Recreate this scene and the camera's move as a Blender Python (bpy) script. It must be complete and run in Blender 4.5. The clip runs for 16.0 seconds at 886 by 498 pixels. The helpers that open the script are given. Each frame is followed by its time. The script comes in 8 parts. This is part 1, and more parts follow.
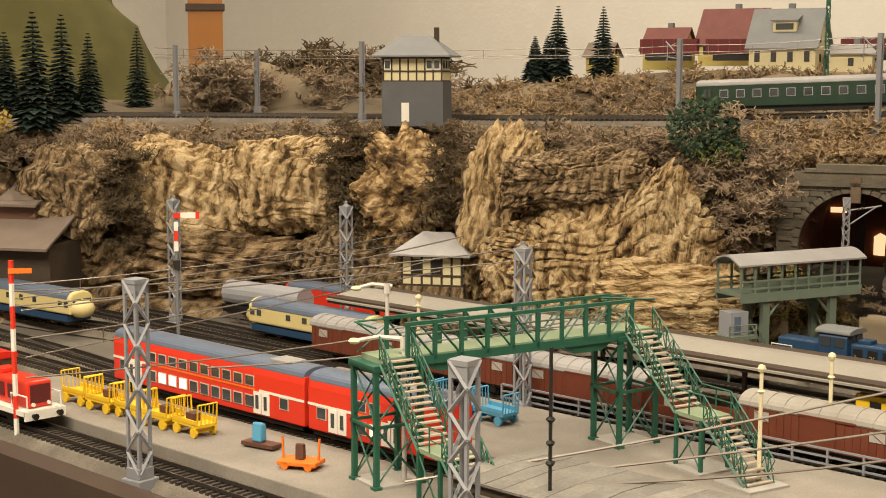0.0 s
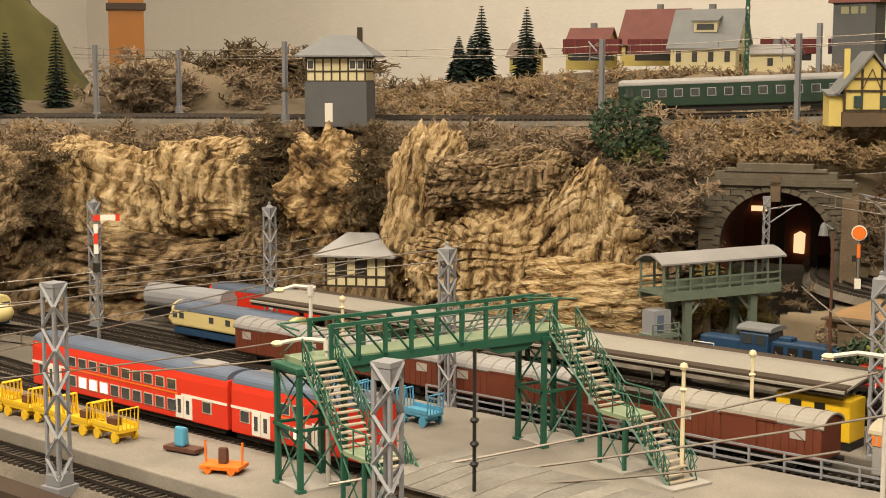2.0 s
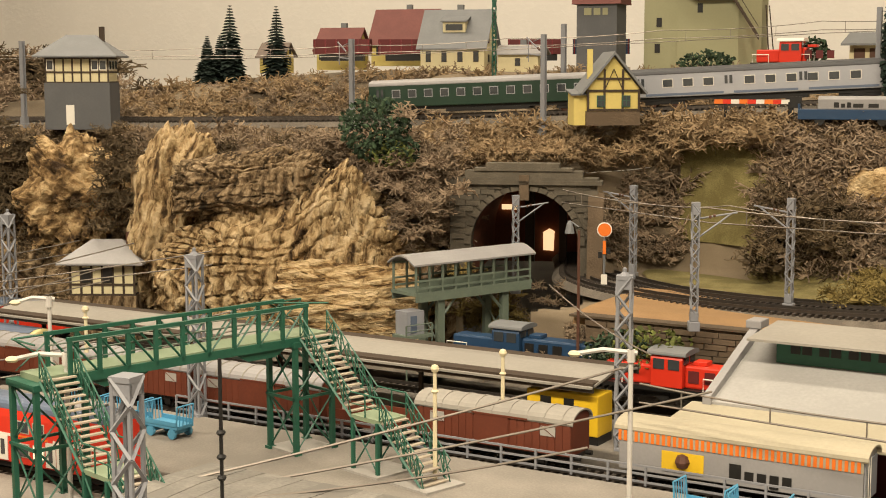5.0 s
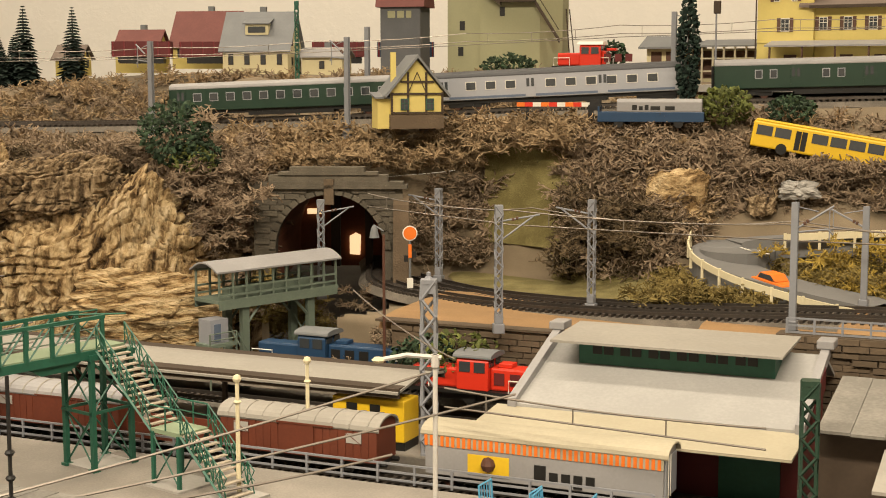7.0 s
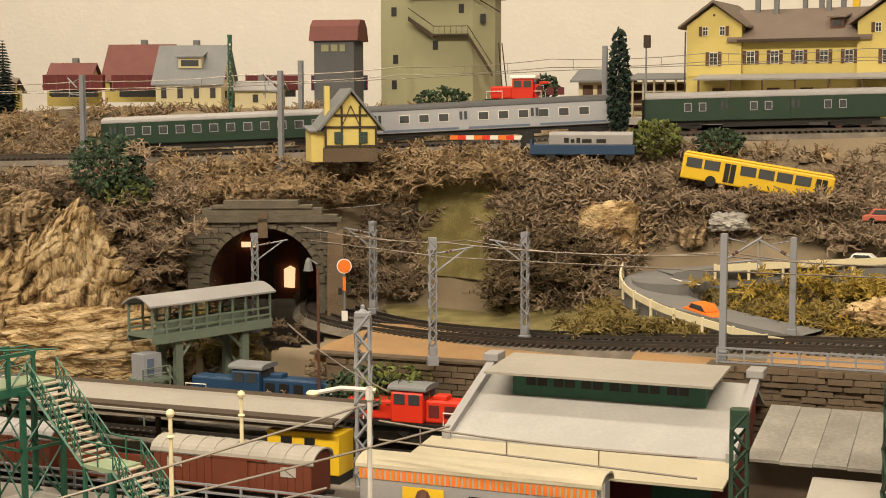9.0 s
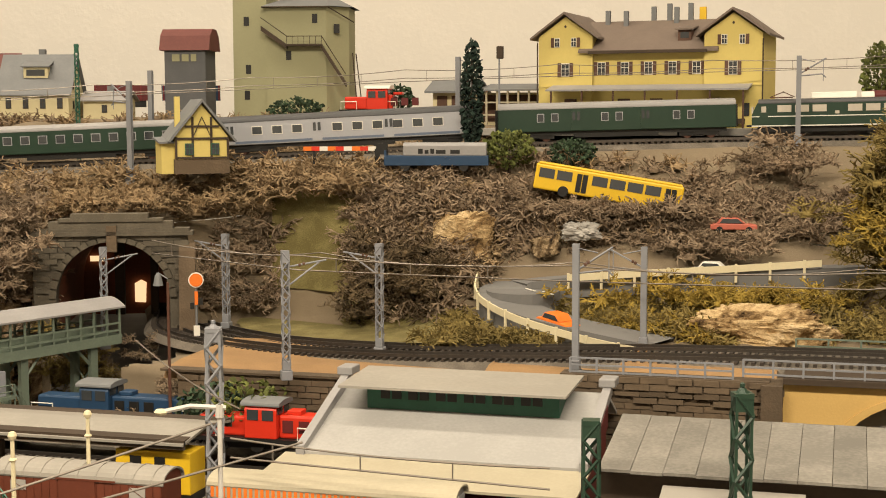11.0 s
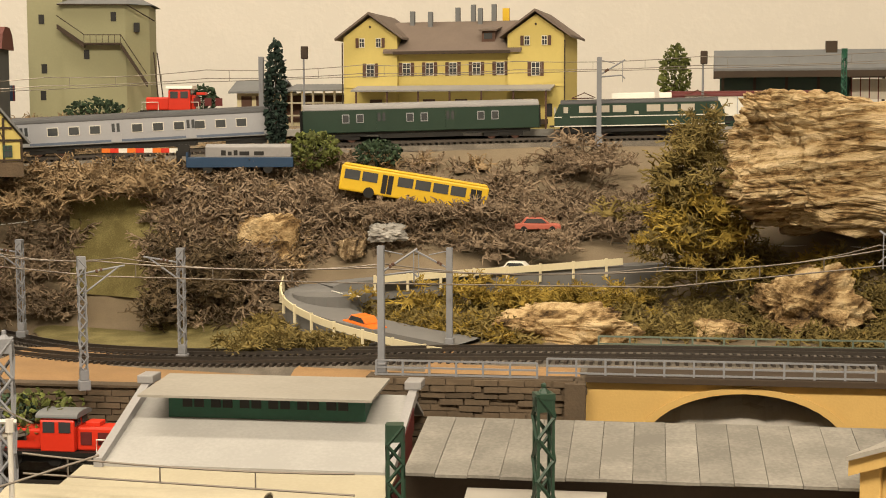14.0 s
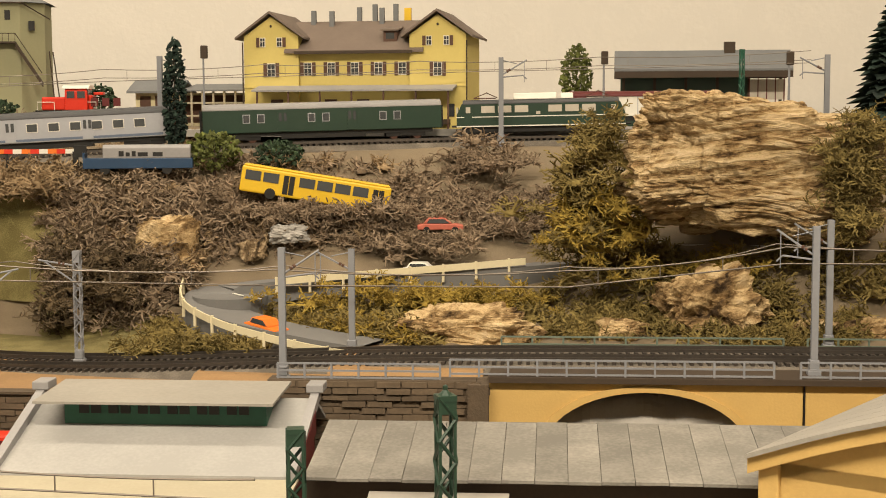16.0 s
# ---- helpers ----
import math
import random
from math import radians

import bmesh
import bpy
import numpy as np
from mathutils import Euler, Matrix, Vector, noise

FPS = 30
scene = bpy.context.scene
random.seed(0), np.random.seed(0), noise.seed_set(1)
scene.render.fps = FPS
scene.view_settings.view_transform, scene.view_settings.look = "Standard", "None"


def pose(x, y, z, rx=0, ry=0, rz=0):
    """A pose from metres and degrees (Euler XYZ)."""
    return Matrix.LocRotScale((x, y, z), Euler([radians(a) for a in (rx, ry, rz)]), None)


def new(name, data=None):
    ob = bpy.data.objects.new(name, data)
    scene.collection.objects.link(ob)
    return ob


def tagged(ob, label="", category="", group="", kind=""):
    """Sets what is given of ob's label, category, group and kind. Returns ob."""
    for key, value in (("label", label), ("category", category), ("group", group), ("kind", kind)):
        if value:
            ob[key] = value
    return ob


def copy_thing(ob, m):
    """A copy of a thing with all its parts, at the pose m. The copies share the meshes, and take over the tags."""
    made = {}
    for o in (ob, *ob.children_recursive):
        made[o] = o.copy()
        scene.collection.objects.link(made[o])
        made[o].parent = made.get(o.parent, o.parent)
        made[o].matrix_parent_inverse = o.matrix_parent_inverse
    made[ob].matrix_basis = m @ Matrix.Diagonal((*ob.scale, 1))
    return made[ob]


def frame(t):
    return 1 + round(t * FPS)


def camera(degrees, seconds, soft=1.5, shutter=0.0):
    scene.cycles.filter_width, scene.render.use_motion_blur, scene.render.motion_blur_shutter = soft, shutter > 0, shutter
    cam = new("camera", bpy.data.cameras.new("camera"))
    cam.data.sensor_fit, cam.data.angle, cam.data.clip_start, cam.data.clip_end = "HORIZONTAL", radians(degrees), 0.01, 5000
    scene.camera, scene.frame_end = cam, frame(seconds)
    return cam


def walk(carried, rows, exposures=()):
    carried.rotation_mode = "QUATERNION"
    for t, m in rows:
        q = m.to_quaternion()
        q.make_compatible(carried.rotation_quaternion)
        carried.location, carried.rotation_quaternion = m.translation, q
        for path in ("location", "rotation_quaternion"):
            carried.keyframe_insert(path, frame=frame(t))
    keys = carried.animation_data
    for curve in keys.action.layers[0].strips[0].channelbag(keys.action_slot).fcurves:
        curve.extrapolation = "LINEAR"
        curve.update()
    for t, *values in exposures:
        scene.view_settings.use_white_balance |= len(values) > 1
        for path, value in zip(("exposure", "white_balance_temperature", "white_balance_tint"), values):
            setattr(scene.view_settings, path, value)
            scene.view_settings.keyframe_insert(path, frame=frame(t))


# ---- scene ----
cam = camera(34.29, 16.0, soft=1.0)
PATH = [
    (0.0, -0.0000, 0.0000, 0.2900, 83.00, -0.02, 44.00),
    (0.5, -0.0001, 0.0006, 0.2896, 83.02, 0.03, 43.65),
    (1.0, -0.0000, 0.0025, 0.2905, 82.99, 0.08, 42.21),
    (1.5, -0.0005, 0.0035, 0.2906, 82.98, 0.01, 41.29),
    (2.0, -0.0004, 0.0039, 0.2904, 82.99, 0.00, 41.05),
    (2.5, -0.0010, 0.0050, 0.2905, 82.98, 0.07, 40.27),
    (3.0, -0.0009, 0.0085, 0.2916, 82.95, 0.07, 38.42),
    (5.5, -0.0028, 0.0256, 0.2917, 82.95, 0.12, 29.49),
    (6.0, -0.0022, 0.0297, 0.2922, 82.93, 0.13, 27.28),
    (6.5, -0.0028, 0.0339, 0.2922, 82.94, 0.09, 25.30),
    (7.0, -0.0021, 0.0354, 0.2924, 83.04, 0.09, 23.93),
    (7.5, -0.0013, 0.0351, 0.2922, 83.33, 0.07, 23.09),
    (8.0, 0.0007, 0.0308, 0.2930, 83.69, 0.07, 22.64),
    (8.5, 0.0011, 0.0305, 0.2934, 84.08, 0.10, 22.19),
    (11.0, 0.0037, 0.0404, 0.2953, 84.66, 0.16, 15.73),
    (11.5, 0.0047, 0.0421, 0.2960, 84.64, 0.16, 14.37),
    (12.0, 0.0051, 0.0441, 0.2959, 84.64, 0.16, 13.11),
    (12.5, 0.0057, 0.0460, 0.2962, 84.63, 0.16, 11.96),
    (13.0, 0.0059, 0.0477, 0.2961, 84.63, 0.17, 10.81),
    (13.5, 0.0069, 0.0495, 0.2964, 84.63, 0.18, 9.59),
    (14.0, 0.0083, 0.0525, 0.2963, 84.63, 0.21, 8.25),
    (14.5, 0.0094, 0.0564, 0.2961, 84.64, 0.24, 6.90),
    (15.0, 0.0101, 0.0584, 0.2965, 84.62, 0.24, 5.73),
    (15.5, 0.0104, 0.0594, 0.2964, 84.62, 0.22, 4.92),
    (16.0, 0.0105, 0.0591, 0.2966, 84.61, 0.22, 4.47),
]
walk(cam, [(t, pose(x, y, z, a, b, c)) for t, x, y, z, a, b, c in PATH])

# ---- light: a warm-lit hobby room with ceiling panels ----
world = bpy.data.worlds.new("world")
scene.world = world
world.use_nodes = True
world.node_tree.nodes["Background"].inputs[0].default_value = (1.0, 0.85, 0.66, 1)
world.node_tree.nodes["Background"].inputs[1].default_value = 0.08
scene.view_settings.exposure = 0.55


def ceiling_lamp(x, y, z, sx, sy, watts, tilt=0):
    lamp = bpy.data.lights.new("ceiling_lamp", "AREA")
    lamp.shape, lamp.size, lamp.size_y, lamp.energy = "RECTANGLE", sx, sy, watts
    lamp.color = (1.0, 0.865, 0.665)
    ob = new("ceiling_lamp", lamp)
    ob.matrix_world = pose(x, y, z, tilt, 0, 0)
    return ob


ceiling_lamp(-0.9, -0.30, 1.62, 1.2, 0.22, 37)
ceiling_lamp(0.5, -0.30, 1.62, 1.2, 0.22, 50)
ceiling_lamp(-1.5, 1.45, 1.62, 1.4, 0.18, 19)
ceiling_lamp(0.3, 1.45, 1.62, 1.4, 0.18, 8)


# ---- materials ----
def mat(name, col, rough=0.6, metal=0.0, var=0.25, fine=400.0, coarse=25.0, bump=0.0, tint=None, rand=0.0, island=False, spec=0.4):
    m = bpy.data.materials.new(name)
    m.use_nodes = True
    nt = m.node_tree
    b = nt.nodes["Principled BSDF"]
    b.inputs["Metallic"].default_value = metal
    b.inputs["Roughness"].default_value = rough
    b.inputs["Specular IOR Level"].default_value = spec
    tc = nt.nodes.new("ShaderNodeTexCoord")
    info = nt.nodes.new("ShaderNodeObjectInfo")
    add = nt.nodes.new("ShaderNodeVectorMath")
    add.operation = "ADD"
    mul = nt.nodes.new("ShaderNodeMath")
    mul.operation = "MULTIPLY"
    mul.inputs[1].default_value = 7.0
    nt.links.new(info.outputs["Random"], mul.inputs[0])
    nt.links.new(tc.outputs["Object"], add.inputs[0])
    nt.links.new(mul.outputs[0], add.inputs[1])
    n1 = nt.nodes.new("ShaderNodeTexNoise")
    n1.inputs["Scale"].default_value, n1.inputs["Detail"].default_value = fine, 3
    n2 = nt.nodes.new("ShaderNodeTexNoise")
    n2.inputs["Scale"].default_value, n2.inputs["Detail"].default_value = coarse, 4
    nt.links.new(add.outputs[0], n1.inputs["Vector"])
    nt.links.new(add.outputs[0], n2.inputs["Vector"])
    mx = nt.nodes.new("ShaderNodeMix")
    mx.data_type = "RGBA"
    lo = tuple(c * (1 - var) for c in col)
    hi = tint if tint else tuple(min(1, c * (1 + var)) for c in col)
    mx.inputs[6].default_value, mx.inputs[7].default_value = (*lo, 1), (*hi, 1)
    mid = nt.nodes.new("ShaderNodeMath")
    mid.operation = "MULTIPLY_ADD"
    mid.inputs[1].default_value, mid.inputs[2].default_value = 0.45, 0.0
    nt.links.new(n1.outputs["Fac"], mid.inputs[0])
    m2 = nt.nodes.new("ShaderNodeMath")
    m2.operation = "MULTIPLY_ADD"
    m2.inputs[1].default_value = 0.75
    m2.inputs[2].default_value = -0.52
    nt.links.new(n2.outputs["Fac"], m2.inputs[0])
    s = nt.nodes.new("ShaderNodeMath")
    s.operation, s.use_clamp = "ADD", True
    nt.links.new(mid.outputs[0], s.inputs[0])
    nt.links.new(m2.outputs[0], s.inputs[1])
    nt.links.new(s.outputs[0], mx.inputs[0])
    out = mx.outputs[2]
    if rand or island:
        hsv = nt.nodes.new("ShaderNodeHueSaturation")
        mr = nt.nodes.new("ShaderNodeMapRange")
        k = rand or 0.3
        mr.inputs["To Min"].default_value, mr.inputs["To Max"].default_value = 1 - k, 1 + k
        if island:
            geo = nt.nodes.new("ShaderNodeNewGeometry")
            nt.links.new(geo.outputs["Random Per Island"], mr.inputs["Value"])
        else:
            nt.links.new(info.outputs["Random"], mr.inputs["Value"])
        nt.links.new(mr.outputs["Result"], hsv.inputs["Value"])
        nt.links.new(out, hsv.inputs["Color"])
        out = hsv.outputs["Color"]
    nt.links.new(out, b.inputs["Base Color"])
    if bump:
        bp = nt.nodes.new("ShaderNodeBump")
        bp.inputs["Strength"].default_value, bp.inputs["Distance"].default_value = bump, 0.002
        nt.links.new(s.outputs[0], bp.inputs["Height"])
        nt.links.new(bp.outputs["Normal"], b.inputs["Normal"])
    return m


M = dict(
    ballast=mat("ballast", (0.24, 0.205, 0.165), 0.95, var=0.6, fine=900, coarse=40, bump=0.8),
    dirt=mat("dirt", (0.16, 0.12, 0.075), 0.95, var=0.5, fine=500, coarse=20, bump=0.5),
    yard=mat("yard", (0.20, 0.175, 0.145), 0.95, var=0.5, fine=700, coarse=14, bump=0.5),
    platform=mat("platform", (0.30, 0.27, 0.232), 0.9, var=0.38, fine=600, coarse=20, bump=0.15),
    concrete=mat("concrete", (0.36, 0.34, 0.31), 0.85, var=0.2, fine=400, coarse=18, bump=0.1),
    sleeper=mat("sleeper", (0.055, 0.042, 0.032), 0.8, var=0.4, rand=0.35),
    rail=mat("rail", (0.15, 0.13, 0.115), 0.42, 0.85, var=0.3),
    green=mat("bridge green", (0.022, 0.115, 0.072), 0.5, var=0.3, coarse=40),
    greengrey=mat("grey green", (0.16, 0.20, 0.155), 0.6, var=0.25, coarse=50),
    deckgreen=mat("pale green deck", (0.24, 0.30, 0.19), 0.7, var=0.2),
    tread=mat("wood tread", (0.48, 0.41, 0.32), 0.8, var=0.25),
    red=mat("red", (0.55, 0.02, 0.012), 0.38, var=0.12),
    redbright=mat("bright red", (0.62, 0.035, 0.015), 0.35, var=0.1),
    fadedred=mat("faded red", (0.50, 0.13, 0.085), 0.6, var=0.2),
    darkred=mat("dark red", (0.16, 0.012, 0.016), 0.45, var=0.2),
    brown=mat("wagon brown", (0.15, 0.036, 0.016), 0.6, var=0.3, coarse=35),
    maroon=mat("maroon", (0.12, 0.015, 0.015), 0.6, var=0.25),
    cream=mat("cream", (0.62, 0.52, 0.24), 0.45, var=0.12),
    yellow=mat("yellow", (0.72, 0.46, 0.02), 0.45, var=0.12),
    orange=mat("orange", (0.75, 0.17, 0.015), 0.5, var=0.12),
    blue=mat("blue", (0.02, 0.055, 0.12), 0.4, var=0.2),
    skyblue=mat("light blue", (0.09, 0.32, 0.50), 0.5, var=0.15),
    roofblue=mat("roof steel blue", (0.15, 0.19, 0.27), 0.32, 0.2, var=0.2, coarse=30),
    roofgrey=mat("grey roof", (0.30, 0.29, 0.29), 0.55, var=0.2, coarse=30),
    roofdark=mat("dark grey roof", (0.075, 0.075, 0.08), 0.6, var=0.25),
    white=mat("white", (0.72, 0.69, 0.62), 0.5, var=0.08),
    silver=mat("silver", (0.42, 0.43, 0.47), 0.3, 0.35, var=0.12),
    dgreen=mat("loco green", (0.018, 0.045, 0.028), 0.4, var=0.2),
    black=mat("black", (0.012, 0.011, 0.010), 0.5, var=0.2),
    glass=mat("window pane", (0.05, 0.055, 0.06), 0.08, 0.0, var=0.2, spec=0.6),
    litglass=mat("pale blind", (0.55, 0.50, 0.42), 0.25, var=0.2),
    mast=mat("mast grey", (0.23, 0.235, 0.255), 0.5, var=0.15),
    wire=mat("wire", (0.23, 0.20, 0.17), 0.4, 0.6, var=0.15),
    wirepale=mat("pale rod", (0.55, 0.52, 0.48), 0.5, var=0.12),
    rust=mat("rust", (0.12, 0.05, 0.03), 0.7, var=0.35),
    moss=mat("grey brown lichen", (0.37, 0.27, 0.178), 0.95, var=0.5, coarse=30, island=True, rand=0.16),
    mosstan=mat("tan lichen", (0.40, 0.28, 0.155), 0.95, var=0.45, coarse=30, island=True, rand=0.16),
    mossolive=mat("olive lichen", (0.29, 0.215, 0.065), 0.95, var=0.5, coarse=30, island=True, rand=0.2),
    mossyellow=mat("ochre lichen", (0.42, 0.29, 0.05), 0.95, var=0.45, coarse=30, island=True, rand=0.18),
    mossdark=mat("dark brown lichen", (0.15, 0.105, 0.055), 0.95, var=0.5, coarse=30, island=True, rand=0.2),
    leaf=mat("leaf", (0.042, 0.075, 0.036), 0.85, var=0.4, island=True, rand=0.5),
    leafbright=mat("bright leaf", (0.14, 0.16, 0.035), 0.85, var=0.4, island=True, rand=0.45),
    fir=mat("fir", (0.014, 0.032, 0.022), 0.9, var=0.4, island=True, rand=0.4),
    bark=mat("bark", (0.07, 0.045, 0.03), 0.9, var=0.3),
    grass=mat("grass", (0.27, 0.22, 0.07), 0.95, var=0.6, fine=900, coarse=38, bump=0.8, tint=(0.50, 0.43, 0.19)),
    hillgrass=mat("dark hill grass", (0.12, 0.11, 0.03), 0.95, var=0.5, fine=700, coarse=14, bump=0.6, tint=(0.20, 0.17, 0.06)),
    slope=mat("earth slope", (0.24, 0.185, 0.12), 0.95, var=0.35, fine=900, coarse=22, bump=0.5),
    stone=mat("stone block", (0.13, 0.092, 0.058), 0.9, var=0.35, fine=500, coarse=60, bump=0.6, rand=0.25),
    darkstone=mat("dark stone", (0.135, 0.115, 0.085), 0.9, var=0.4, fine=500, coarse=60, bump=0.6, rand=0.3),
    sand=mat("ochre plaster", (0.55, 0.36, 0.12), 0.85, var=0.15, fine=500, coarse=40, bump=0.2),
    sandstrip=mat("sandy strip", (0.32, 0.19, 0.085), 0.9, var=0.3, fine=600, coarse=30, bump=0.4),
    road=mat("asphalt", (0.17, 0.165, 0.16), 0.85, var=0.2, fine=900, coarse=25, bump=0.15),
    railing=mat("pale yellow rail", (0.68, 0.60, 0.40), 0.7, var=0.15),
    wallyellow=mat("yellow plaster", (0.62, 0.50, 0.16), 0.8, var=0.12, coarse=30),
    housecream=mat("cream plaster", (0.62, 0.55, 0.34), 0.8, var=0.12, coarse=30),
    towergreen=mat("green grey plaster", (0.31, 0.30, 0.18), 0.85, var=0.12, coarse=25),
    timber=mat("dark timber", (0.06, 0.04, 0.025), 0.8, var=0.3),
    shutter=mat("brown shutter", (0.11, 0.055, 0.035), 0.7, var=0.2),
    roofred=mat("red tile", (0.155, 0.050, 0.042), 0.75, var=0.25, coarse=60),
    roofbrown=mat("brown tile", (0.17, 0.13, 0.105), 0.8, var=0.2, coarse=60),
    slate=mat("slate", (0.17, 0.175, 0.18), 0.7, var=0.2, coarse=60),
    greywall=mat("grey plaster", (0.11, 0.112, 0.118), 0.8, var=0.2, coarse=40),
    wallpaint=mat("room wall", (0.71, 0.675, 0.62), 0.9, var=0.06, fine=120, coarse=30, bump=0.5),
    wood=mat("pillar wood", (0.33, 0.13, 0.025), 0.5, var=0.15, coarse=8),
    darkwood=mat("fascia wood", (0.05, 0.03, 0.02), 0.6, var=0.3, coarse=8),
    canopy=mat("canopy roofing", (0.34, 0.315, 0.275), 0.75, var=0.3, fine=300, coarse=16, tint=(0.40, 0.37, 0.32)),
    plank=mat("roof plank", (0.34, 0.315, 0.275), 0.75, var=0.6, coarse=30, rand=0.14, tint=(0.42, 0.39, 0.34)),
    shedroof=mat("shed roof", (0.37, 0.36, 0.345), 0.7, var=0.25, coarse=22),
    shedcream=mat("shed canopy", (0.41, 0.365, 0.265), 0.75, var=0.2, coarse=20),
    tunnelred=mat("tunnel inside", (0.24, 0.075, 0.035), 0.9, var=0.4, coarse=25),
    floor=mat("floor", (0.18, 0.15, 0.12), 0.8, var=0.2),
)


def bark_rock(name, tones, turn, period, layered=1.0, stretch=6.0):
    """Weathered cork bark rock: wavering layers, grain, and crevice shade put into the colour. turn: degrees about x,
    y, z of the layers.
    """
    m = bpy.data.materials.new(name)
    m.use_nodes = True
    nt = m.node_tree
    b = nt.nodes["Principled BSDF"]
    b.inputs["Roughness"].default_value, b.inputs["Specular IOR Level"].default_value = 0.9, 0.25
    geo = nt.nodes.new("ShaderNodeNewGeometry")
    mp = nt.nodes.new("ShaderNodeMapping")
    mp.inputs["Rotation"].default_value = [radians(q) for q in turn]
    nt.links.new(geo.outputs["Position"], mp.inputs["Vector"])
    wave = nt.nodes.new("ShaderNodeTexWave")
    wave.bands_direction, wave.wave_profile = "Z", "SIN"
    for key, val in (("Scale", 0.314 / period), ("Distortion", 5.0), ("Detail", 5.0), ("Detail Scale", 2.6), ("Detail Roughness", 0.62)):
        wave.inputs[key].default_value = val
    nt.links.new(mp.outputs["Vector"], wave.inputs["Vector"])
    long = nt.nodes.new("ShaderNodeMapping")
    long.inputs["Scale"].default_value = (1, 1, stretch)
    nt.links.new(mp.outputs["Vector"], long.inputs["Vector"])
    grain = nt.nodes.new("ShaderNodeTexNoise")
    grain.inputs["Scale"].default_value, grain.inputs["Detail"].default_value, grain.inputs["Roughness"].default_value = 34, 9, 0.68
    nt.links.new(long.outputs["Vector"], grain.inputs["Vector"])
    blot = nt.nodes.new("ShaderNodeTexNoise")
    blot.inputs["Scale"].default_value, blot.inputs["Detail"].default_value = 22, 5
    nt.links.new(geo.outputs["Position"], blot.inputs["Vector"])

    def mad(src, k, c):
        q = nt.nodes.new("ShaderNodeMath")
        q.operation = "MULTIPLY_ADD"
        q.inputs[1].default_value = k
        nt.links.new(src, q.inputs[0])
        if isinstance(c, float):
            q.inputs[2].default_value = c
        else:
            nt.links.new(c, q.inputs[2])
        return q.outputs[0]

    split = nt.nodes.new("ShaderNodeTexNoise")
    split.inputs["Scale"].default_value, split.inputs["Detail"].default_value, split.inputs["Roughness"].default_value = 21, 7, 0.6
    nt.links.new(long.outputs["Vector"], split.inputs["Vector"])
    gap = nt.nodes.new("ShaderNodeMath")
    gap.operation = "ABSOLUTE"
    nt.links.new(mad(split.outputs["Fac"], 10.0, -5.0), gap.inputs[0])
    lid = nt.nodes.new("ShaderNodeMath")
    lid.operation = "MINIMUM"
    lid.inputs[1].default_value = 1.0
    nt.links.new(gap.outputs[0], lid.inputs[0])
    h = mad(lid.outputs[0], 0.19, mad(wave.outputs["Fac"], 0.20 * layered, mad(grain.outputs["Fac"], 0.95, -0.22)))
    # Tone: random blotches, plus crevice shade painted in by bump height.
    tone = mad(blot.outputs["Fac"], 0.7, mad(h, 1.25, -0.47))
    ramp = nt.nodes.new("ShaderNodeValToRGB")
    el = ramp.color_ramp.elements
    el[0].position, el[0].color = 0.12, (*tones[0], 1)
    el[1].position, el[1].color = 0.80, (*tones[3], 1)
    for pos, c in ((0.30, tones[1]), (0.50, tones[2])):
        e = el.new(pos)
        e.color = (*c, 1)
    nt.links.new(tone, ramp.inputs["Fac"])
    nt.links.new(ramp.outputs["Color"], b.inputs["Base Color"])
    bp = nt.nodes.new("ShaderNodeBump")
    bp.inputs["Strength"].default_value, bp.inputs["Distance"].default_value = 1.0, 0.012
    nt.links.new(h, bp.inputs["Height"])
    nt.links.new(bp.outputs["Normal"], b.inputs["Normal"])
    return m


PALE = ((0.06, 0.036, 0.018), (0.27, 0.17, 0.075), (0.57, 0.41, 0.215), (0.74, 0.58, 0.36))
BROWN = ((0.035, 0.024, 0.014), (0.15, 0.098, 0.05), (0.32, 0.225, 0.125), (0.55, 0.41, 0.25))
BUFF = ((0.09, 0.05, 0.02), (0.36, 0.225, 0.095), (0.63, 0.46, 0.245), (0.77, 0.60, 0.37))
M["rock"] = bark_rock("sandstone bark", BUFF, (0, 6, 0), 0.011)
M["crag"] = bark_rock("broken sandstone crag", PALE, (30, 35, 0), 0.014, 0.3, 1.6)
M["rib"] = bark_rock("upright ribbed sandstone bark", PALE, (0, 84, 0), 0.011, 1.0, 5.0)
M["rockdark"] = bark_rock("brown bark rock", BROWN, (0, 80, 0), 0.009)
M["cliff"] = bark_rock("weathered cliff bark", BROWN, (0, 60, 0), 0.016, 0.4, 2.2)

glow = bpy.data.materials.new("lamp glow")
glow.use_nodes = True
glow.node_tree.nodes["Principled BSDF"].inputs["Emission Color"].default_value = (1, 0.66, 0.34, 1)
glow.node_tree.nodes["Principled BSDF"].inputs["Emission Strength"].default_value = 0.75
M["glow"] = glow


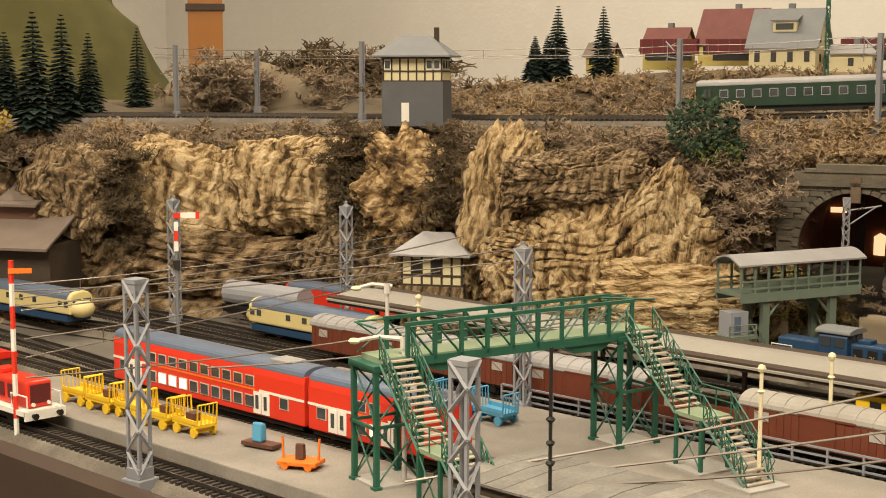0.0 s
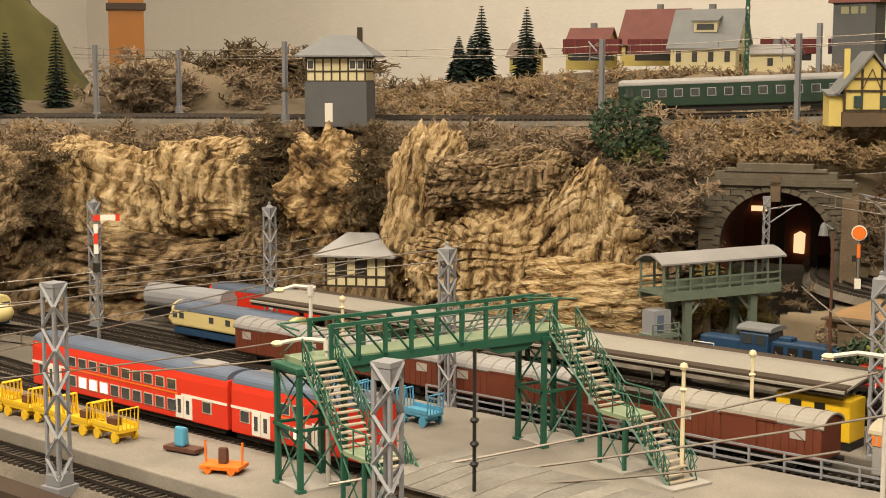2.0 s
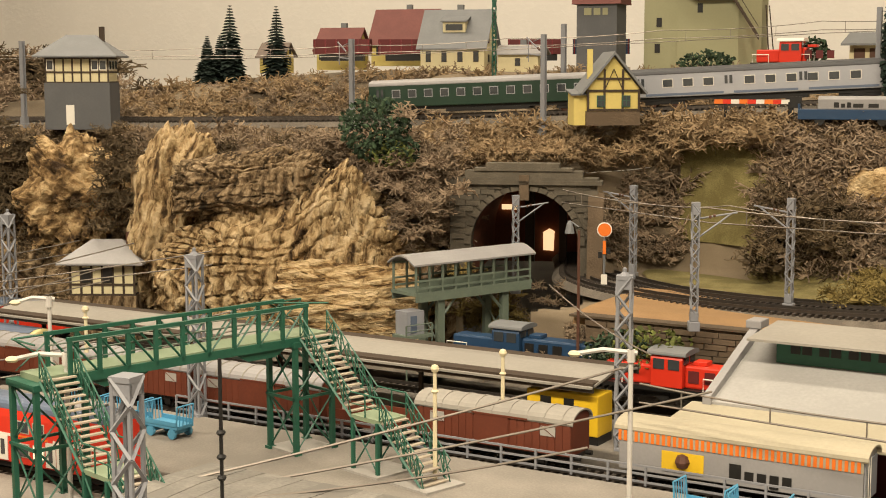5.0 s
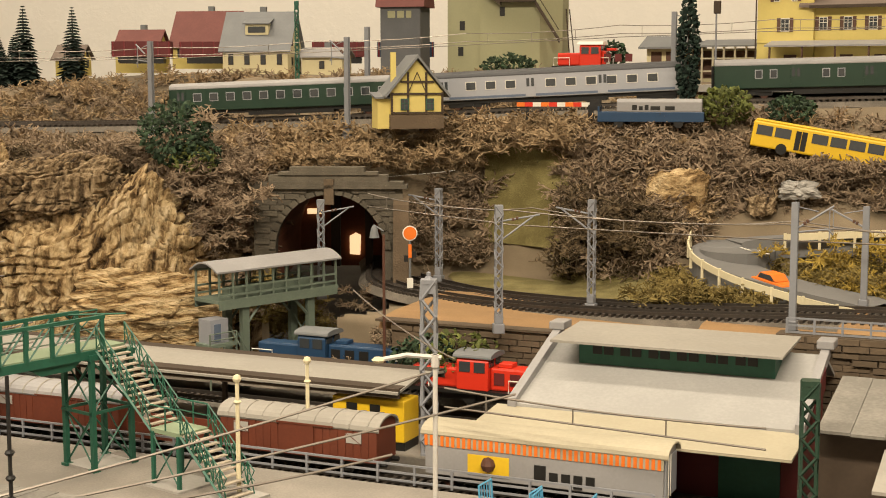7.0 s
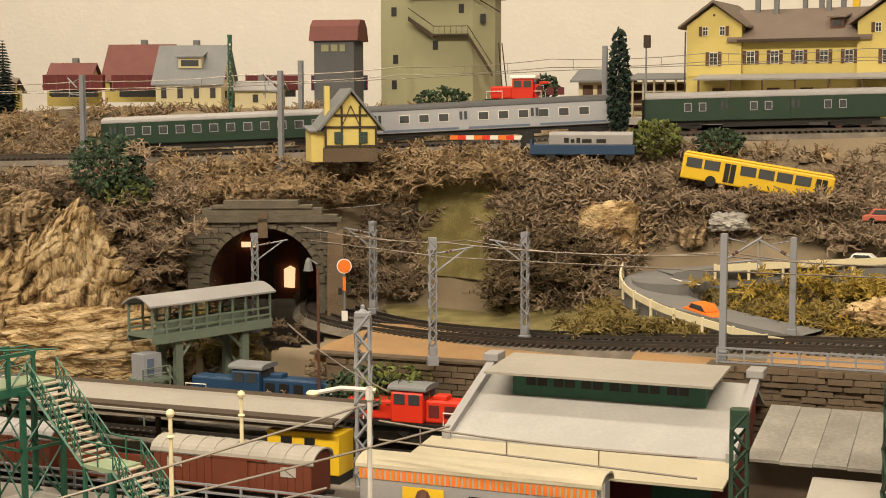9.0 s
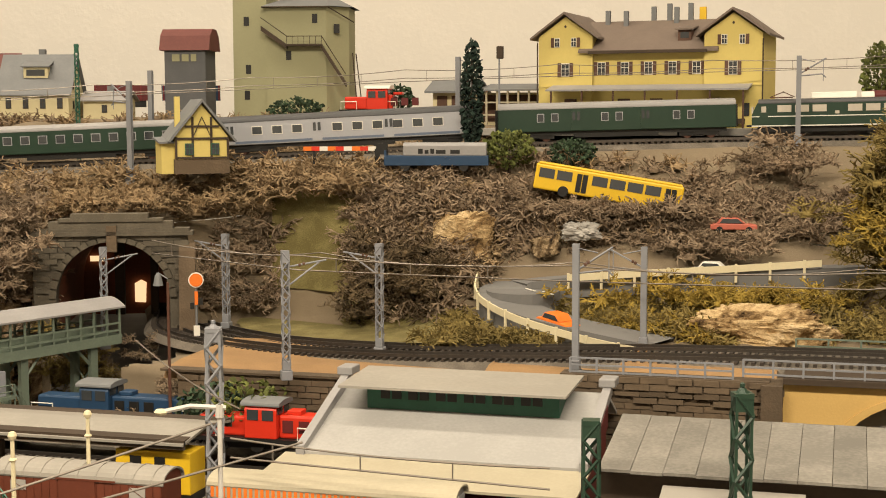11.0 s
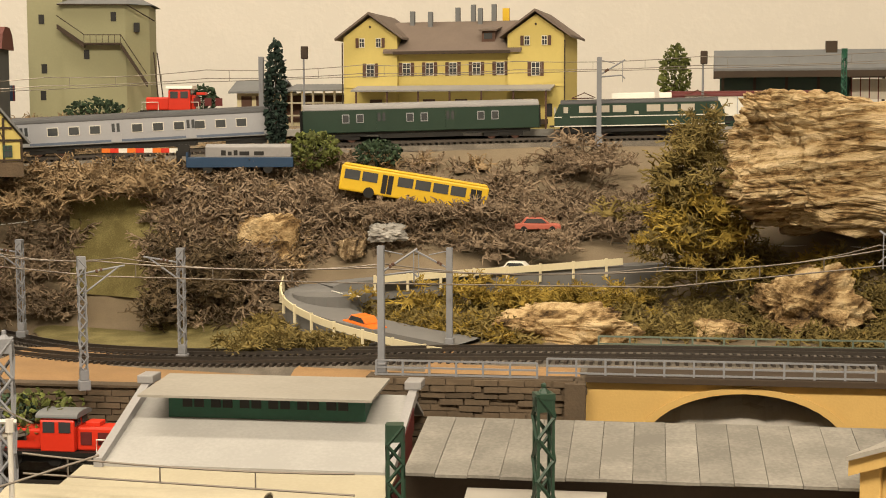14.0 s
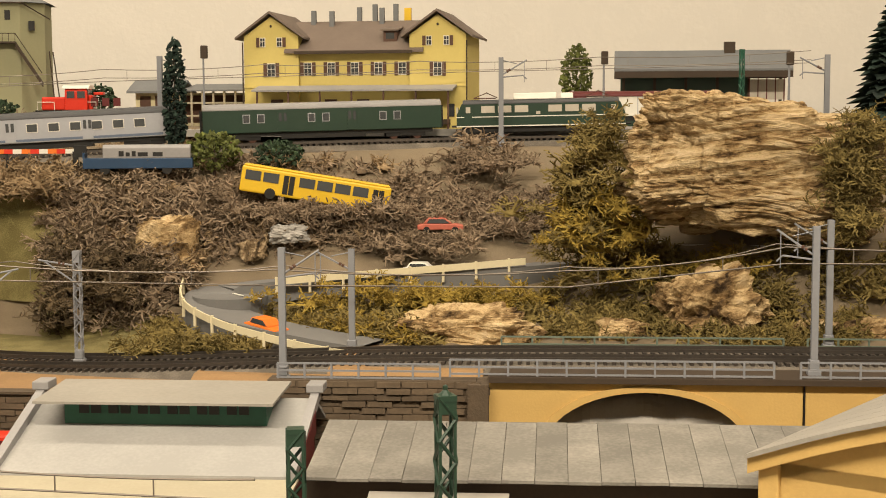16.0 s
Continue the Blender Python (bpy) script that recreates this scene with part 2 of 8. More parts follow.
# ---- mesh building ----
class Mesh:
    """Collects faces and links them as one mesh object."""

    def __init__(self):
        self.v, self.f = [], []

    def add(self, verts, faces, m=None):
        o = len(self.v)
        self.v += [tuple(m @ Vector(p)) for p in verts] if m else [tuple(p) for p in verts]
        self.f += [tuple(i + o for i in q) for q in faces]
        return self

    def box(self, x0, x1, y0, y1, z0, z1, m=None):
        p = [(x, y, z) for x in (x0, x1) for y in (y0, y1) for z in (z0, z1)]
        return self.add(p, [(0, 1, 3, 2), (4, 6, 7, 5), (0, 4, 5, 1), (2, 3, 7, 6), (0, 2, 6, 4), (1, 5, 7, 3)], m)

    def slab(self, prof, a, b, axis="x", m=None):
        """A profile of (u, z) points drawn out from a to b along x (u = y) or along y (u = x)."""
        n = len(prof)
        if axis == "x":
            p = [(a, u, z) for u, z in prof] + [(b, u, z) for u, z in prof]
        else:
            p = [(u, a, z) for u, z in prof] + [(u, b, z) for u, z in prof]
        f = [(i, (i + 1) % n, n + (i + 1) % n, n + i) for i in range(n)] + [tuple(range(n))[::-1], tuple(range(n, 2 * n))]
        return self.add(p, f, m)

    def tube(self, pts, r, n=5, r1=None, m=None):
        pts = [Vector(p) for p in pts]
        k = len(pts)
        vs, fs = [], []
        for i, p in enumerate(pts):
            d = (pts[min(i + 1, k - 1)] - pts[max(i - 1, 0)]).normalized()
            a = d.orthogonal().normalized() if abs(d.z) > 0.9 else d.cross(Vector((0, 0, 1))).normalized()
            c = d.cross(a)
            q = r if r1 is None else r + (r1 - r) * i / max(1, k - 1)
            vs += [p + a * q * math.cos(2 * math.pi * j / n) + c * q * math.sin(2 * math.pi * j / n) for j in range(n)]
        for i in range(k - 1):
            for j in range(n):
                fs.append((i * n + j, i * n + (j + 1) % n, (i + 1) * n + (j + 1) % n, (i + 1) * n + j))
        fs += [tuple(range(n))[::-1], tuple(range((k - 1) * n, k * n))]
        return self.add(vs, fs, m)

    def bar(self, a, b, w, h=None):
        """A square bar from a to b."""
        return self.tube([a, b], (h or w) * 0.7, 4)

    def ball(self, c, r, n=8, sz=1.0):
        vs, fs = [], []
        for i in range(n // 2 + 1):
            t = math.pi * i / (n // 2)
            vs += [(c[0] + r * math.sin(t) * math.cos(2 * math.pi * j / n), c[1] + r * math.sin(t) * math.sin(2 * math.pi * j / n), c[2] + r * sz * math.cos(t)) for j in range(n)]
        for i in range(n // 2):
            fs += [(i * n + j, (i + 1) * n + j, (i + 1) * n + (j + 1) % n, i * n + (j + 1) % n) for j in range(n)]
        return self.add(vs, fs)

    def data(self, name, material, smooth=False):
        me = bpy.data.meshes.new(name)
        me.from_pydata(self.v, [], self.f)
        me.materials.append(M[material])
        if smooth:
            me.polygons.foreach_set("use_smooth", [True] * len(me.polygons))
        me.update()
        return me


def part(name, mesh, material, parent, label="", bevel=0.0, smooth=False):
    ob = new(name, mesh.data(name, material, smooth))
    ob.parent = parent
    if bevel:
        b = ob.modifiers.new("bevel", "BEVEL")
        b.width, b.segments, b.limit_method = bevel, 2, "ANGLE"
    if label:
        ob["label"] = label
    return ob


def piece(name, data, parent, m):
    ob = new(name, data)
    ob.parent = parent
    ob.matrix_basis = m
    return ob


def thing(name, m, label, category, group="", kind=""):
    ob = new(name)
    ob.empty_display_size = 0.01
    ob.matrix_basis = m
    return tagged(ob, label, category, group, kind)


def solid(name, mesh, material, label, category, kind="structure", m=None, smooth=False, bevel=0.0):
    ob = new(name, mesh.data(name, material, smooth))
    if m:
        ob.matrix_basis = m
    if bevel:
        b = ob.modifiers.new("bevel", "BEVEL")
        b.width, b.segments, b.limit_method = bevel, 2, "ANGLE"
    return tagged(ob, label, category, "", kind)


def polar(phi, r):
    """A plan place at a heading (degrees left of the y axis) and a distance from the layout's operating place."""
    return -r * math.sin(radians(phi)), 0.03 + r * math.cos(radians(phi))


# ---- the room ----
solid("wall_north", Mesh().box(-3.4, 2.6, 2.40, 2.50, -0.9, 1.7), "wallpaint", "off-white rough plastered room wall", "wall")
solid("wall_west", Mesh().box(-3.5, -3.4, -2.1, 2.5, -0.9, 1.7), "wallpaint", "off-white plastered side wall", "wall")
solid("wall_east", Mesh().box(2.6, 2.7, -2.1, 2.5, -0.9, 1.7), "wallpaint", "off-white plastered side wall", "wall")
solid("wall_south", Mesh().box(-3.5, 2.7, -2.2, -2.1, -0.9, 1.7), "wallpaint", "off-white plastered rear wall", "wall")
solid("floor", Mesh().box(-3.5, 2.7, -2.2, 2.5, -0.95, -0.9), "floor", "brown hobby room floor", "floor")
solid("ceiling", Mesh().box(-3.5, 2.7, -2.2, 2.5, 1.7, 1.75), "wallpaint", "white painted ceiling", "ceiling")
solid("baseboard", Mesh().box(-2.6, 1.6, 0.535, 2.38, -0.05, -0.002), "yard", "layout board covered with dark grey ballast", "board")
solid("trim", Mesh().box(-2.6, 1.6, 0.515, 0.535, -0.20, 0.012), "darkwood", "dark stained wooden layout edge", "edge")

# ---- terrain: cliff, terraces and upper deck, swept round the yard ----
PHI = [80, 61, 52, 44, 38, 34, 30.5, 23, 18, 12, 6, 0, -8, -25]
NODE_R = [
    [1.75, 1.72, 1.70, 1.62, 1.45, 1.42, 1.42, 1.22, 1.26, 1.262, 1.254, 1.25, 1.255, 1.30],
    [1.76, 1.73, 1.71, 1.63, 1.46, 1.43, 1.44, 1.25, 1.27, 1.275, 1.265, 1.26, 1.265, 1.31],
    [1.78, 1.75, 1.73, 1.65, 1.48, 1.45, 1.50, 1.55, 1.42, 1.42, 1.39, 1.395, 1.33, 1.35],
    [1.86, 1.81, 1.79, 1.74, 1.60, 1.52, 1.56, 1.57, 1.50, 1.49, 1.475, 1.46, 1.38, 1.40],
    [1.95, 1.89, 1.84, 1.77, 1.73, 1.67, 1.63, 1.57, 1.55, 1.57, 1.60, 1.60, 1.56, 1.60],
    [2.07, 2.01, 1.96, 1.89, 1.85, 1.79, 1.75, 1.70, 1.69, 1.69, 1.69, 1.70, 1.72, 1.75],
    [2.25, 2.15, 2.08, 2.00, 1.95, 1.92, 1.91, 1.86, 1.85, 1.80, 1.80, 1.80, 1.85, 1.90],
    [2.60, 2.60, 2.60, 2.60, 2.55, 2.45, 2.40, 2.40, 2.35, 2.35, 2.35, 2.35, 2.35, 2.50],
]
NODE_Z = [
    [-0.01] * 14,
    [0.02, 0.02, 0.02, 0.02, 0.02, 0.03, 0.05, 0.076, 0.076, 0.080, 0.088, 0.090, 0.090, 0.090],
    [0.06, 0.05, 0.05, 0.05, 0.05, 0.06, 0.07, 0.078, 0.082, 0.108, 0.112, 0.115, 0.105, 0.100],
    [0.18, 0.19, 0.188, 0.205, 0.20, 0.18, 0.17, 0.19, 0.180, 0.182, 0.172, 0.168, 0.175, 0.20],
    [0.225, 0.225, 0.225, 0.223, 0.224, 0.227, 0.231, 0.240, 0.247, 0.253, 0.257, 0.260, 0.264, 0.275],
    [0.227, 0.227, 0.227, 0.225, 0.226, 0.229, 0.233, 0.242, 0.249, 0.255, 0.259, 0.262, 0.266, 0.277],
    [0.29, 0.25, 0.24, 0.262, 0.282, 0.292, 0.292, 0.290, 0.288, 0.278, 0.273, 0.273, 0.280, 0.296],
    [0.33, 0.26, 0.24, 0.262, 0.284, 0.294, 0.294, 0.292, 0.290, 0.280, 0.275, 0.275, 0.282, 0.298],
]


def profile(phi):
    q = PHI[::-1]
    return ([float(np.interp(phi, q, row[::-1])) for row in NODE_R], [float(np.interp(phi, q, row[::-1])) for row in NODE_Z])


def height(phi, r):
    rr, zz = profile(phi)
    return float(np.interp(r, rr, zz))


def tunnel_gap(phi, z):
    return 26.0 < phi < 30.8 and z < 0.172


def terrain(name, s0, s1, phi0, phi1, dphi, per, material, label, rough, strata):
    """One sheet between the profile nodes s0 and s1."""
    nphi = int(abs(phi1 - phi0) / dphi) + 1
    ns = (s1 - s0) * per + 1
    vs, fs = [], []
    for i in range(nphi):
        phi = phi0 + (phi1 - phi0) * i / (nphi - 1)
        rr, zz = profile(phi)
        for j in range(ns):
            s = s0 + (s1 - s0) * j / (ns - 1)
            r, z = float(np.interp(s, range(8), rr)), float(np.interp(s, range(8), zz))
            edge = min(1.0, (s - s0) * 3) if s < 2 else 1.0
            x, y = polar(phi, r)
            p = Vector((x, y, z))
            d = noise.fractal(p * 14, 1.0, 2.0, 4) * rough * edge
            if strata and 1.0 < s < 3.2:
                c = noise.noise(p * 9)
                lump = noise.voronoi(Vector((x * 16, y * 16, z * 12)))[0][0]
                d += (lump - 0.35) * 0.055 * edge
                d += 0.010 * math.exp(-((((z * 20 + 1.6 * c + phi * 0.04) % 1.0) - 0.5) / 0.11) ** 2) * edge
                d += 0.016 * abs(noise.noise(Vector((phi * 1.3, z * 7, 3.0)))) * edge
                d += 0.014 * math.exp(-((((phi * 0.42 + 1.1 * c) % 1.0) - 0.5) / 0.10) ** 2) * edge
            x, y = polar(phi, r + d)
            vs.append((x, y, z + 0.5 * noise.noise(p * 30) * rough * edge))
    for i in range(nphi - 1):
        for j in range(ns - 1):
            a = i * ns + j
            q = (a, a + 1, a + ns + 1, a + ns)
            c = sum((Vector(vs[k]) for k in q), Vector()) / 4
            ph = math.degrees(math.atan2(-c.x, c.y - 0.03))
            if s0 < 3 and tunnel_gap(ph, c.z) and math.hypot(c.x, c.y) > 1.40:
                continue
            fs.append(q)
    ob = Mesh()
    ob.v, ob.f = vs, fs
    return solid(name, ob, material, label, "terrain", smooth=not strata)


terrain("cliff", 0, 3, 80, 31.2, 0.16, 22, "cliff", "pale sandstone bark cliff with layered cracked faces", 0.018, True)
terrain("ground", 3, 7, 80, 31.2, 0.5, 8, "dirt", "brown earth of the upper deck", 0.006, False)
terrain("ground", 0, 3, 31.2, -25, 0.3, 10, "slope", "brown earth hillside above the lower track", 0.008, False)
terrain("ground", 3, 7, 31.2, -25, 0.5, 8, "slope", "brown earth bank of the upper deck", 0.004, False)


# ---- tracks ----
def lerp_path(pts, step):
    """Evenly spaced points and headings on a smooth line through pts."""
    pts = [Vector(p) for p in pts]
    dense = []
    for i in range(len(pts) - 1):
        p0, p1, p2, p3 = pts[max(i - 1, 0)], pts[i], pts[i + 1], pts[min(i + 2, len(pts) - 1)]
        for k in range(24):
            t = k / 24
            dense.append(0.5 * ((2 * p1) + (p2 - p0) * t + (2 * p0 - 5 * p1 + 4 * p2 - p3) * t * t + (3 * p1 - p0 - 3 * p2 + p3) * t ** 3))
    dense.append(pts[-1])
    cum = [0]
    for a, b in zip(dense, dense[1:]):
        cum.append(cum[-1] + (b - a).length)
    out = []
    for k in range(int(cum[-1] / step) + 1):
        s = k * step
        i = min(int(np.searchsorted(cum, s)), len(cum) - 1)
        i = max(i, 1)
        u = (s - cum[i - 1]) / max(1e-9, cum[i] - cum[i - 1])
        p = dense[i - 1].lerp(dense[i], u)
        d = (dense[i] - dense[i - 1]).normalized()
        out.append((p, math.atan2(d.y, d.x)))
    return out


SLEEPER = Mesh().box(-0.0014, 0.0014, -0.0145, 0.0145, 0, 0.0022).data("sleeper", "sleeper")


def track(pts, label, bed=0.024, single=False, ballast="ballast"):
    """Rails 16.5 mm apart on sleepers, on a ballast bed with sloped shoulders."""
    top = thing("track", Matrix(), label, "track", "", "structure")
    line = lerp_path(pts, 0.0125)
    vs, fs = [], []
    prof = [(-bed, -0.006), (-bed * 0.72, 0.0), (bed * 0.72, 0.0), (bed, -0.006)]
    for p, a in line:
        n = Vector((-math.sin(a), math.cos(a), 0))
        vs += [p + n * u + Vector((0, 0, w - 0.0025)) for u, w in prof]
    for i in range(len(line) - 1):
        for j in range(3):
            fs.append((4 * i + j, 4 * i + 4 + j, 4 * i + 5 + j, 4 * i + 1 + j))
    part("ballast_bed", Mesh().add(vs, fs), ballast, top, "grey brown ballast bed")
    for side in (-0.0085, 0.0085):
        m = Mesh()
        pr = [(-0.0006, 0), (-0.0006, 0.0028), (0.0006, 0.0028), (0.0006, 0)]
        vs, fs = [], []
        for p, a in line:
            n = Vector((-math.sin(a), math.cos(a), 0))
            vs += [p + n * (side + u) + Vector((0, 0, w)) for u, w in pr]
        for i in range(len(line) - 1):
            for j in range(4):
                k = (j + 1) % 4
                fs.append((4 * i + j, 4 * i + 4 + j, 4 * i + 4 + k, 4 * i + k))
        part("rail", m.add(vs, fs), "rail", top)
    sl = lerp_path(pts, 0.0068)
    if single:
        for p, a in sl[:300]:
            piece("sleeper", SLEEPER, top, Matrix.Translation(p + Vector((0, 0, -0.0025))) @ Matrix.Rotation(a, 4, "Z"))
    else:
        m = Mesh()
        for p, a in sl:
            m.box(-0.0014, 0.0014, -0.0145, 0.0145, -0.0025, 0.0, Matrix.Translation(p) @ Matrix.Rotation(a, 4, "Z"))
        part("sleepers", m, "sleeper", top)["kind"] = "stuff"
    return top


RZ = 0.008
track([(-2.2, 0.583, RZ), (-1.0, 0.583, RZ), (0.6, 0.583, RZ)], "front main line with dark sleepers beside the board edge", single=True)
for yy, lab in ((0.722, "platform line under the red train"), (0.925, "goods line with brown wagons"), (1.095, "siding behind the platform canopy")):
    track([(-2.3, yy, RZ), (-1.0, yy, RZ), (-0.10, yy, RZ)], lab)
track([(-2.3, 0.775, RZ), (-1.5, 0.775, RZ), (-1.18, 0.76, RZ), (-1.0, 0.726, RZ)], "yard line joining the platform line")
track([(-2.3, 0.84, RZ), (-1.6, 0.85, RZ), (-1.25, 0.90, RZ), (-1.0, 0.923, RZ)], "yard line joining the goods line")
track([(-2.3, 0.96, RZ), (-1.5, 0.965, RZ), (-1.06, 0.965, RZ)], "stabling track with old railcars")
track([(-2.2, 1.02, RZ), (-1.5, 1.05, RZ), (-1.0, 1.13, RZ), (-0.80, 1.15, RZ + 0.012), (-0.3, 1.15, RZ + 0.012)], "rear siding below the cliff")
MID = [(-0.80, 1.62, 0.082), (-0.715, 1.47, 0.082), (-0.645, 1.34, 0.082), (-0.53, 1.262, 0.083), (-0.36, 1.222, 0.087), (-0.10, 1.208, 0.098), (0.25, 1.208, 0.100), (0.9, 1.21, 0.100)]
track([(x, y - 0.002, z) for x, y, z in MID], "line curving out of the tunnel onto the viaduct", bed=0.022)
track([(x + 0.012 * (x < -0.5), y + 0.042, z) for x, y, z in MID[2:]], "second line on the viaduct terrace", bed=0.022)
UP = []
for ph in (72, 64, 56, 48, 41, 35, 29, 23, 17, 11, 5, -2, -10, -20):
    rr, zz = profile(ph)
    x, y = polar(ph, 0.5 * (rr[4] + rr[5]) - 0.012)
    UP.append((x, y, zz[4] + 0.009))
track(UP, "curved main line along the upper deck")
track([(x * 1.028, 0.03 + (y - 0.03) * 1.028, z) for x, y, z in UP], "second line on the upper deck")

# ---- platforms and canopies ----
solid("pavement", Mesh().box(-1.16, 0.4, 0.607, 0.695, -0.002, 0.0135), "platform", "sandy grey station platform beside the front line", "platform", bevel=0.001)
solid("pavement", Mesh().slab([(-1.12, -0.002), (-1.0, 0.0), (-1.0, 0.0135), (-1.12, 0.001)][::-1], 0.79, 0.85, "y").box(-1.0, 0.4, 0.755, 0.895, -0.002, 0.0135), "platform", "wide pale platform with a sloping ramp end", "platform", bevel=0.001)
solid("pavement", Mesh().box(-1.1, -0.40, 0.965, 1.058, -0.002, 0.0135), "platform", "narrow platform under the long canopy", "platform", bevel=0.001)


def canopy(x0, x1, y0, y1, z, label, plank=0.0, material="canopy", drop=0.004):
    """A flat platform roof on posts, with a dark fascia."""
    top = thing("platform_canopy", pose(0.5 * (x0 + x1), 0.5 * (y0 + y1), 0.0135), label, "canopy")
    w, d, z = 0.5 * (x1 - x0), 0.5 * (y1 - y0), z - 0.0135
    part("fascia", Mesh().box(-w, w, -d, -d + 0.002, z - 0.007, z).box(-w, w, d - 0.002, d, z - 0.007, z), "timber", top, "dark timber edge board")
    part("soffit", Mesh().box(-w + 0.001, w - 0.001, -d + 0.002, d - 0.002, z - 0.0025, z), "timber", top)
    if plank:
        n = int(2 * w / plank)
        me = Mesh().slab([(-d - 0.002, z - drop), (0, z + 0.001), (d + 0.002, z - drop), (d + 0.002, z - drop + 0.0015), (0, z + 0.0025), (-d - 0.002, z - drop + 0.0015)], -plank * 0.485, plank * 0.485).data("roof_panel", material)
        for i in range(n):
            piece("roof_panel", me, top, pose(-w + plank * (i + 0.5), 0, random.uniform(-0.0002, 0.0003)))
    else:
        part("roof", Mesh().slab([(-d - 0.002, z - drop), (0, z + 0.002), (d + 0.002, z - drop), (d + 0.002, z - drop + 0.0018), (0, z + 0.0038), (-d - 0.002, z - drop + 0.0018)], -w, w), material, top)
    for i in range(max(2, int(2 * w / 0.11))):
        x = -w + 0.03 + i * (2 * w - 0.06) / max(1, int(2 * w / 0.11) - 1)
        part("post", Mesh().box(x - 0.0016, x + 0.0016, -0.0016, 0.0016, 0, z - 0.002), "timber", top)
        part("brace", Mesh().bar((x, 0, z - 0.018), (x, -d * 0.8, z - 0.003), 0.0014).bar((x, 0, z - 0.018), (x, d * 0.8, z - 0.003), 0.0014), "timber", top)
    return top


canopy(-0.585, -0.20, 0.612, 0.692, 0.048, "pale boarded platform canopy with a dark fascia", plank=0.0145, material="plank", drop=0.001)
canopy(-1.10, -0.452, 0.968, 1.052, 0.062, "long weathered grey platform canopy on dark posts")


# ---- masts and lamps ----
def lattice_mast(m, h, w, label, arm=0.0, cap=False, material="mast", foot=True):
    """Square lattice mast: four corner angles, cross bracing on each side, solid foot and head."""
    top = thing("lattice_mast", m, label, "mast", "overhead line masts")
    b = w * 0.5
    if foot:
        part("foot", Mesh().box(-b * 1.5, b * 1.5, -b * 1.5, b * 1.5, 0, 0.008).box(-b * 1.1, b * 1.1, -b * 1.1, b * 1.1, 0.008, 0.016), material, top, bevel=0.0006)
    z0, q = 0.012, w * 0.10
    for sx in (-1, 1):
        for sy in (-1, 1):
            part("corner_angle", Mesh().box(sx * b - q * (sx > 0) * 1.6, sx * b + q * (sx < 0) * 1.6, sy * b - q * (sy > 0) * 1.6, sy * b + q * (sy < 0) * 1.6, z0, h), material, top)
    n = max(4, int(round((h - z0) / (w * 1.15))))
    for side in range(4):
        r = Matrix.Rotation(side * math.pi / 2, 4, "Z")
        for i in range(n):
            za, zb = z0 + (h - z0) * i / n, z0 + (h - z0) * (i + 1) / n
            sgn = 1 if (i + side) % 2 else -1
            part("brace", Mesh().tube([r @ Vector((-b * 0.92 * sgn, -b, za)), r @ Vector((b * 0.92 * sgn, -b, zb))], q * 1.05, 4), material, top)
    part("head", Mesh().box(-b * 1.05, b * 1.05, -b * 1.05, b * 1.05, h - 0.002, h + 0.001).box(-b, b, -b * 0.98, b * 0.98, h - 0.009, h - 0.002), material, top)
    if cap:
        part("finial", Mesh().tube([(0, 0, h), (0, 0, h + 0.004)], b, 6, b * 0.2).ball((0, 0, h + 0.005), b * 0.35, 6), material, top)
    if arm:
        part("cantilever", Mesh().tube([(0, 0, h * 0.88), (arm, 0, h * 0.93)], 0.0008, 5).tube([(0, 0, h * 0.72), (arm * 0.85, 0, h * 0.92)], 0.0008, 5), "mast", top)
        part("insulator", Mesh().ball((arm * 0.35, 0, h * 0.895), 0.0016, 6).ball((arm * 0.45, 0, h * 0.905), 0.0016, 6), "shutter", top)
    return top


def tube_mast(m, h, label, arm=0.03, turn=0.0, w=0.0026, group="viaduct masts"):
    """Slim H-section mast on a stepped foot, with a cantilever arm, stay and insulators."""
    top = thing("catenary_mast", m, label, "mast", group)
    part("foot", Mesh().box(-0.005, 0.005, -0.005, 0.005, -0.004, 0.006).box(-0.0038, 0.0038, -0.0038, 0.0038, 0.006, 0.014), "mast", top, bevel=0.0005)
    part("mast_shaft", Mesh().box(-w, w, -w, -w * 0.5, 0.012, h).box(-w, w, w * 0.5, w, 0.012, h).box(-w * 0.4, w * 0.4, -w * 0.5, w * 0.5, 0.012, h), "mast", top)
    c, s = math.cos(turn), math.sin(turn)
    q = lambda r, z: (r * c, r * s, z)
    if arm:
        part("cantilever", Mesh().tube([q(0, h * 0.80), q(arm, h * 0.97)], 0.0009, 5).tube([q(0, h * 0.78), q(arm * 0.85, h * 0.80), q(arm, h * 0.76)], 0.0008, 5).tube([q(0, h * 0.97), q(arm * 0.6, h * 0.93)], 0.0005, 4), "mast", top)
        part("insulator", Mesh().ball(q(arm * 0.25, h * 0.845), 0.0017, 6).ball(q(arm * 0.33, h * 0.86), 0.0017, 6), "shutter", top)
        part("dropper", Mesh().tube([q(arm * 0.9, h * 0.95), q(arm * 0.9, h * 0.72)], 0.0005, 4), "mast", top)
    return top


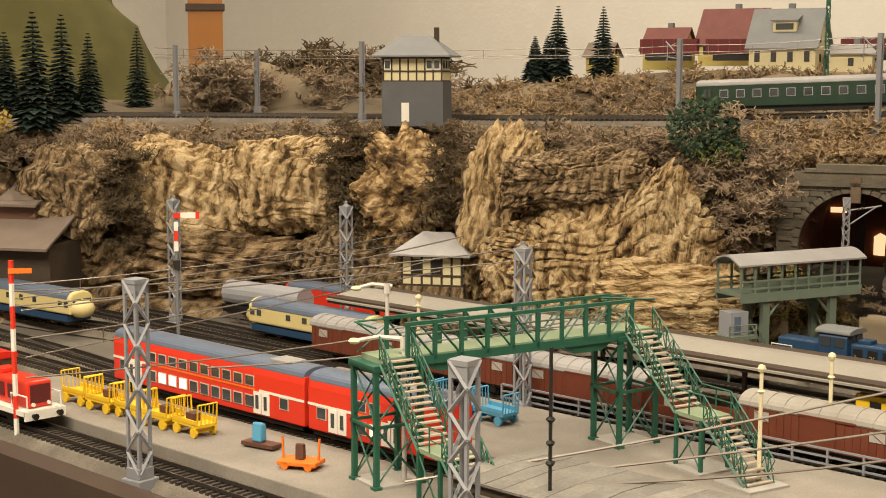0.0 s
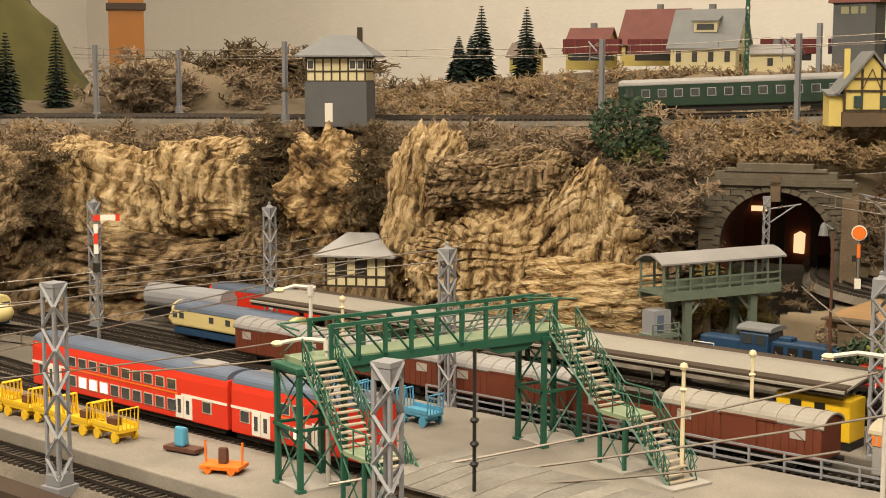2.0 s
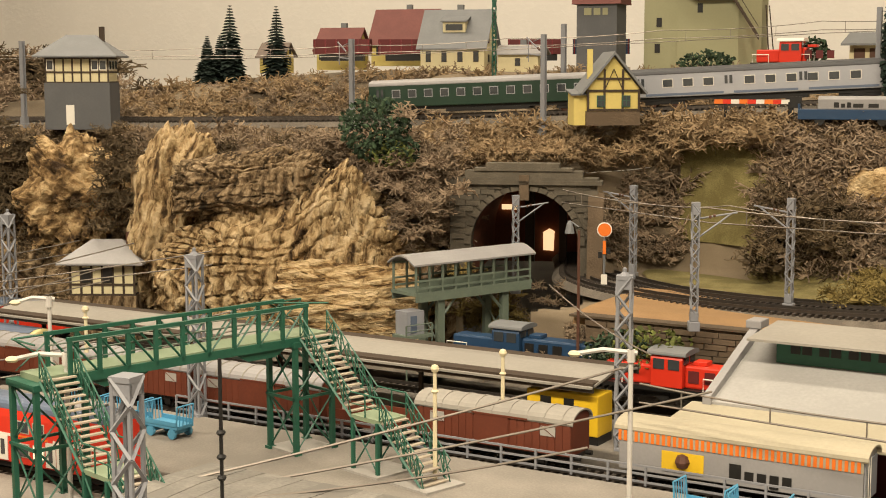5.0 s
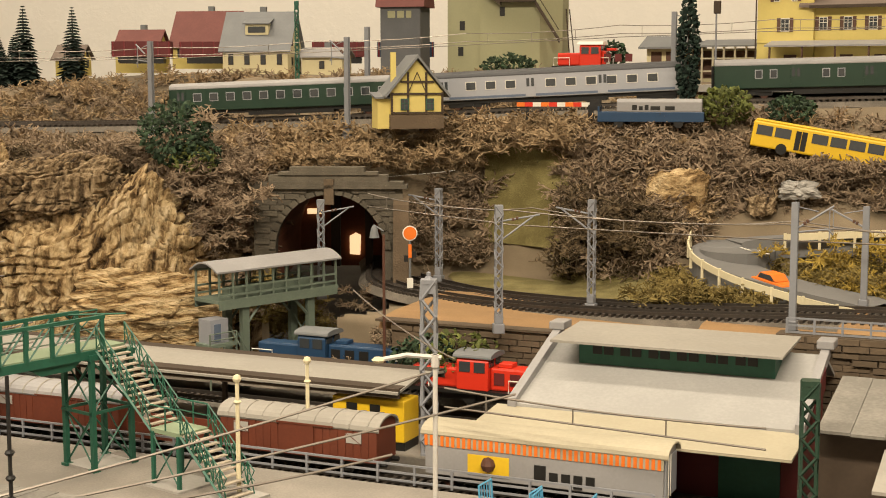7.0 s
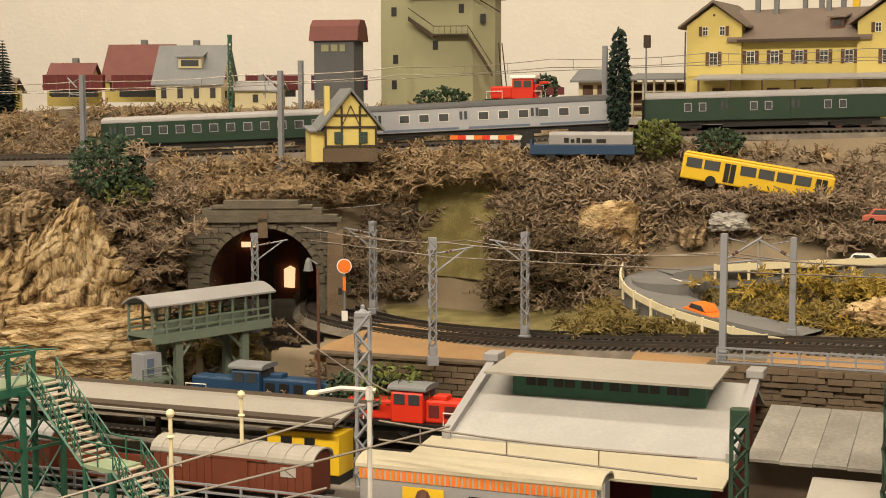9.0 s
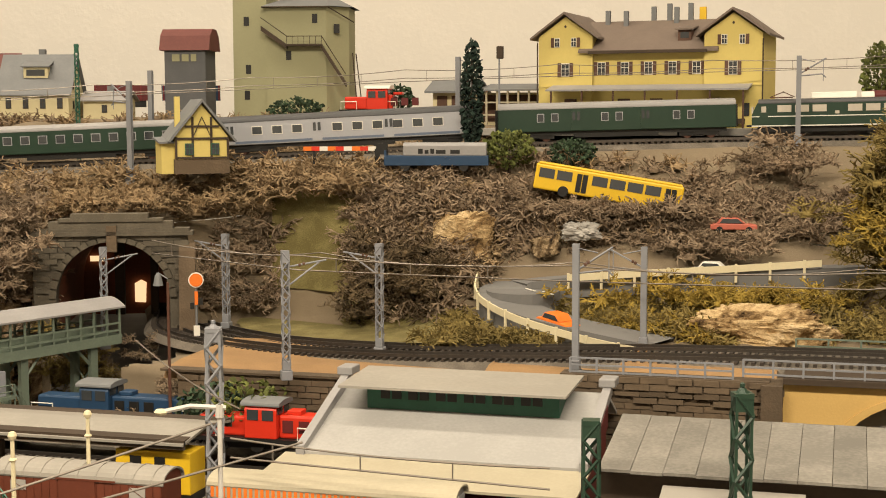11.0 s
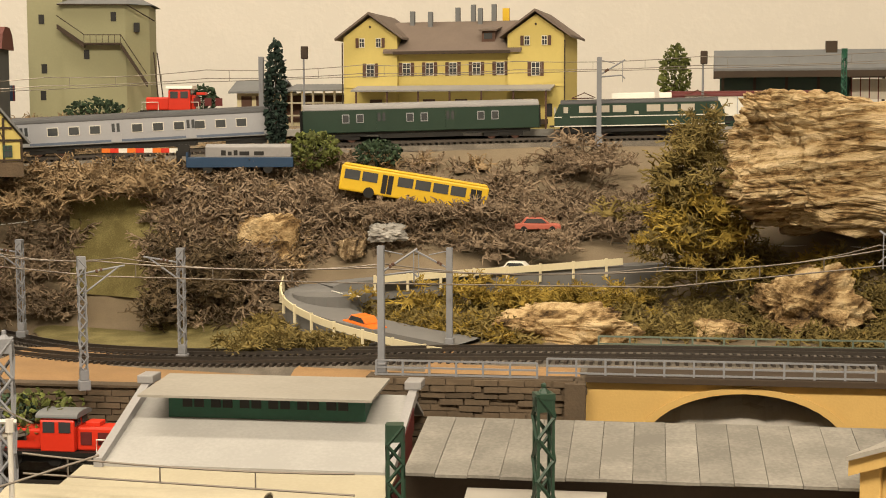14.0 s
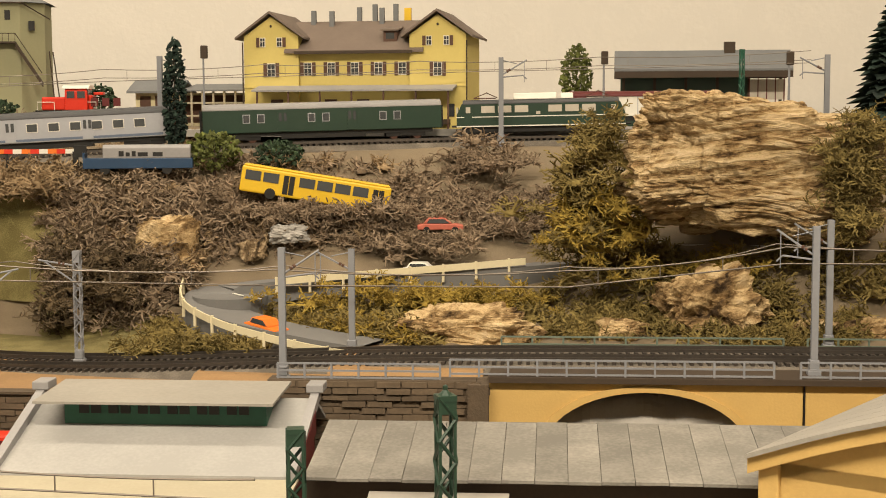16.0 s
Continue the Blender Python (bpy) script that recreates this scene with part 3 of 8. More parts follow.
YARD_MASTS = [(-0.834, 0.558, 0.148, 0.0125), (-0.517, 0.552, 0.137, 0.0125), (-0.772, 0.895, 0.145, 0.0110), (-1.150, 1.040, 0.146, 0.0105), (-1.345, 0.953, 0.146, 0.0105)]
for x, y, h, w in YARD_MASTS:
    lattice_mast(pose(x, y, 0.0, 0, 0, 8), h, w, "tall grey lattice overhead line mast on a stepped foot", cap=y > 0.6)
x, y = polar(24.5, 1.04)
lattice_mast(pose(x, y, 0, 0, 0, 20), 0.143, 0.011, "grey lattice mast with a pointed cap beside the canopy end", cap=True)
x, y = polar(3.51, 0.80)
lattice_mast(pose(x, y, 0, 0, 0, 20), 0.143, 0.0100, "dark green lattice mast between the goods sheds", cap=True, material="dgreen")
x, y = polar(9.4, 0.83)
lattice_mast(pose(x, y, 0, 0, 0, 10), 0.119, 0.0095, "dark signal mast with box at its head", material="dgreen")
for ph, r, z, h, turn, lat in ((28.8, 1.45, 0.066, 0.100, 40, True), (24.1, 1.46, 0.08, 0.096, 180, True), (21.7, 1.185, 0.078, 0.106, 30, True), (18.0, 1.285, 0.08, 0.10, 180, True), (10.15, 1.150, 0.086, 0.107, 25, False), (7.5, 1.26, 0.088, 0.093, 180, False), (-10.4, 1.158, 0.093, 0.117, 160, False), (-10.9, 1.27, 0.096, 0.111, 180, False)):
    x, y = polar(ph, r)
    if lat:
        lattice_mast(pose(x, y, z, 0, 0, turn), h, 0.0062, "slim grey lattice mast with cantilever arm beside the curved line", arm=0.034)
    else:
        tube_mast(pose(x, y, z), h, "slim grey mast on a stepped foot at the viaduct", turn=radians(turn))
for ph, r, h, turn in ((55.2, 1.90, 0.100, -35), (52.0, 1.99, 0.09, -40), (47.9, 1.815, 0.105, -40), (35.3, 1.68, 0.106, 160), (27.7, 1.60, 0.108, 160), (26.9, 1.71, 0.11, 160), (14.9, 1.60, 0.108, 0), (1.75, 1.605, 0.098, 0), (-10.6, 1.58, 0.09, 180), (3.2, 1.74, 0.085, 0)):
    x, y = polar(ph, r)
    tube_mast(pose(x, y, height(ph, r)), h, "slim grey overhead line mast on the upper deck", arm=0.028 if r < 1.7 else 0.0, turn=radians(turn), group="upper deck masts")


def street_lamp(m, h, arm, label, material="wirepale"):
    top = thing("street_lamp", m, label, "lamp", "platform lamps")
    part("pole", Mesh().tube([(0, 0, 0), (0, 0, 0.02), (0, 0, h)], 0.0019, 8, 0.0015), material, top)
    part("collar", Mesh().tube([(0, 0, h - 0.008), (0, 0, h)], 0.0027, 8), material, top)
    part("arm", Mesh().tube([(0.004, 0, h - 0.002), (-arm * 0.5, 0, h - 0.0005), (-arm, 0, h - 0.004)], 0.0016, 6), material, top)
    part("lamp_head", Mesh().ball((-arm, 0, h - 0.004), 0.0045, 8, 0.5), "railing", top)
    return top


x, y = polar(24.25, 0.90)
street_lamp(pose(x, y, 0.0, 0, 0, 20), 0.116, 0.036, "pale grey platform lamp with a curved arm")
x, y = polar(47.4, 1.08)
street_lamp(pose(x, y, 0.0, 0, 0, 40), 0.128, 0.024, "pale grey platform lamp with a long arm")
x, y = polar(46.9, 0.93)
street_lamp(pose(x, y, 0.0, 0, 0, 35), 0.114, 0.034, "white platform lamp with a thick arm")

# ---- green footbridge across the yard ----
foot = thing("footbridge", pose(-0.69, 0.66, 0.0135, 0, 0, -14.5), "green steel lattice footbridge with open timber stairs", "footbridge")
SPAN, DECK = 0.205, 0.088
part("deck", Mesh().box(-0.014, 0.014, -0.012, SPAN + 0.014, DECK - 0.004, DECK), "deckgreen", foot, "pale green walkway deck")
for sx in (-1, 1):
    x = sx * 0.0145
    part("girder", Mesh().box(x - 0.001, x + 0.001, 0.006, SPAN - 0.004, DECK - 0.007, DECK - 0.001).box(x - 0.0013, x + 0.0013, 0.006, SPAN - 0.004, DECK + 0.0205, DECK + 0.023), "green", foot)
    m, n = Mesh(), 9
    for i in range(n + 1):
        y = 0.008 + (SPAN - 0.014) * i / n
        part("upright", Mesh().box(x - 0.001, x + 0.001, y - 0.0014, y + 0.0014, DECK - 0.004, DECK + 0.022), "green", foot)
        if i < n:
            y2 = 0.008 + (SPAN - 0.014) * (i + 1) / n
            a, b = (DECK + 0.021, DECK - 0.003) if i < n / 2 else (DECK - 0.003, DECK + 0.021)
            part("diagonal", Mesh().bar((x, y, a), (x, y2, b), 0.0012), "green", foot)
    part("handrail", Mesh().bar((x * 0.9, 0.008, DECK + 0.008), (x * 0.9, SPAN - 0.006, DECK + 0.008), 0.0007).bar((x * 0.9, 0.008, DECK + 0.014), (x * 0.9, SPAN - 0.006, DECK + 0.014), 0.0007), "greengrey", foot)
for y in (0.045, 0.16):
    part("haunch", Mesh().slab([(y - 0.028, DECK - 0.004), (y + 0.028, DECK - 0.004), (y + 0.012, DECK - 0.013), (y - 0.012, DECK - 0.013)], -0.013, 0.013), "green", foot)


def tower(y0, depth, name):
    t = part(name, Mesh().box(-0.018, 0.018, y0 - depth, y0 + depth, DECK - 0.008, DECK - 0.004), "green", foot)
    for sx in (-1, 1):
        for sy in (-1, 1):
            part("leg", Mesh().box(sx * 0.0155 - 0.0017, sx * 0.0155 + 0.0017, y0 + sy * (depth - 0.003) - 0.0017, y0 + sy * (depth - 0.003) + 0.0017, 0, DECK - 0.006).box(sx * 0.0155 - 0.003, sx * 0.0155 + 0.003, y0 + sy * (depth - 0.003) - 0.003, y0 + sy * (depth - 0.003) + 0.003, 0, 0.002), "green", t)
    for z0, z1 in ((0.002, 0.041), (0.044, DECK - 0.008)):
        for s in (-1, 1):
            d = depth - 0.003
            part("cross_brace", Mesh().bar((-0.0155, y0 + s * d, z0), (0.0155, y0 + s * d, z1), 0.0011).bar((0.0155, y0 + s * d, z0), (-0.0155, y0 + s * d, z1), 0.0011), "green", t)
            part("cross_brace", Mesh().bar((s * 0.0155, y0 - d, z0), (s * 0.0155, y0 + d, z1), 0.0011).bar((s * 0.0155, y0 + d, z0), (s * 0.0155, y0 - d, z1), 0.0011), "green", t)
        part("tie", Mesh().box(-0.0165, 0.0165, y0 - depth, y0 - depth + 0.0018, z1, z1 + 0.002).box(-0.0165, 0.0165, y0 + depth - 0.0018, y0 + depth, z1, z1 + 0.002).box(-0.0165, -0.0147, y0 - depth, y0 + depth, z1, z1 + 0.002).box(0.0147, 0.0165, y0 - depth, y0 + depth, z1, z1 + 0.002), "green", t)
    return t


tower(0.0, 0.020, "front_tower")
tower(SPAN, 0.020, "rear_tower")


def flight(x0, z0, x1, z1, y, w, name):
    """One open stair flight along x with stringers, separate treads and a lattice balustrade."""
    f = part(name, Mesh().bar((x0, y - w, z0 - 0.002), (x1, y - w, z1 - 0.002), 0.0016).bar((x0, y + w, z0 - 0.002), (x1, y + w, z1 - 0.002), 0.0016), "green", foot)
    n = int(abs(z0 - z1) / 0.0033)
    me = Mesh().box(-0.0019, 0.0019, -w + 0.001, w - 0.001, -0.0005, 0.0005).data("tread", "tread")
    for i in range(n):
        u = (i + 0.5) / n
        piece("tread", me, f, pose(x0 + (x1 - x0) * u, y, z0 + (z1 - z0) * u))
    for s in (-1, 1):
        k = 7
        m = Mesh().bar((x0, y + s * w, z0 + 0.016), (x1, y + s * w, z1 + 0.016), 0.0009).bar((x0, y + s * w, z0 + 0.009), (x1, y + s * w, z1 + 0.009), 0.0006)
        for i in range(k):
            a, b = i / k, (i + 1) / k
            pa, pb = (x0 + (x1 - x0) * a, z0 + (z1 - z0) * a), (x0 + (x1 - x0) * b, z0 + (z1 - z0) * b)
            m.bar((pa[0], y + s * w, pa[1]), (pa[0], y + s * w, pa[1] + 0.016), 0.0007)
            m.bar((pa[0], y + s * w, pa[1] + 0.016), (pb[0], y + s * w, pb[1]), 0.0006)
            m.bar((pa[0], y + s * w, pa[1]), (pb[0], y + s * w, pb[1] + 0.016), 0.0006)
        part("balustrade", m, "green", f)
    return f


def landing(x, z, y, w, name):
    t = part(name, Mesh().box(x - 0.015, x + 0.015, y - w, y + w, z - 0.003, z), "deckgreen", foot)
    for sx in (-1, 1):
        for sy in (-1, 1):
            part("leg", Mesh().box(x + sx * 0.013 - 0.0012, x + sx * 0.013 + 0.0012, y + sy * w - 0.0012, y + sy * w + 0.0012, 0, z - 0.002), "green", t)
    for s in (-1, 1):
        part("cross_brace", Mesh().bar((x - 0.013, y + s * w, 0.002), (x + 0.013, y + s * w, z - 0.004), 0.001).bar((x + 0.013, y + s * w, 0.002), (x - 0.013, y + s * w, z - 0.004), 0.001), "green", t)
        part("balustrade", Mesh().bar((x - 0.015, y + s * w, z + 0.016), (x + 0.015, y + s * w, z + 0.016), 0.0009).bar((x - 0.015, y + s * w, z + 0.008), (x + 0.015, y + s * w, z + 0.008), 0.0006).bar((x, y + s * w, z), (x, y + s * w, z + 0.016), 0.0008), "green", t)


flight(0.016, DECK, 0.066, 0.040, -0.002, 0.0125, "upper_flight")
landing(0.080, 0.040, -0.002, 0.0125, "lower_landing")
flight(0.095, 0.040, 0.137, 0.001, -0.002, 0.0125, "lower_flight")
flight(0.016, DECK, 0.072, 0.040, SPAN, 0.0125, "upper_flight")
landing(0.087, 0.040, SPAN, 0.0125, "lower_landing")
flight(0.102, 0.040, 0.146, 0.001, SPAN, 0.0125, "lower_flight")
for y0 in (0.0, SPAN):
    part("end_lattice", Mesh().bar((-0.016, y0 - 0.014, DECK), (-0.016, y0 + 0.014, DECK + 0.020), 0.0008).bar((-0.016, y0 + 0.014, DECK), (-0.016, y0 - 0.014, DECK + 0.020), 0.0008).bar((-0.016, y0 - 0.014, DECK + 0.021), (-0.016, y0 + 0.014, DECK + 0.021), 0.001).bar((-0.016, y0 - 0.016, DECK + 0.021), (0.014, y0 - 0.016 if y0 == 0 else y0 + 0.016, DECK + 0.021), 0.001), "green", foot)
for y0 in (0.0, SPAN):
    for x0 in (0.137, 0.087, 0.0):
        part("footing", Mesh().box(x0 - 0.018, x0 + 0.018, y0 - 0.018, y0 + 0.018, -0.001, 0.0016), "concrete", foot, "pale concrete footing")

# ---- grey-green signal gantry house ----
gx0, gy0 = polar(33.3, 1.335)
gx1, gy1 = polar(28.7, 1.425)
gl = math.hypot(gx1 - gx0, gy1 - gy0)
gan = thing("signal_gantry", pose(gx0, gy0, 0.0, 0, 0, math.degrees(math.atan2(gy1 - gy0, gx1 - gx0))), "grey-green signal gantry with arched roof and open gallery", "signal gantry")
GF = 0.083
part("gallery_floor", Mesh().box(-0.002, gl + 0.002, -0.019, 0.019, GF, GF + 0.003), "greengrey", gan)
part("skirt", Mesh().box(-0.001, gl + 0.001, -0.019, -0.0178, GF - 0.006, GF).box(-0.001, gl + 0.001, 0.0178, 0.019, GF - 0.006, GF), "greengrey", gan)
arch = [(-0.021 + 0.042 * i / 10, 0.030 + 0.008 * math.sin(math.pi * i / 10)) for i in range(11)]
part("arched_roof", Mesh().slab([(u, GF + w) for u, w in arch] + [(u, GF + w - 0.0016) for u, w in arch[::-1]], -0.005, gl + 0.005), "roofgrey", gan, "pale grey arched roof")
for i in range(10):
    x = gl * i / 9
    for s in (-1, 1):
        part("post", Mesh().box(x - 0.0009, x + 0.0009, s * 0.0175 - 0.0009, s * 0.0175 + 0.0009, GF, GF + 0.0305), "greengrey", gan)
for s in (-1, 1):
    for z in (0.007, 0.014, 0.0285):
        part("gallery_rail", Mesh().box(0, gl, s * 0.0178 - 0.0007, s * 0.0178 + 0.0007, GF + z - 0.0009, GF + z + 0.0009), "greengrey", gan)
part("cabin_window", Mesh().box(gl * 0.15, gl * 0.86, -0.006, 0.006, GF + 0.003, GF + 0.012), "greengrey", gan, "low grey-green lever bench in the gallery")
for x in (0.032, gl - 0.03):
    for s in (-1, 1):
        part("leg", Mesh().box(x - 0.004, x + 0.004, s * 0.013 - 0.0025, s * 0.013 + 0.0025, 0.012, GF), "greengrey", gan)
        part("knee_brace", Mesh().bar((x, s * 0.013, GF - 0.026), (x + (0.024 if x < gl / 2 else -0.024), s * 0.013, GF - 0.001), 0.0022), "greengrey", gan)
    part("leg_tie", Mesh().bar((x, -0.013, 0.03), (x, 0.013, 0.06), 0.0014).bar((x, 0.013, 0.03), (x, -0.013, 0.06), 0.0014).box(x - 0.006, x + 0.006, -0.017, 0.017, 0.0, 0.013), "greengrey", gan)
cab = part("stair_cabin", Mesh().box(-0.014, 0.006, -0.022, -0.004, 0.048, 0.070), "silver", gan, "small blue-grey stair cabin")
part("cabin_door", Mesh().box(-0.010, -0.003, -0.0228, -0.022, 0.050, 0.066), "roofblue", cab)
part("stair_rail", Mesh().bar((-0.018, -0.026, 0.058), (0.012, -0.026, 0.058), 0.0008).bar((-0.018, -0.026, 0.052), (0.012, -0.026, 0.052), 0.0008).bar((0.012, -0.026, 0.058), (0.030, -0.026, 0.030), 0.0009).bar((-0.018, -0.026, 0.0), (-0.018, -0.026, 0.058), 0.0012).bar((0.012, -0.026, 0.0), (0.012, -0.026, 0.058), 0.0012), "greengrey", cab)
part("stair_deck", Mesh().box(-0.018, 0.012, -0.027, -0.004, 0.045, 0.048).box(0.012, 0.03, -0.027, -0.012, 0.012, 0.015), "greengrey", cab)

# ---- tunnel portal ----
px, py = polar(28.45, 1.475)
por = thing("tunnel_portal", pose(px, py, 0.0, 0, 0, 22), "dark stone tunnel portal with arch ring and stepped coping", "tunnel portal")
OW, OZ0, OZ1 = 0.0560, 0.078, 0.113
arc = [(OW * math.cos(math.pi * i / 16), OZ1 + 0.057 * math.sin(math.pi * i / 16)) for i in range(17)]
front = Mesh()
for i in range(16):
    (xa, za), (xb, zb) = arc[i], arc[i + 1]
    front.slab([(xa, za), (xb, zb), (xb, 0.176), (xa, 0.176)], 0.0, 0.016, "y")
front.box(OW, 0.074, 0, 0.016, 0.07, 0.176).box(-0.078, -OW, 0, 0.016, 0.07, 0.176)
part("portal_wall", front, "darkstone", por)
part("tunnel_lining", Mesh().add([(x, y, z) for y in (0.012, 0.20) for x, z in [(OW, OZ0)] + arc + [(-OW, OZ0)]], [(i, i + 1, 20 + i - 1 + 1 - 1, 19 + i) if False else (i, i + 1, 19 + i + 1, 19 + i) for i in range(18)]), "tunnelred", por, "rust brown tunnel lining")
part("tunnel_end", Mesh().box(-0.07, 0.07, 0.20, 0.205, 0.07, 0.17), "tunnelred", por)
part("lit_opening", Mesh().slab([(0.001, 0.084), (0.013, 0.083), (0.014, 0.106), (0.008, 0.109), (0.001, 0.105)], 0.196, 0.199, "y"), "glow", por, "bright lit gap deep in the tunnel")
part("lit_opening", Mesh().box(-0.048, -0.030, 0.196, 0.199, 0.131, 0.137), "glow", por)
part("dark_beam", Mesh().box(-0.012, -0.002, 0.12, 0.13, 0.08, 0.165).box(0.026, 0.034, 0.12, 0.13, 0.08, 0.165), "timber", por)
for i in range(19):
    a0, a1 = math.pi * i / 19 + 0.012, math.pi * (i + 1) / 19 - 0.012
    q = [(OW * math.cos(a), OZ1 + 0.057 * math.sin(a)) for a in (a0, a1)] + [((OW + 0.007) * math.cos(a), OZ1 + 0.062 * math.sin(a)) for a in (a1, a0)]
    part("arch_stone", Mesh().slab(q, -0.0025, 0.0, "y"), "darkstone", por)
BLOCK = Mesh().box(-0.0072, 0.0072, -0.0022, 0.0, -0.0026, 0.0026).data("stone_block", "darkstone")
for row in range(17):
    z = 0.081 + row * 0.0058
    for col in range(-6, 6):
        x = (col + 0.5 * (row % 2)) * 0.0152
        if abs(x) > 0.070 or (abs(x) < OW + 0.014 and (z < OZ1 or ((x / (OW + 0.013)) ** 2 + ((z - OZ1) / 0.064) ** 2) < 1)):
            continue
        piece("stone_block", BLOCK, por, pose(x, random.uniform(-0.0004, 0.0004), z))
part("cornice", Mesh().box(-0.084, 0.080, -0.006, 0.016, 0.176, 0.180).box(-0.080, 0.076, -0.004, 0.016, 0.180, 0.183), "darkstone", por)
part("coping", Mesh().box(-0.062, 0.060, -0.002, 0.014, 0.183, 0.190).box(-0.052, 0.050, -0.004, 0.014, 0.190, 0.193).box(-0.040, 0.036, -0.003, 0.014, 0.193, 0.198), "darkstone", por)
part("keystone", Mesh().box(-0.005, 0.005, -0.006, 0, 0.160, 0.186), "stone", por)
part("buttress", Mesh().slab([(0.0, 0.07), (0.0, 0.168), (-0.008, 0.160), (-0.022, 0.07)], 0.066, 0.082), "stone", por, "sloping stone buttress")

# ---- retaining wall, viaduct and arch ----
wl = thing("retaining_wall", pose(0, 0, 0), "rough brown stone retaining wall below the line", "retaining wall", "", "structure")
part("wall_core", Mesh().box(-0.545, -0.046, 1.1478, 1.175, -0.01, 0.0765), "stone", wl)
BW = 0.0205
WB = [Mesh().slab([(-0.0011 - 0.0006 * k, -0.0021), (0.004, -0.00252), (0.004, 0.00252), (-0.0011 - 0.0004 * k, 0.0022)], -BW * (0.485 - 0.04 * k), BW * 0.485).data("stone_block", "stone") for k in range(3)]
for row in range(10):
    for col in range(25):
        x = -0.545 + BW * (col + 0.5 + 0.37 * (row % 3))
        if x < -0.062:
            piece("stone_block", WB[(col * 5 + row * 3) % 3], wl, pose(x, 1.1475 + random.uniform(-0.0008, 0.0008), 0.0265 + row * 0.00515, 0, random.uniform(-1.2, 1.2), 0))
for row in range(3):
    for col in range(8):
        piece("stone_block", WB[(col * 5 + row * 3) % 3], wl, pose(-0.2 + BW * (col + 0.37 * (row % 2)), 1.1455 + random.uniform(-0.0008, 0.0008), 0.0782 + row * 0.00515, 0, random.uniform(-1.2, 1.2), 0))
part("wall_core", Mesh().box(-0.212, -0.05, 1.1456, 1.165, 0.0766, 0.0915), "stone", wl)
part("wall_cap", Mesh().box(-0.56, -0.040, 1.145, 1.160, 0.0775, 0.0795), "stone", wl)
part("end_pillar", Mesh().box(-0.056, -0.040, 1.139, 1.18, -0.01, 0.090), "stone", wl)
solid("embankment", Mesh().slab([(1.152, 0.070), (1.156, 0.0785), (1.185, 0.0815), (1.30, 0.083), (1.30, 0.06)], -0.56, -0.28).slab([(1.152, 0.070), (1.156, 0.0805), (1.185, 0.0885), (1.30, 0.088), (1.30, 0.06)], -0.28, -0.17).slab([(1.152, 0.070), (1.156, 0.0805), (1.182, 0.0945), (1.30, 0.0935), (1.30, 0.06)], -0.17, -0.046), "sandstrip", "sandy brown strip along the top of the stone wall", "embankment")
vd = thing("viaduct", pose(0, 0, 0), "ochre plastered viaduct with a shallow arch", "viaduct", "", "structure")
arcv = [(0.080 - 0.078 * math.cos(math.pi * i / 20), 0.038 + 0.046 * math.sin(math.pi * i / 20)) for i in range(21)]
body = Mesh()
for i in range(20):
    (xa, za), (xb, zb) = arcv[i], arcv[i + 1]
    body.slab([(xa, za), (xb, zb), (xb, 0.090), (xa, 0.090)], 1.150, 1.170, "y")
body.box(-0.040, 0.002, 1.150, 1.262, -0.01, 0.090).box(0.158, 0.198, 1.150, 1.262, -0.01, 0.090).box(0.2, 0.9, 1.150, 1.262, -0.01, 0.090)
part("arch_wall", body, "sand", vd)
bank = Mesh()
for i in range(30):
    for j in range(12):
        q = [(-0.01 + 0.18 * (i + a) / 30, 1.153 + 0.06 * (j + b) / 12) for a, b in ((0, 0), (1, 0), (1, 1), (0, 1))]
        bank.add([(u, w, min(0.078, 0.044 + 0.95 * (w - 1.153)) + 0.008 * noise.noise(Vector((u * 45, w * 45, 2.0)))) for u, w in q], [(0, 1, 2, 3)])
part("rubble_bank", bank, "concrete", vd, "pale rubble seen through the arch")
ring = Mesh()
for i in range(20):
    (xa, za), (xb, zb) = arcv[i], arcv[i + 1]
    ring.slab([(xa, za), (xb, zb), (0.08 + (xb - 0.08) * 1.055, zb + 0.0045), (0.08 + (xa - 0.08) * 1.055, za + 0.0045)], 1.1475, 1.150, "y")
part("arch_ring", ring, "sand", vd, "raised ochre arch ring")
part("deck_slab", Mesh().box(-0.040, 0.9, 1.144, 1.268, 0.091, 0.0955), "timber", vd, "dark deck edge")
part("expansion_joint", Mesh().box(0.1985, 0.1995, 1.1488, 1.15, 0, 0.09), "black", vd)


def fence(x0, x1, y, z, h, step, label, material="mast"):
    top = thing("railing", pose(x0, y, z), label, "railing", "viaduct railings")
    n = max(2, int((x1 - x0) / step))
    for i in range(n + 1):
        part("post", Mesh().box((x1 - x0) * i / n - 0.0008, (x1 - x0) * i / n + 0.0008, -0.0008, 0.0008, -0.001, h), material, top)
    for k in (1.0, 0.55, 0.12):
        part("rail_bar", Mesh().box(0, x1 - x0, -0.0006, 0.0006, h * k - 0.0007, h * k + 0.0007), material, top)
    return top


fence(-0.205, -0.078, 1.152, 0.091, 0.0125, 0.021, "grey tubular railing along the wall top")
fence(-0.070, 0.176, 1.149, 0.0955, 0.0125, 0.021, "grey tubular railing along the viaduct edge")
fence(0.196, 0.55, 1.149, 0.0955, 0.0125, 0.021, "grey tubular railing along the viaduct edge")
fence(-0.035, 0.202, 1.272, 0.093, 0.014, 0.024, "pale grey railing behind the viaduct lines", "greengrey")
fence(0.222, 0.55, 1.272, 0.093, 0.014, 0.024, "pale grey railing behind the viaduct lines", "greengrey")

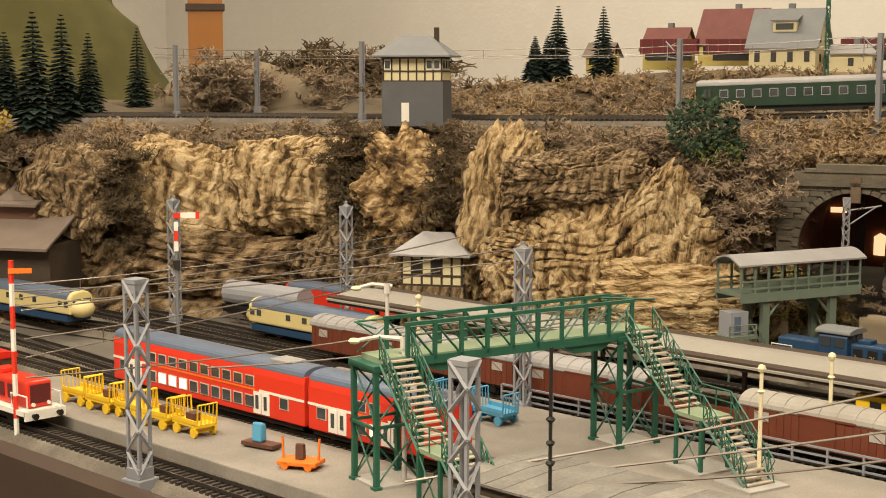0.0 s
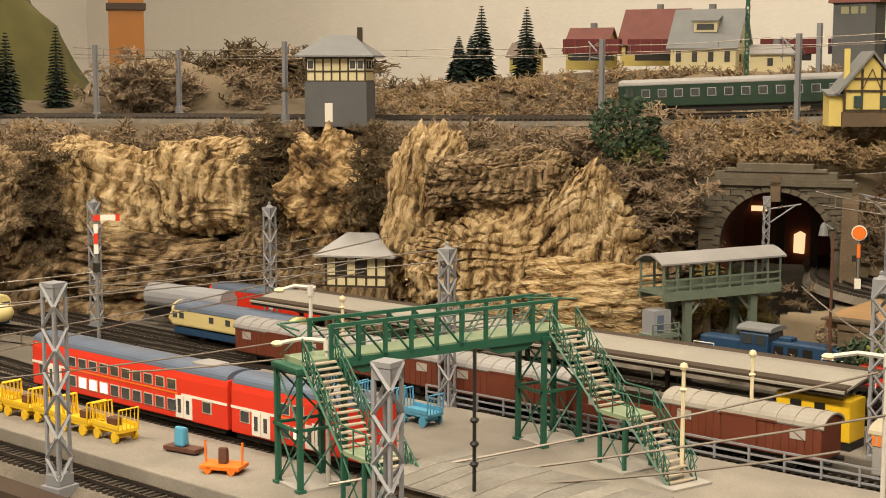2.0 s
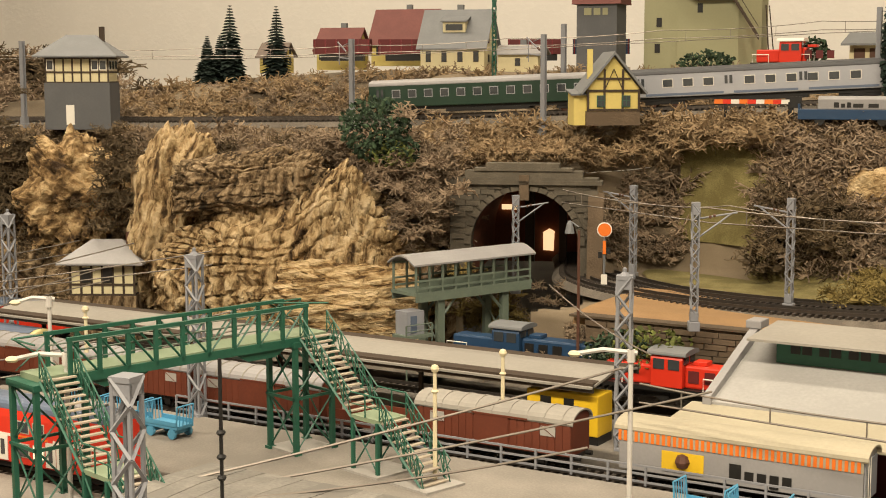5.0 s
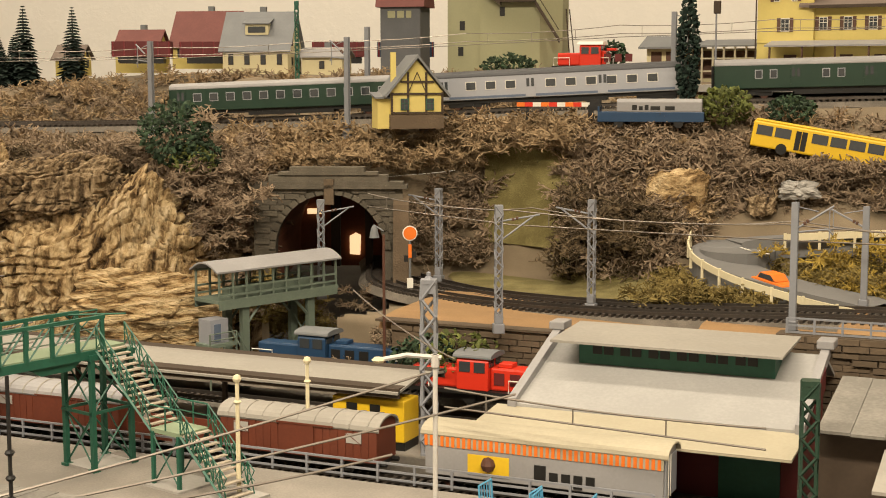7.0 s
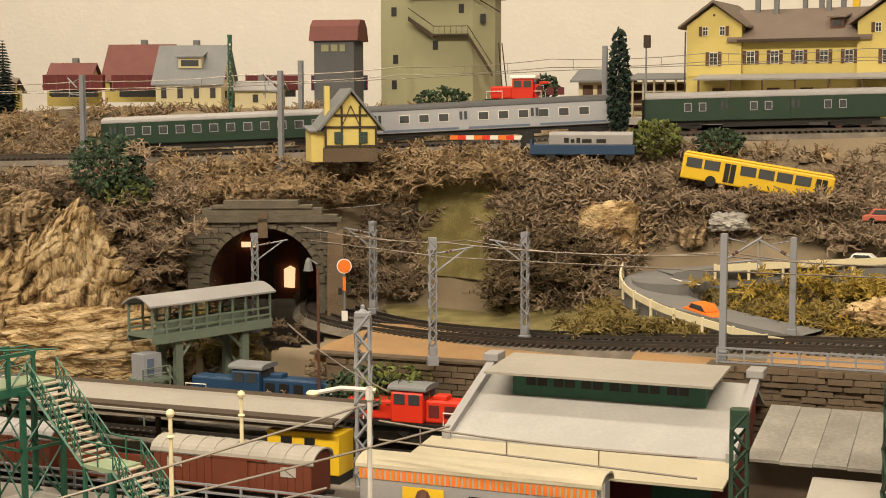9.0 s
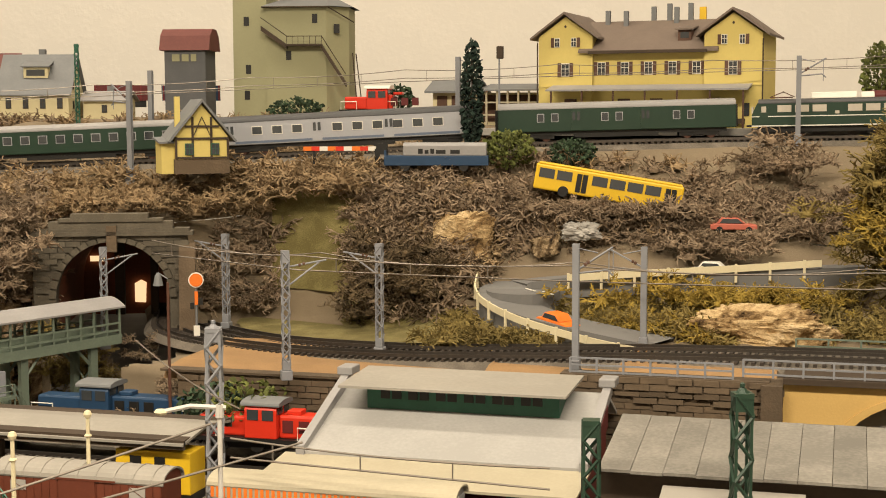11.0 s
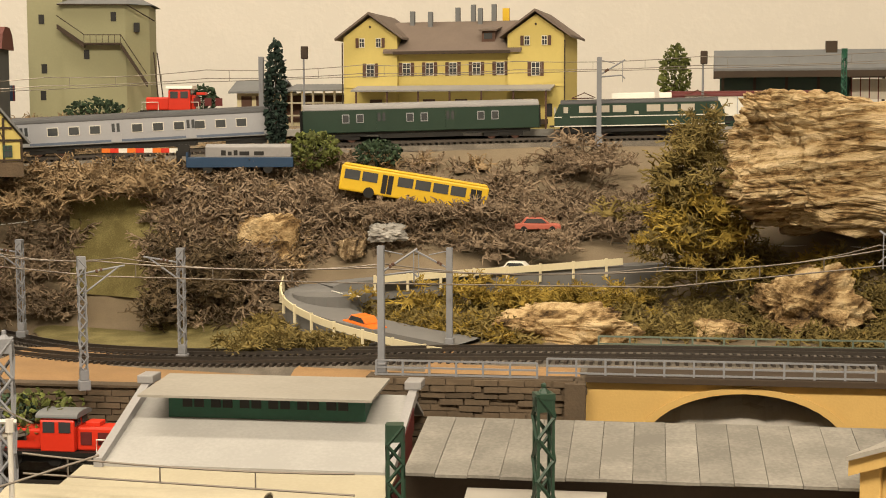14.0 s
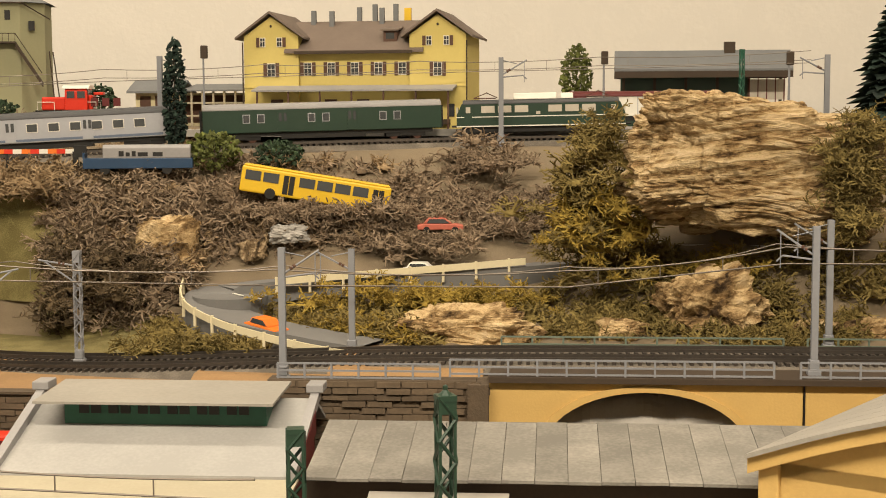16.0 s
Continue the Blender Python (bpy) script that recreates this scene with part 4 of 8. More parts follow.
# ---- goods sheds ----
shed = thing("goods_shed", pose(-0.270, 1.0105, -0.0176) @ Matrix.Scale(1.06, 4), "long goods shed with pale roof, green clerestory and cream canopy", "goods shed")
SL = 0.098
part("shed_wall", Mesh().box(-SL, SL, -0.005, 0.075, -0.002, 0.058).slab([(-0.005, 0.058), (0.075, 0.058), (0.075, 0.088), (0.070, 0.092)], -SL, -SL + 0.004).slab([(-0.005, 0.058), (0.075, 0.058), (0.075, 0.088), (0.070, 0.092)], SL - 0.004, SL), "maroon", shed, "dark red brick walls")
part("roof", Mesh().slab([(-0.012, 0.064), (0.085, 0.0955), (0.085, 0.098), (-0.012, 0.0665)], -SL, SL), "shedroof", shed, "pale grey roof with stains")
part("rear_roof", Mesh().slab([(0.085, 0.0955), (0.125, 0.075), (0.125, 0.0775), (0.085, 0.098)], -SL, SL), "shedroof", shed)
part("loading_canopy", Mesh().slab([(-0.062, 0.0585), (-0.010, 0.063), (-0.010, 0.0648), (-0.062, 0.0603)], -SL - 0.012, SL + 0.004), "shedcream", shed, "cream loading canopy")
part("door", Mesh().box(-0.012, 0.012, -0.0066, -0.005, 0.0, 0.045), "green", shed)
part("door", Mesh().box(0.045, 0.085, -0.0066, -0.005, 0.0, 0.045), "green", shed)
part("loading_dock", Mesh().box(-SL, SL, -0.05, -0.005, -0.002, 0.012), "concrete", shed)
for s in (-1, 1):
    g = part("gable_parapet", Mesh().slab([(-0.014, 0.064), (0.085, 0.098), (0.085, 0.105), (-0.014, 0.0705)], s * SL - 0.003, s * SL + 0.003), "roofgrey", shed)
    part("parapet_cap", Mesh().box(s * SL - 0.006, s * SL + 0.006, 0.078, 0.096, 0.103, 0.109), "roofgrey", g, bevel=0.0008)
part("gable_emblem", Mesh().slab([(0.02, 0.065), (0.062, 0.079), (0.062, 0.094), (0.02, 0.0805)], SL + 0.0031, SL + 0.0036), "maroon", shed)
cl = part("clerestory", Mesh().box(-0.070, 0.070, 0.048, 0.085, 0.080, 0.104), "green", shed, "green glazed clerestory")
for i in range(6):
    x = -0.052 + i * 0.0205
    for k in (-1, 1):
        part("pane", Mesh().box(x + k * 0.0042 - 0.0034, x + k * 0.0042 + 0.0034, 0.0472, 0.048, 0.0935, 0.1005), "black", cl)
part("clerestory_roof", Mesh().slab([(0.030, 0.1030), (0.098, 0.1055), (0.098, 0.1075), (0.030, 0.1047)], -0.086, 0.078), "canopy", cl, "pale flat roof")

sh2 = thing("goods_shed", pose(0.005, 0.905, 0), "low weathered shed with grey panelled roof", "goods shed")
part("shed_wall", Mesh().box(-0.14, 0.15, -0.035, 0.075, -0.002, 0.086), "timber", sh2, "dark timber walls")
RP = Mesh().slab([(-0.048, 0.0875), (0.047, 0.1005), (0.047, 0.1025), (-0.048, 0.0893)], -0.0093, 0.0093).data("roof_panel", "plank")
for i in range(17):
    piece("roof_panel", RP, sh2, pose(-0.138 + 0.0189 * (i + 0.5), 0, random.uniform(-0.0003, 0.0003), random.uniform(-0.3, 0.3)))
part("rear_roof", Mesh().slab([(0.047, 0.1005), (0.09, 0.088), (0.09, 0.090), (0.047, 0.1025)], -0.138, 0.18), "canopy", sh2)
part("roof_board", Mesh().slab([(-0.047, 0.0868), (0.046, 0.0996), (0.046, 0.1), (-0.047, 0.0872)], -0.138, 0.181), "timber", sh2)
part("lower_roof", Mesh().slab([(-0.10, 0.070), (-0.048, 0.080), (-0.048, 0.082), (-0.10, 0.072)], -0.10, -0.02), "canopy", sh2)
sh3 = thing("engine_shed", pose(0.121, 0.838, 0, 0, 0, -33), "ochre walled shed with a pale arched roof", "shed")
part("shed_wall", Mesh().box(0.003, 0.30, 0.003, 0.40, -0.002, 0.108), "sand", sh3)
part("corner_pier", Mesh().box(0.0, 0.012, 0.0, 0.012, -0.002, 0.108), "sand", sh3, bevel=0.001)
bow = [(-0.004 + 0.308 * i / 16, 0.110 + 0.040 * math.sin(math.pi * i / 16)) for i in range(17)]
part("gable_cornice", Mesh().slab(bow + [(u, w - 0.009) for u, w in bow[::-1]], -0.005, 0.004, "y"), "sand", sh3, "curved ochre gable cornice")
part("gable", Mesh().slab([(0.003, 0.10), (0.30, 0.10)] + [(u, w - 0.004) for u, w in bow[::-1]], 0.003, 0.006, "y"), "sand", sh3)
for i in range(14):
    part("roof_panel", Mesh().slab([(u, w + 0.0022) for u, w in bow] + [(u, w - 0.0005) for u, w in bow[::-1]], -0.008 + i * 0.029, -0.008 + i * 0.029 + 0.0283, "y"), "canopy", sh3)


# ---- rolling stock ----
def bogie(parent, x, name="bogie", w=0.022):
    b = part(name, Mesh().box(x - w, x + w, -0.0105, 0.0105, 0.003, 0.0075).box(x - 0.006, x + 0.006, -0.012, 0.012, 0.004, 0.008), "black", parent)
    for s in (-1, 1):
        part("wheelset", Mesh().tube([(x + s * w * 0.6, -0.0095, 0.0055), (x + s * w * 0.6, 0.0095, 0.0055)], 0.0055, 12), "rust", b)
    return b


def on_line(y, x, z=RZ + 0.0028, turn=0):
    return pose(x, y, z, 0, 0, turn)


def section(w, h0, h1, crown, n=8):
    """A body section: straight sides and a curved roof from h1 up by crown."""
    return [(-w, h0), (w, h0), (w, h1)] + [(w * math.cos(math.pi * i / n), h1 + crown * math.sin(math.pi * i / n)) for i in range(1, n)] + [(-w, h1)]


def roof_cap(w, h, crown, n=10):
    up = [(w * math.cos(math.pi * i / n), h + crown * math.sin(math.pi * i / n) ** 0.8) for i in range(n + 1)]
    return up + [(-w, h - 0.0012), (w, h - 0.0012)]


def coach(m, L, body, roof, label, wins, h=0.037, doors=(0.06, 0.94), pane="glass", stripe="", category="coach", crown=0.006):
    t = thing("passenger_coach", m, label, category, "upper deck train")
    a, w = L / 2, 0.0158
    part("body", Mesh().slab([(-w, 0.011), (w, 0.011), (w, h), (-w, h)], -a, a), body, t, bevel=0.0008)
    part("roof", Mesh().slab(roof_cap(w + 0.0002, h, crown), -a + 0.0005, a - 0.0005), roof, t, smooth=False)
    part("underframe", Mesh().box(-a + 0.01, a - 0.01, -0.012, 0.012, 0.007, 0.011).box(-a * 0.35, a * 0.35, -0.0125, 0.0125, 0.004, 0.008), "black", t)
    part("gangway", Mesh().box(-a - 0.003, -a, -0.006, 0.006, 0.012, 0.036), "black", t)
    part("gangway", Mesh().box(a, a + 0.003, -0.006, 0.006, 0.012, 0.036), "black", t)
    bogie(t, -a + 0.04)
    bogie(t, a - 0.04)
    if stripe:
        part("stripe", Mesh().box(-a + 0.002, a - 0.002, -w - 0.0004, -w, 0.0125, 0.0150), stripe, t)
    for u, ww in wins:
        x = -a + L * u
        f = part("window", Mesh().box(x - ww, x + ww, -w - 0.0005, -w + 0.0005, h - 0.0155, h - 0.0060), "silver" if body != "silver" else "white", t)
        part("pane", Mesh().box(x - ww + 0.0008, x + ww - 0.0008, -w - 0.0009, -w - 0.0005, h - 0.0147, h - 0.0068), pane, f)
    for u in doors:
        x = -a + L * u
        d = part("door", Mesh().box(x - 0.0055, x + 0.0055, -w - 0.0006, -w, 0.012, h - 0.003), body, t)
        for s in (-1, 1):
            part("pane", Mesh().box(x + s * 0.0026 - 0.0016, x + s * 0.0026 + 0.0016, -w - 0.001, -w - 0.0006, h - 0.014, h - 0.005), pane, d)
    return t


def up_at(phi, lift=0.0028, out=0.0):
    """A pose on the upper main line at a heading."""
    def at(p):
        rr, zz = profile(p)
        x, y = polar(p, 0.5 * (rr[4] + rr[5]) - 0.012 + out)
        return Vector((x, y, zz[4] + 0.009 + lift))
    a, b, c = at(phi + 1.5), at(phi), at(phi - 1.5)
    d = c - a
    return Matrix.Translation(b) @ Matrix.Rotation(math.atan2(d.y, d.x), 4, "Z") @ Matrix.Rotation(-math.atan2(d.z, d.xy.length), 4, "Y")


coach(up_at(19.2), 0.288, "silver", "roofdark", "silver passenger coach with dark roof and many windows", [(0.155 + 0.077 * i, 0.0060) for i in range(10) if i not in (3,)], doors=(0.385, 0.05, 0.95, 0.66), stripe="roofblue")
coach(up_at(29.8), 0.288, "dgreen", "roofgrey", "dark green passenger coach with pale roof", [(0.12 + 0.069 * i, 0.0052) for i in range(12)], doors=(0.05, 0.95))
coach(up_at(8.7), 0.262, "dgreen", "roofgrey", "dark green baggage van with pale roof", [(0.18, 0.004), (0.24, 0.004), (0.45, 0.004), (0.51, 0.004), (0.75, 0.004), (0.81, 0.004)], doors=(0.33, 0.62))


def electric_loco(m):
    t = thing("electric_locomotive", m, "dark green electric locomotive with white roof hood", "locomotive", "upper deck train")
    L, w, h = 0.186, 0.0160, 0.037
    a = L / 2
    part("body", Mesh().add([(x, y, z) for x, y, z in [(-a, -w, .011), (a, -w, .011), (a, w, .011), (-a, w, .011), (-a, -w, .024), (a, -w, .024), (a, w, .024), (-a, w, .024), (-a + .006, -w, h), (a - .006, -w, h), (a - .006, w, h), (-a + .006, w, h)]], [(0, 1, 5, 4), (1, 2, 6, 5), (2, 3, 7, 6), (3, 0, 4, 7), (4, 5, 9, 8), (5, 6, 10, 9), (6, 7, 11, 10), (7, 4, 8, 11), (8, 9, 10, 11), (3, 2, 1, 0)]), "dgreen", t, bevel=0.001)
    part("roof", Mesh().slab(roof_cap(w, h, 0.004), -a + 0.007, a - 0.007), "roofdark", t)
    part("roof_hood", Mesh().slab([(-0.011, 0.0405), (0.011, 0.0405), (0.009, 0.0475), (-0.009, 0.0475)], -0.030, 0.018).slab([(-0.011, 0.0405), (0.011, 0.0405), (0.009, 0.047), (-0.009, 0.047)], 0.022, 0.036), "white", t, "white roof hood", bevel=0.001)
    part("stripe", Mesh().box(-a, a, -w - 0.0004, -w, 0.0215, 0.0225), "white", t)
    part("sill_stripe", Mesh().box(-a, a, -w - 0.0004, -w, 0.0112, 0.0124), "white", t)
    part("frame_skirt", Mesh().box(-a + 0.006, a - 0.006, -0.0125, 0.0125, 0.005, 0.011), "black", t)
    for s in (-1, 1):
        bogie(t, s * 0.055, w=0.026)
        x = s * (a - 0.013)
        d = part("cab_door", Mesh().box(x - 0.0045, x + 0.0045, -w - 0.0005, -w, 0.0135, 0.035), "dgreen", t)
        part("pane", Mesh().box(x - 0.0025, x + 0.0025, -w - 0.0009, -w - 0.0005, 0.0265, 0.033), "litglass", d)
        part("buffer", Mesh().tube([(s * a, -0.008, 0.012), (s * (a + 0.006), -0.008, 0.012)], 0.0013, 6).tube([(s * a, 0.008, 0.012), (s * (a + 0.006), 0.008, 0.012)], 0.0013, 6), "black", t)
        part("windscreen", Mesh().slab([(-0.012, 0.0255), (-0.001, 0.0255), (-0.001, 0.033), (-0.012, 0.033)], s * (a - 0.0008) - 0.0012, s * (a - 0.0008) + 0.0008), "litglass", t)
        c = part("pantograph", Mesh().bar((s * 0.062 - 0.012, -0.008, 0.0425), (s * 0.062 + 0.012, -0.008, 0.0425), 0.0008).bar((s * 0.062 - 0.012, 0.008, 0.0425), (s * 0.062 + 0.012, 0.008, 0.0425), 0.0008).bar((s * 0.062 - 0.012, 0, 0.043), (s * 0.062 + 0.002, 0, 0.0485), 0.0007).bar((s * 0.062 + 0.014, 0, 0.043), (s * 0.062 + 0.002, 0, 0.0485), 0.0007).bar((s * 0.062 + 0.002, -0.009, 0.0487), (s * 0.062 + 0.002, 0.009, 0.0487), 0.0009), "rust", t)
    for i in range(7):
        x = -0.058 + i * 0.0185
        if i == 3:
            part("emblem", Mesh().box(x - 0.0022, x + 0.0022, -w - 0.0005, -w, 0.024, 0.0272), "litglass", t)
            continue
        part("window", Mesh().box(x - 0.0074, x + 0.0074, -w - 0.0005, -w, 0.0265, 0.0340), "litglass", t, "pale louvred window")
    return t


electric_loco(up_at(0.2))


def red_double_decker(x, L=0.262):
    t = thing("double_deck_coach", on_line(0.722, x), "bright red double-deck coach with blue-grey roof and white doors", "coach", "red platform train")
    w = 0.0155
    a = L / 2
    part("body", Mesh().slab([(-w, 0.007), (w, 0.007), (w, 0.040), (w * 0.93, 0.046), (-w * 0.93, 0.046), (-w, 0.040)], -a, a), "redbright", t, bevel=0.0008)
    part("roof", Mesh().slab(roof_cap(w * 0.94, 0.0462, 0.0062), -a + 0.001, a - 0.001), "roofblue", t, "glossy blue-grey roof")
    part("roof_vent", Mesh().box(a - 0.05, a - 0.025, -0.009, 0.009, 0.0505, 0.0535), "roofgrey", t, bevel=0.0008)
    part("skirt", Mesh().box(-a + 0.004, a - 0.004, -0.0135, 0.0135, 0.003, 0.007), "black", t)
    part("white_band", Mesh().box(-a, -a + 0.05, -w - 0.0004, -w, 0.0262, 0.0282).box(a - 0.055, a, -w - 0.0004, -w, 0.0262, 0.0282), "white", t)
    part("cream_band", Mesh().box(-a + 0.05, a - 0.06, -w - 0.0004, -w, 0.0268, 0.0280), "orange", t)
    for i in range(int((L - 0.11) / 0.0150)):
        x0 = -a + 0.060 + i * 0.0150
        f = part("window", Mesh().box(x0 - 0.0058, x0 + 0.0058, -w - 0.0003, -w + 0.0008, 0.0296, 0.0385), "litglass", t)
        part("pane", Mesh().box(x0 - 0.0048, x0 + 0.0048, -w - 0.0007, -w - 0.0003, 0.0305, 0.0377), "glass", f)
        f = part("window", Mesh().box(x0 - 0.0058, x0 + 0.0058, -w - 0.0006, -w, 0.0125, 0.0225), "litglass", t)
        part("pane", Mesh().box(x0 - 0.0048, x0 + 0.0048, -w - 0.0010, -w - 0.0006, 0.0134, 0.0217), "glow" if i in (1, 2, 3) else "glass", f)
    for u in (-a + 0.034, a - 0.052):
        for s in (-1, 1):
            d = part("door", Mesh().box(u + s * 0.0052 - 0.0048, u + s * 0.0052 + 0.0048, -w - 0.0006, -w, 0.0085, 0.0262), "white", t, "white sliding door")
            part("pane", Mesh().box(u + s * 0.0052 - 0.0018, u + s * 0.0052 + 0.0018, -w - 0.001, -w - 0.0006, 0.0125, 0.0235), "glass", d)
    for u in (-a + 0.016, a - 0.024):
        f = part("window", Mesh().box(u - 0.0055, u + 0.0055, -w - 0.0005, -w, 0.0165, 0.0265), "litglass", t)
        part("pane", Mesh().box(u - 0.0045, u + 0.0045, -w - 0.0009, -w - 0.0005, 0.0175, 0.0255), "glass", f)
    if L > 0.2:
        part("gangway", Mesh().box(a, a + 0.0035, -0.009, 0.009, 0.008, 0.042), "black", t)
    bogie(t, -a + 0.035)
    bogie(t, a - 0.035)
    return t


red_double_decker(-0.962)
red_double_decker(-0.7545, 0.144)


def shunter(m, body, cabroof, label, L=0.115, cab=-0.020, trim="white"):
    """Hood shunter: low long bonnets, a cab with windows, rails and buffers."""
    t = thing("shunting_locomotive", m, label, "locomotive")
    a = L / 2
    part("frame", Mesh().box(-a, a, -0.0155, 0.0155, 0.009, 0.0125), trim, t)
    part("front_hood", Mesh().box(cab + 0.014, a - 0.006, -0.0095, 0.0095, 0.0125, 0.0315), body, t, bevel=0.0018)
    part("rear_hood", Mesh().box(-a + 0.005, cab - 0.014, -0.0095, 0.0095, 0.0125, 0.0290), body, t, bevel=0.0018)
    c = part("cab", Mesh().slab([(-0.0145, 0.0125), (0.0145, 0.0125), (0.0145, 0.036), (0.011, 0.041), (-0.011, 0.041), (-0.0145, 0.036)], cab - 0.014, cab + 0.014), body, t, bevel=0.0008)
    part("cab_roof", Mesh().slab(roof_cap(0.0152, 0.0402, 0.0035), cab - 0.017, cab + 0.017), cabroof, c)
    for s in (-1, 1):
        part("window", Mesh().box(cab + s * 0.0065 - 0.0048, cab + s * 0.0065 + 0.0048, -0.0150, -0.0145, 0.0275, 0.0360), "glass", c)
        part("window", Mesh().box(cab + 0.0141, cab + 0.0146, s * 0.007 - 0.0050, s * 0.007 + 0.0050, 0.0320, 0.0375), "glass", c)
    for i in range(3):
        x = cab + 0.022 + i * 0.014
        part("grille", Mesh().box(x - 0.0045, x + 0.0045, -0.0101, -0.0095, 0.0175, 0.0275), "maroon" if body.startswith("red") else "black", t)
    part("radiator", Mesh().box(a - 0.0062, a - 0.0052, -0.0075, 0.0075, 0.0160, 0.0290), "maroon" if body.startswith("red") else "black", t)
    part("exhaust", Mesh().box(cab + 0.020, cab + 0.032, -0.006, 0.006, 0.0315, 0.035), body, t, bevel=0.0006)
    m2 = Mesh()
    for s in (-1, 1):
        part("handrail", Mesh().tube([(a - 0.001, s * 0.013, 0.0125), (a - 0.001, s * 0.013, 0.0225), (a - 0.022, s * 0.013, 0.0225), (a - 0.022, s * 0.013, 0.0125)], 0.0006, 5), "white", t)
        part("handrail", Mesh().tube([(-a + 0.001, s * 0.013, 0.0125), (-a + 0.001, s * 0.013, 0.0225), (-a + 0.022, s * 0.013, 0.0225), (-a + 0.022, s * 0.013, 0.0125)], 0.0006, 5), "white", t)
        part("buffer_beam", Mesh().box(s * a - 0.0012, s * a + 0.0012, -0.0155, 0.0155, 0.0060, 0.0125), trim, t)
        for k in (-1, 1):
            part("buffer", Mesh().tube([(s * a, k * 0.0095, 0.0092), (s * (a + 0.0045), k * 0.0095, 0.0092), (s * (a + 0.005), k * 0.0095, 0.0092)], 0.0014, 8, 0.0024), "black", t)
            part("headlight", Mesh().tube([(s * (a - 0.0055), k * 0.006, 0.0155), (s * (a - 0.004), k * 0.006, 0.0155)], 0.0014, 8), "white", t)
    part("running_gear", Mesh().box(-a + 0.012, a - 0.012, -0.0105, 0.0105, 0.003, 0.009), "black", t)
    for i in range(3):
        part("wheelset", Mesh().tube([(-0.032 + 0.032 * i, -0.0115, 0.006), (-0.032 + 0.032 * i, 0.0115, 0.006)], 0.006, 12), "black", t)
    return t


shunter(on_line(0.583, -1.068) @ Matrix.Scale(1.15, 4), "redbright", "red", "bright red shunting locomotive with white handrails")
shunter(on_line(1.150, -0.607, RZ + 0.0148), "blue", "slate", "dark blue shunting locomotive with grey cab roof", L=0.15, cab=-0.012, trim="blue")
shunter(on_line(1.112, -0.452, RZ + 0.0148), "redbright", "slate", "red shunting locomotive with grey cab roof", L=0.115, cab=0.004, trim="black")
x, y = polar(18.4, 1.90)
shunter(pose(x, y, 0.290, 0, 0, 5), "redbright", "white", "small red locomotive on the upper deck", L=0.075, cab=0.012, trim="black")


def covered_wagon(x, y, L, label, body="brown", roof="roofgrey", bare=False):
    t = thing("covered_wagon", on_line(y, x), label, "wagon", "brown goods train")
    a, w, h = L / 2, 0.0152, 0.0345
    part("body", Mesh().slab(section(w, 0.0105, h, 0.0075), -a, a), body, t, bevel=0.0005)
    n = max(6, int(L / 0.006))
    pl = Mesh().box(-0.0026, 0.0026, -0.0004, 0, 0.011, h).data("plank", body)
    for i in range(n):
        piece("plank", pl, t, pose(-a + (i + 0.5) * L / n, -w, 0))
    up = [(0.0166 * math.cos(math.pi * i / 10), h - 0.0002 + 0.0088 * math.sin(math.pi * i / 10)) for i in range(11)]
    part("roof", Mesh().slab(up + [(u * 0.96, z - 0.0012) for u, z in up[::-1]], -a - 0.002, a + 0.002), roof, t, "grey curved roof with ribs", smooth=False)
    for i in range(9):
        x0 = -a + L * (i + 0.5) / 9
        part("roof_rib", Mesh().slab([(u * 1.006, z + 0.0005) for u, z in up] + [(u, z) for u, z in up[::-1]], x0 - 0.0006, x0 + 0.0006), "canopy", t)
    d = part("sliding_door", Mesh().box(-0.014, 0.014, -w - 0.0012, -w - 0.0004, 0.0115, h - 0.001), body, t)
    part("door_rail", Mesh().box(-0.016, 0.03, -w - 0.0016, -w - 0.0008, h - 0.001, h + 0.0004), body, d)
    for u in (-0.36, 0.36):
        f = part("vent", Mesh().box(L * u - 0.006, L * u + 0.006, -w - 0.0009, -w - 0.0003, h - 0.0105, h - 0.0035), "concrete", t)
        part("vent_flap", Mesh().bar((L * u - 0.0055, -w - 0.0012, h - 0.0035), (L * u + 0.0055, -w - 0.0012, h - 0.0105), 0.0004), "brown", f)
    part("underframe", Mesh().box(-a, a, -0.0125, 0.0125, 0.0078, 0.0105), "black", t)
    for u in (-0.3, 0.3):
        part("wheelset", Mesh().tube([(L * u, -0.0105, 0.0055), (L * u, 0.0105, 0.0055)], 0.0055, 12), "black", t)
        part("axle_box", Mesh().box(L * u - 0.003, L * u + 0.003, -0.0128, -0.0108, 0.003, 0.0095), "black", t)
    for s in (-1, 1):
        for k in (-1, 1):
            part("buffer", Mesh().tube([(s * a, k * 0.0095, 0.0092), (s * (a + 0.005), k * 0.0095, 0.0092)], 0.0018, 8), "black", t)
    return t


covered_wagon(-0.995, 0.925, 0.125, "brown covered goods wagon with grey curved roof")
covered_wagon(-0.858, 0.925, 0.125, "brown covered goods wagon with grey curved roof")
covered_wagon(-0.722, 0.925, 0.125, "brown covered goods wagon with grey curved roof")
covered_wagon(-0.505, 0.925, 0.128, "brown covered goods wagon with a pale ribbed roof beside the stairs", roof="canopy")
flat = thing("flat_wagon", on_line(0.925, -0.617), "low brown flat wagon between the covered wagons", "wagon", "brown goods train")
part("floor_board", Mesh().box(-0.036, 0.036, -0.014, 0.014, 0.009, 0.0125), "brown", flat)
part("side_board", Mesh().box(-0.036, 0.036, -0.0145, -0.0135, 0.0125, 0.021), "brown", flat)
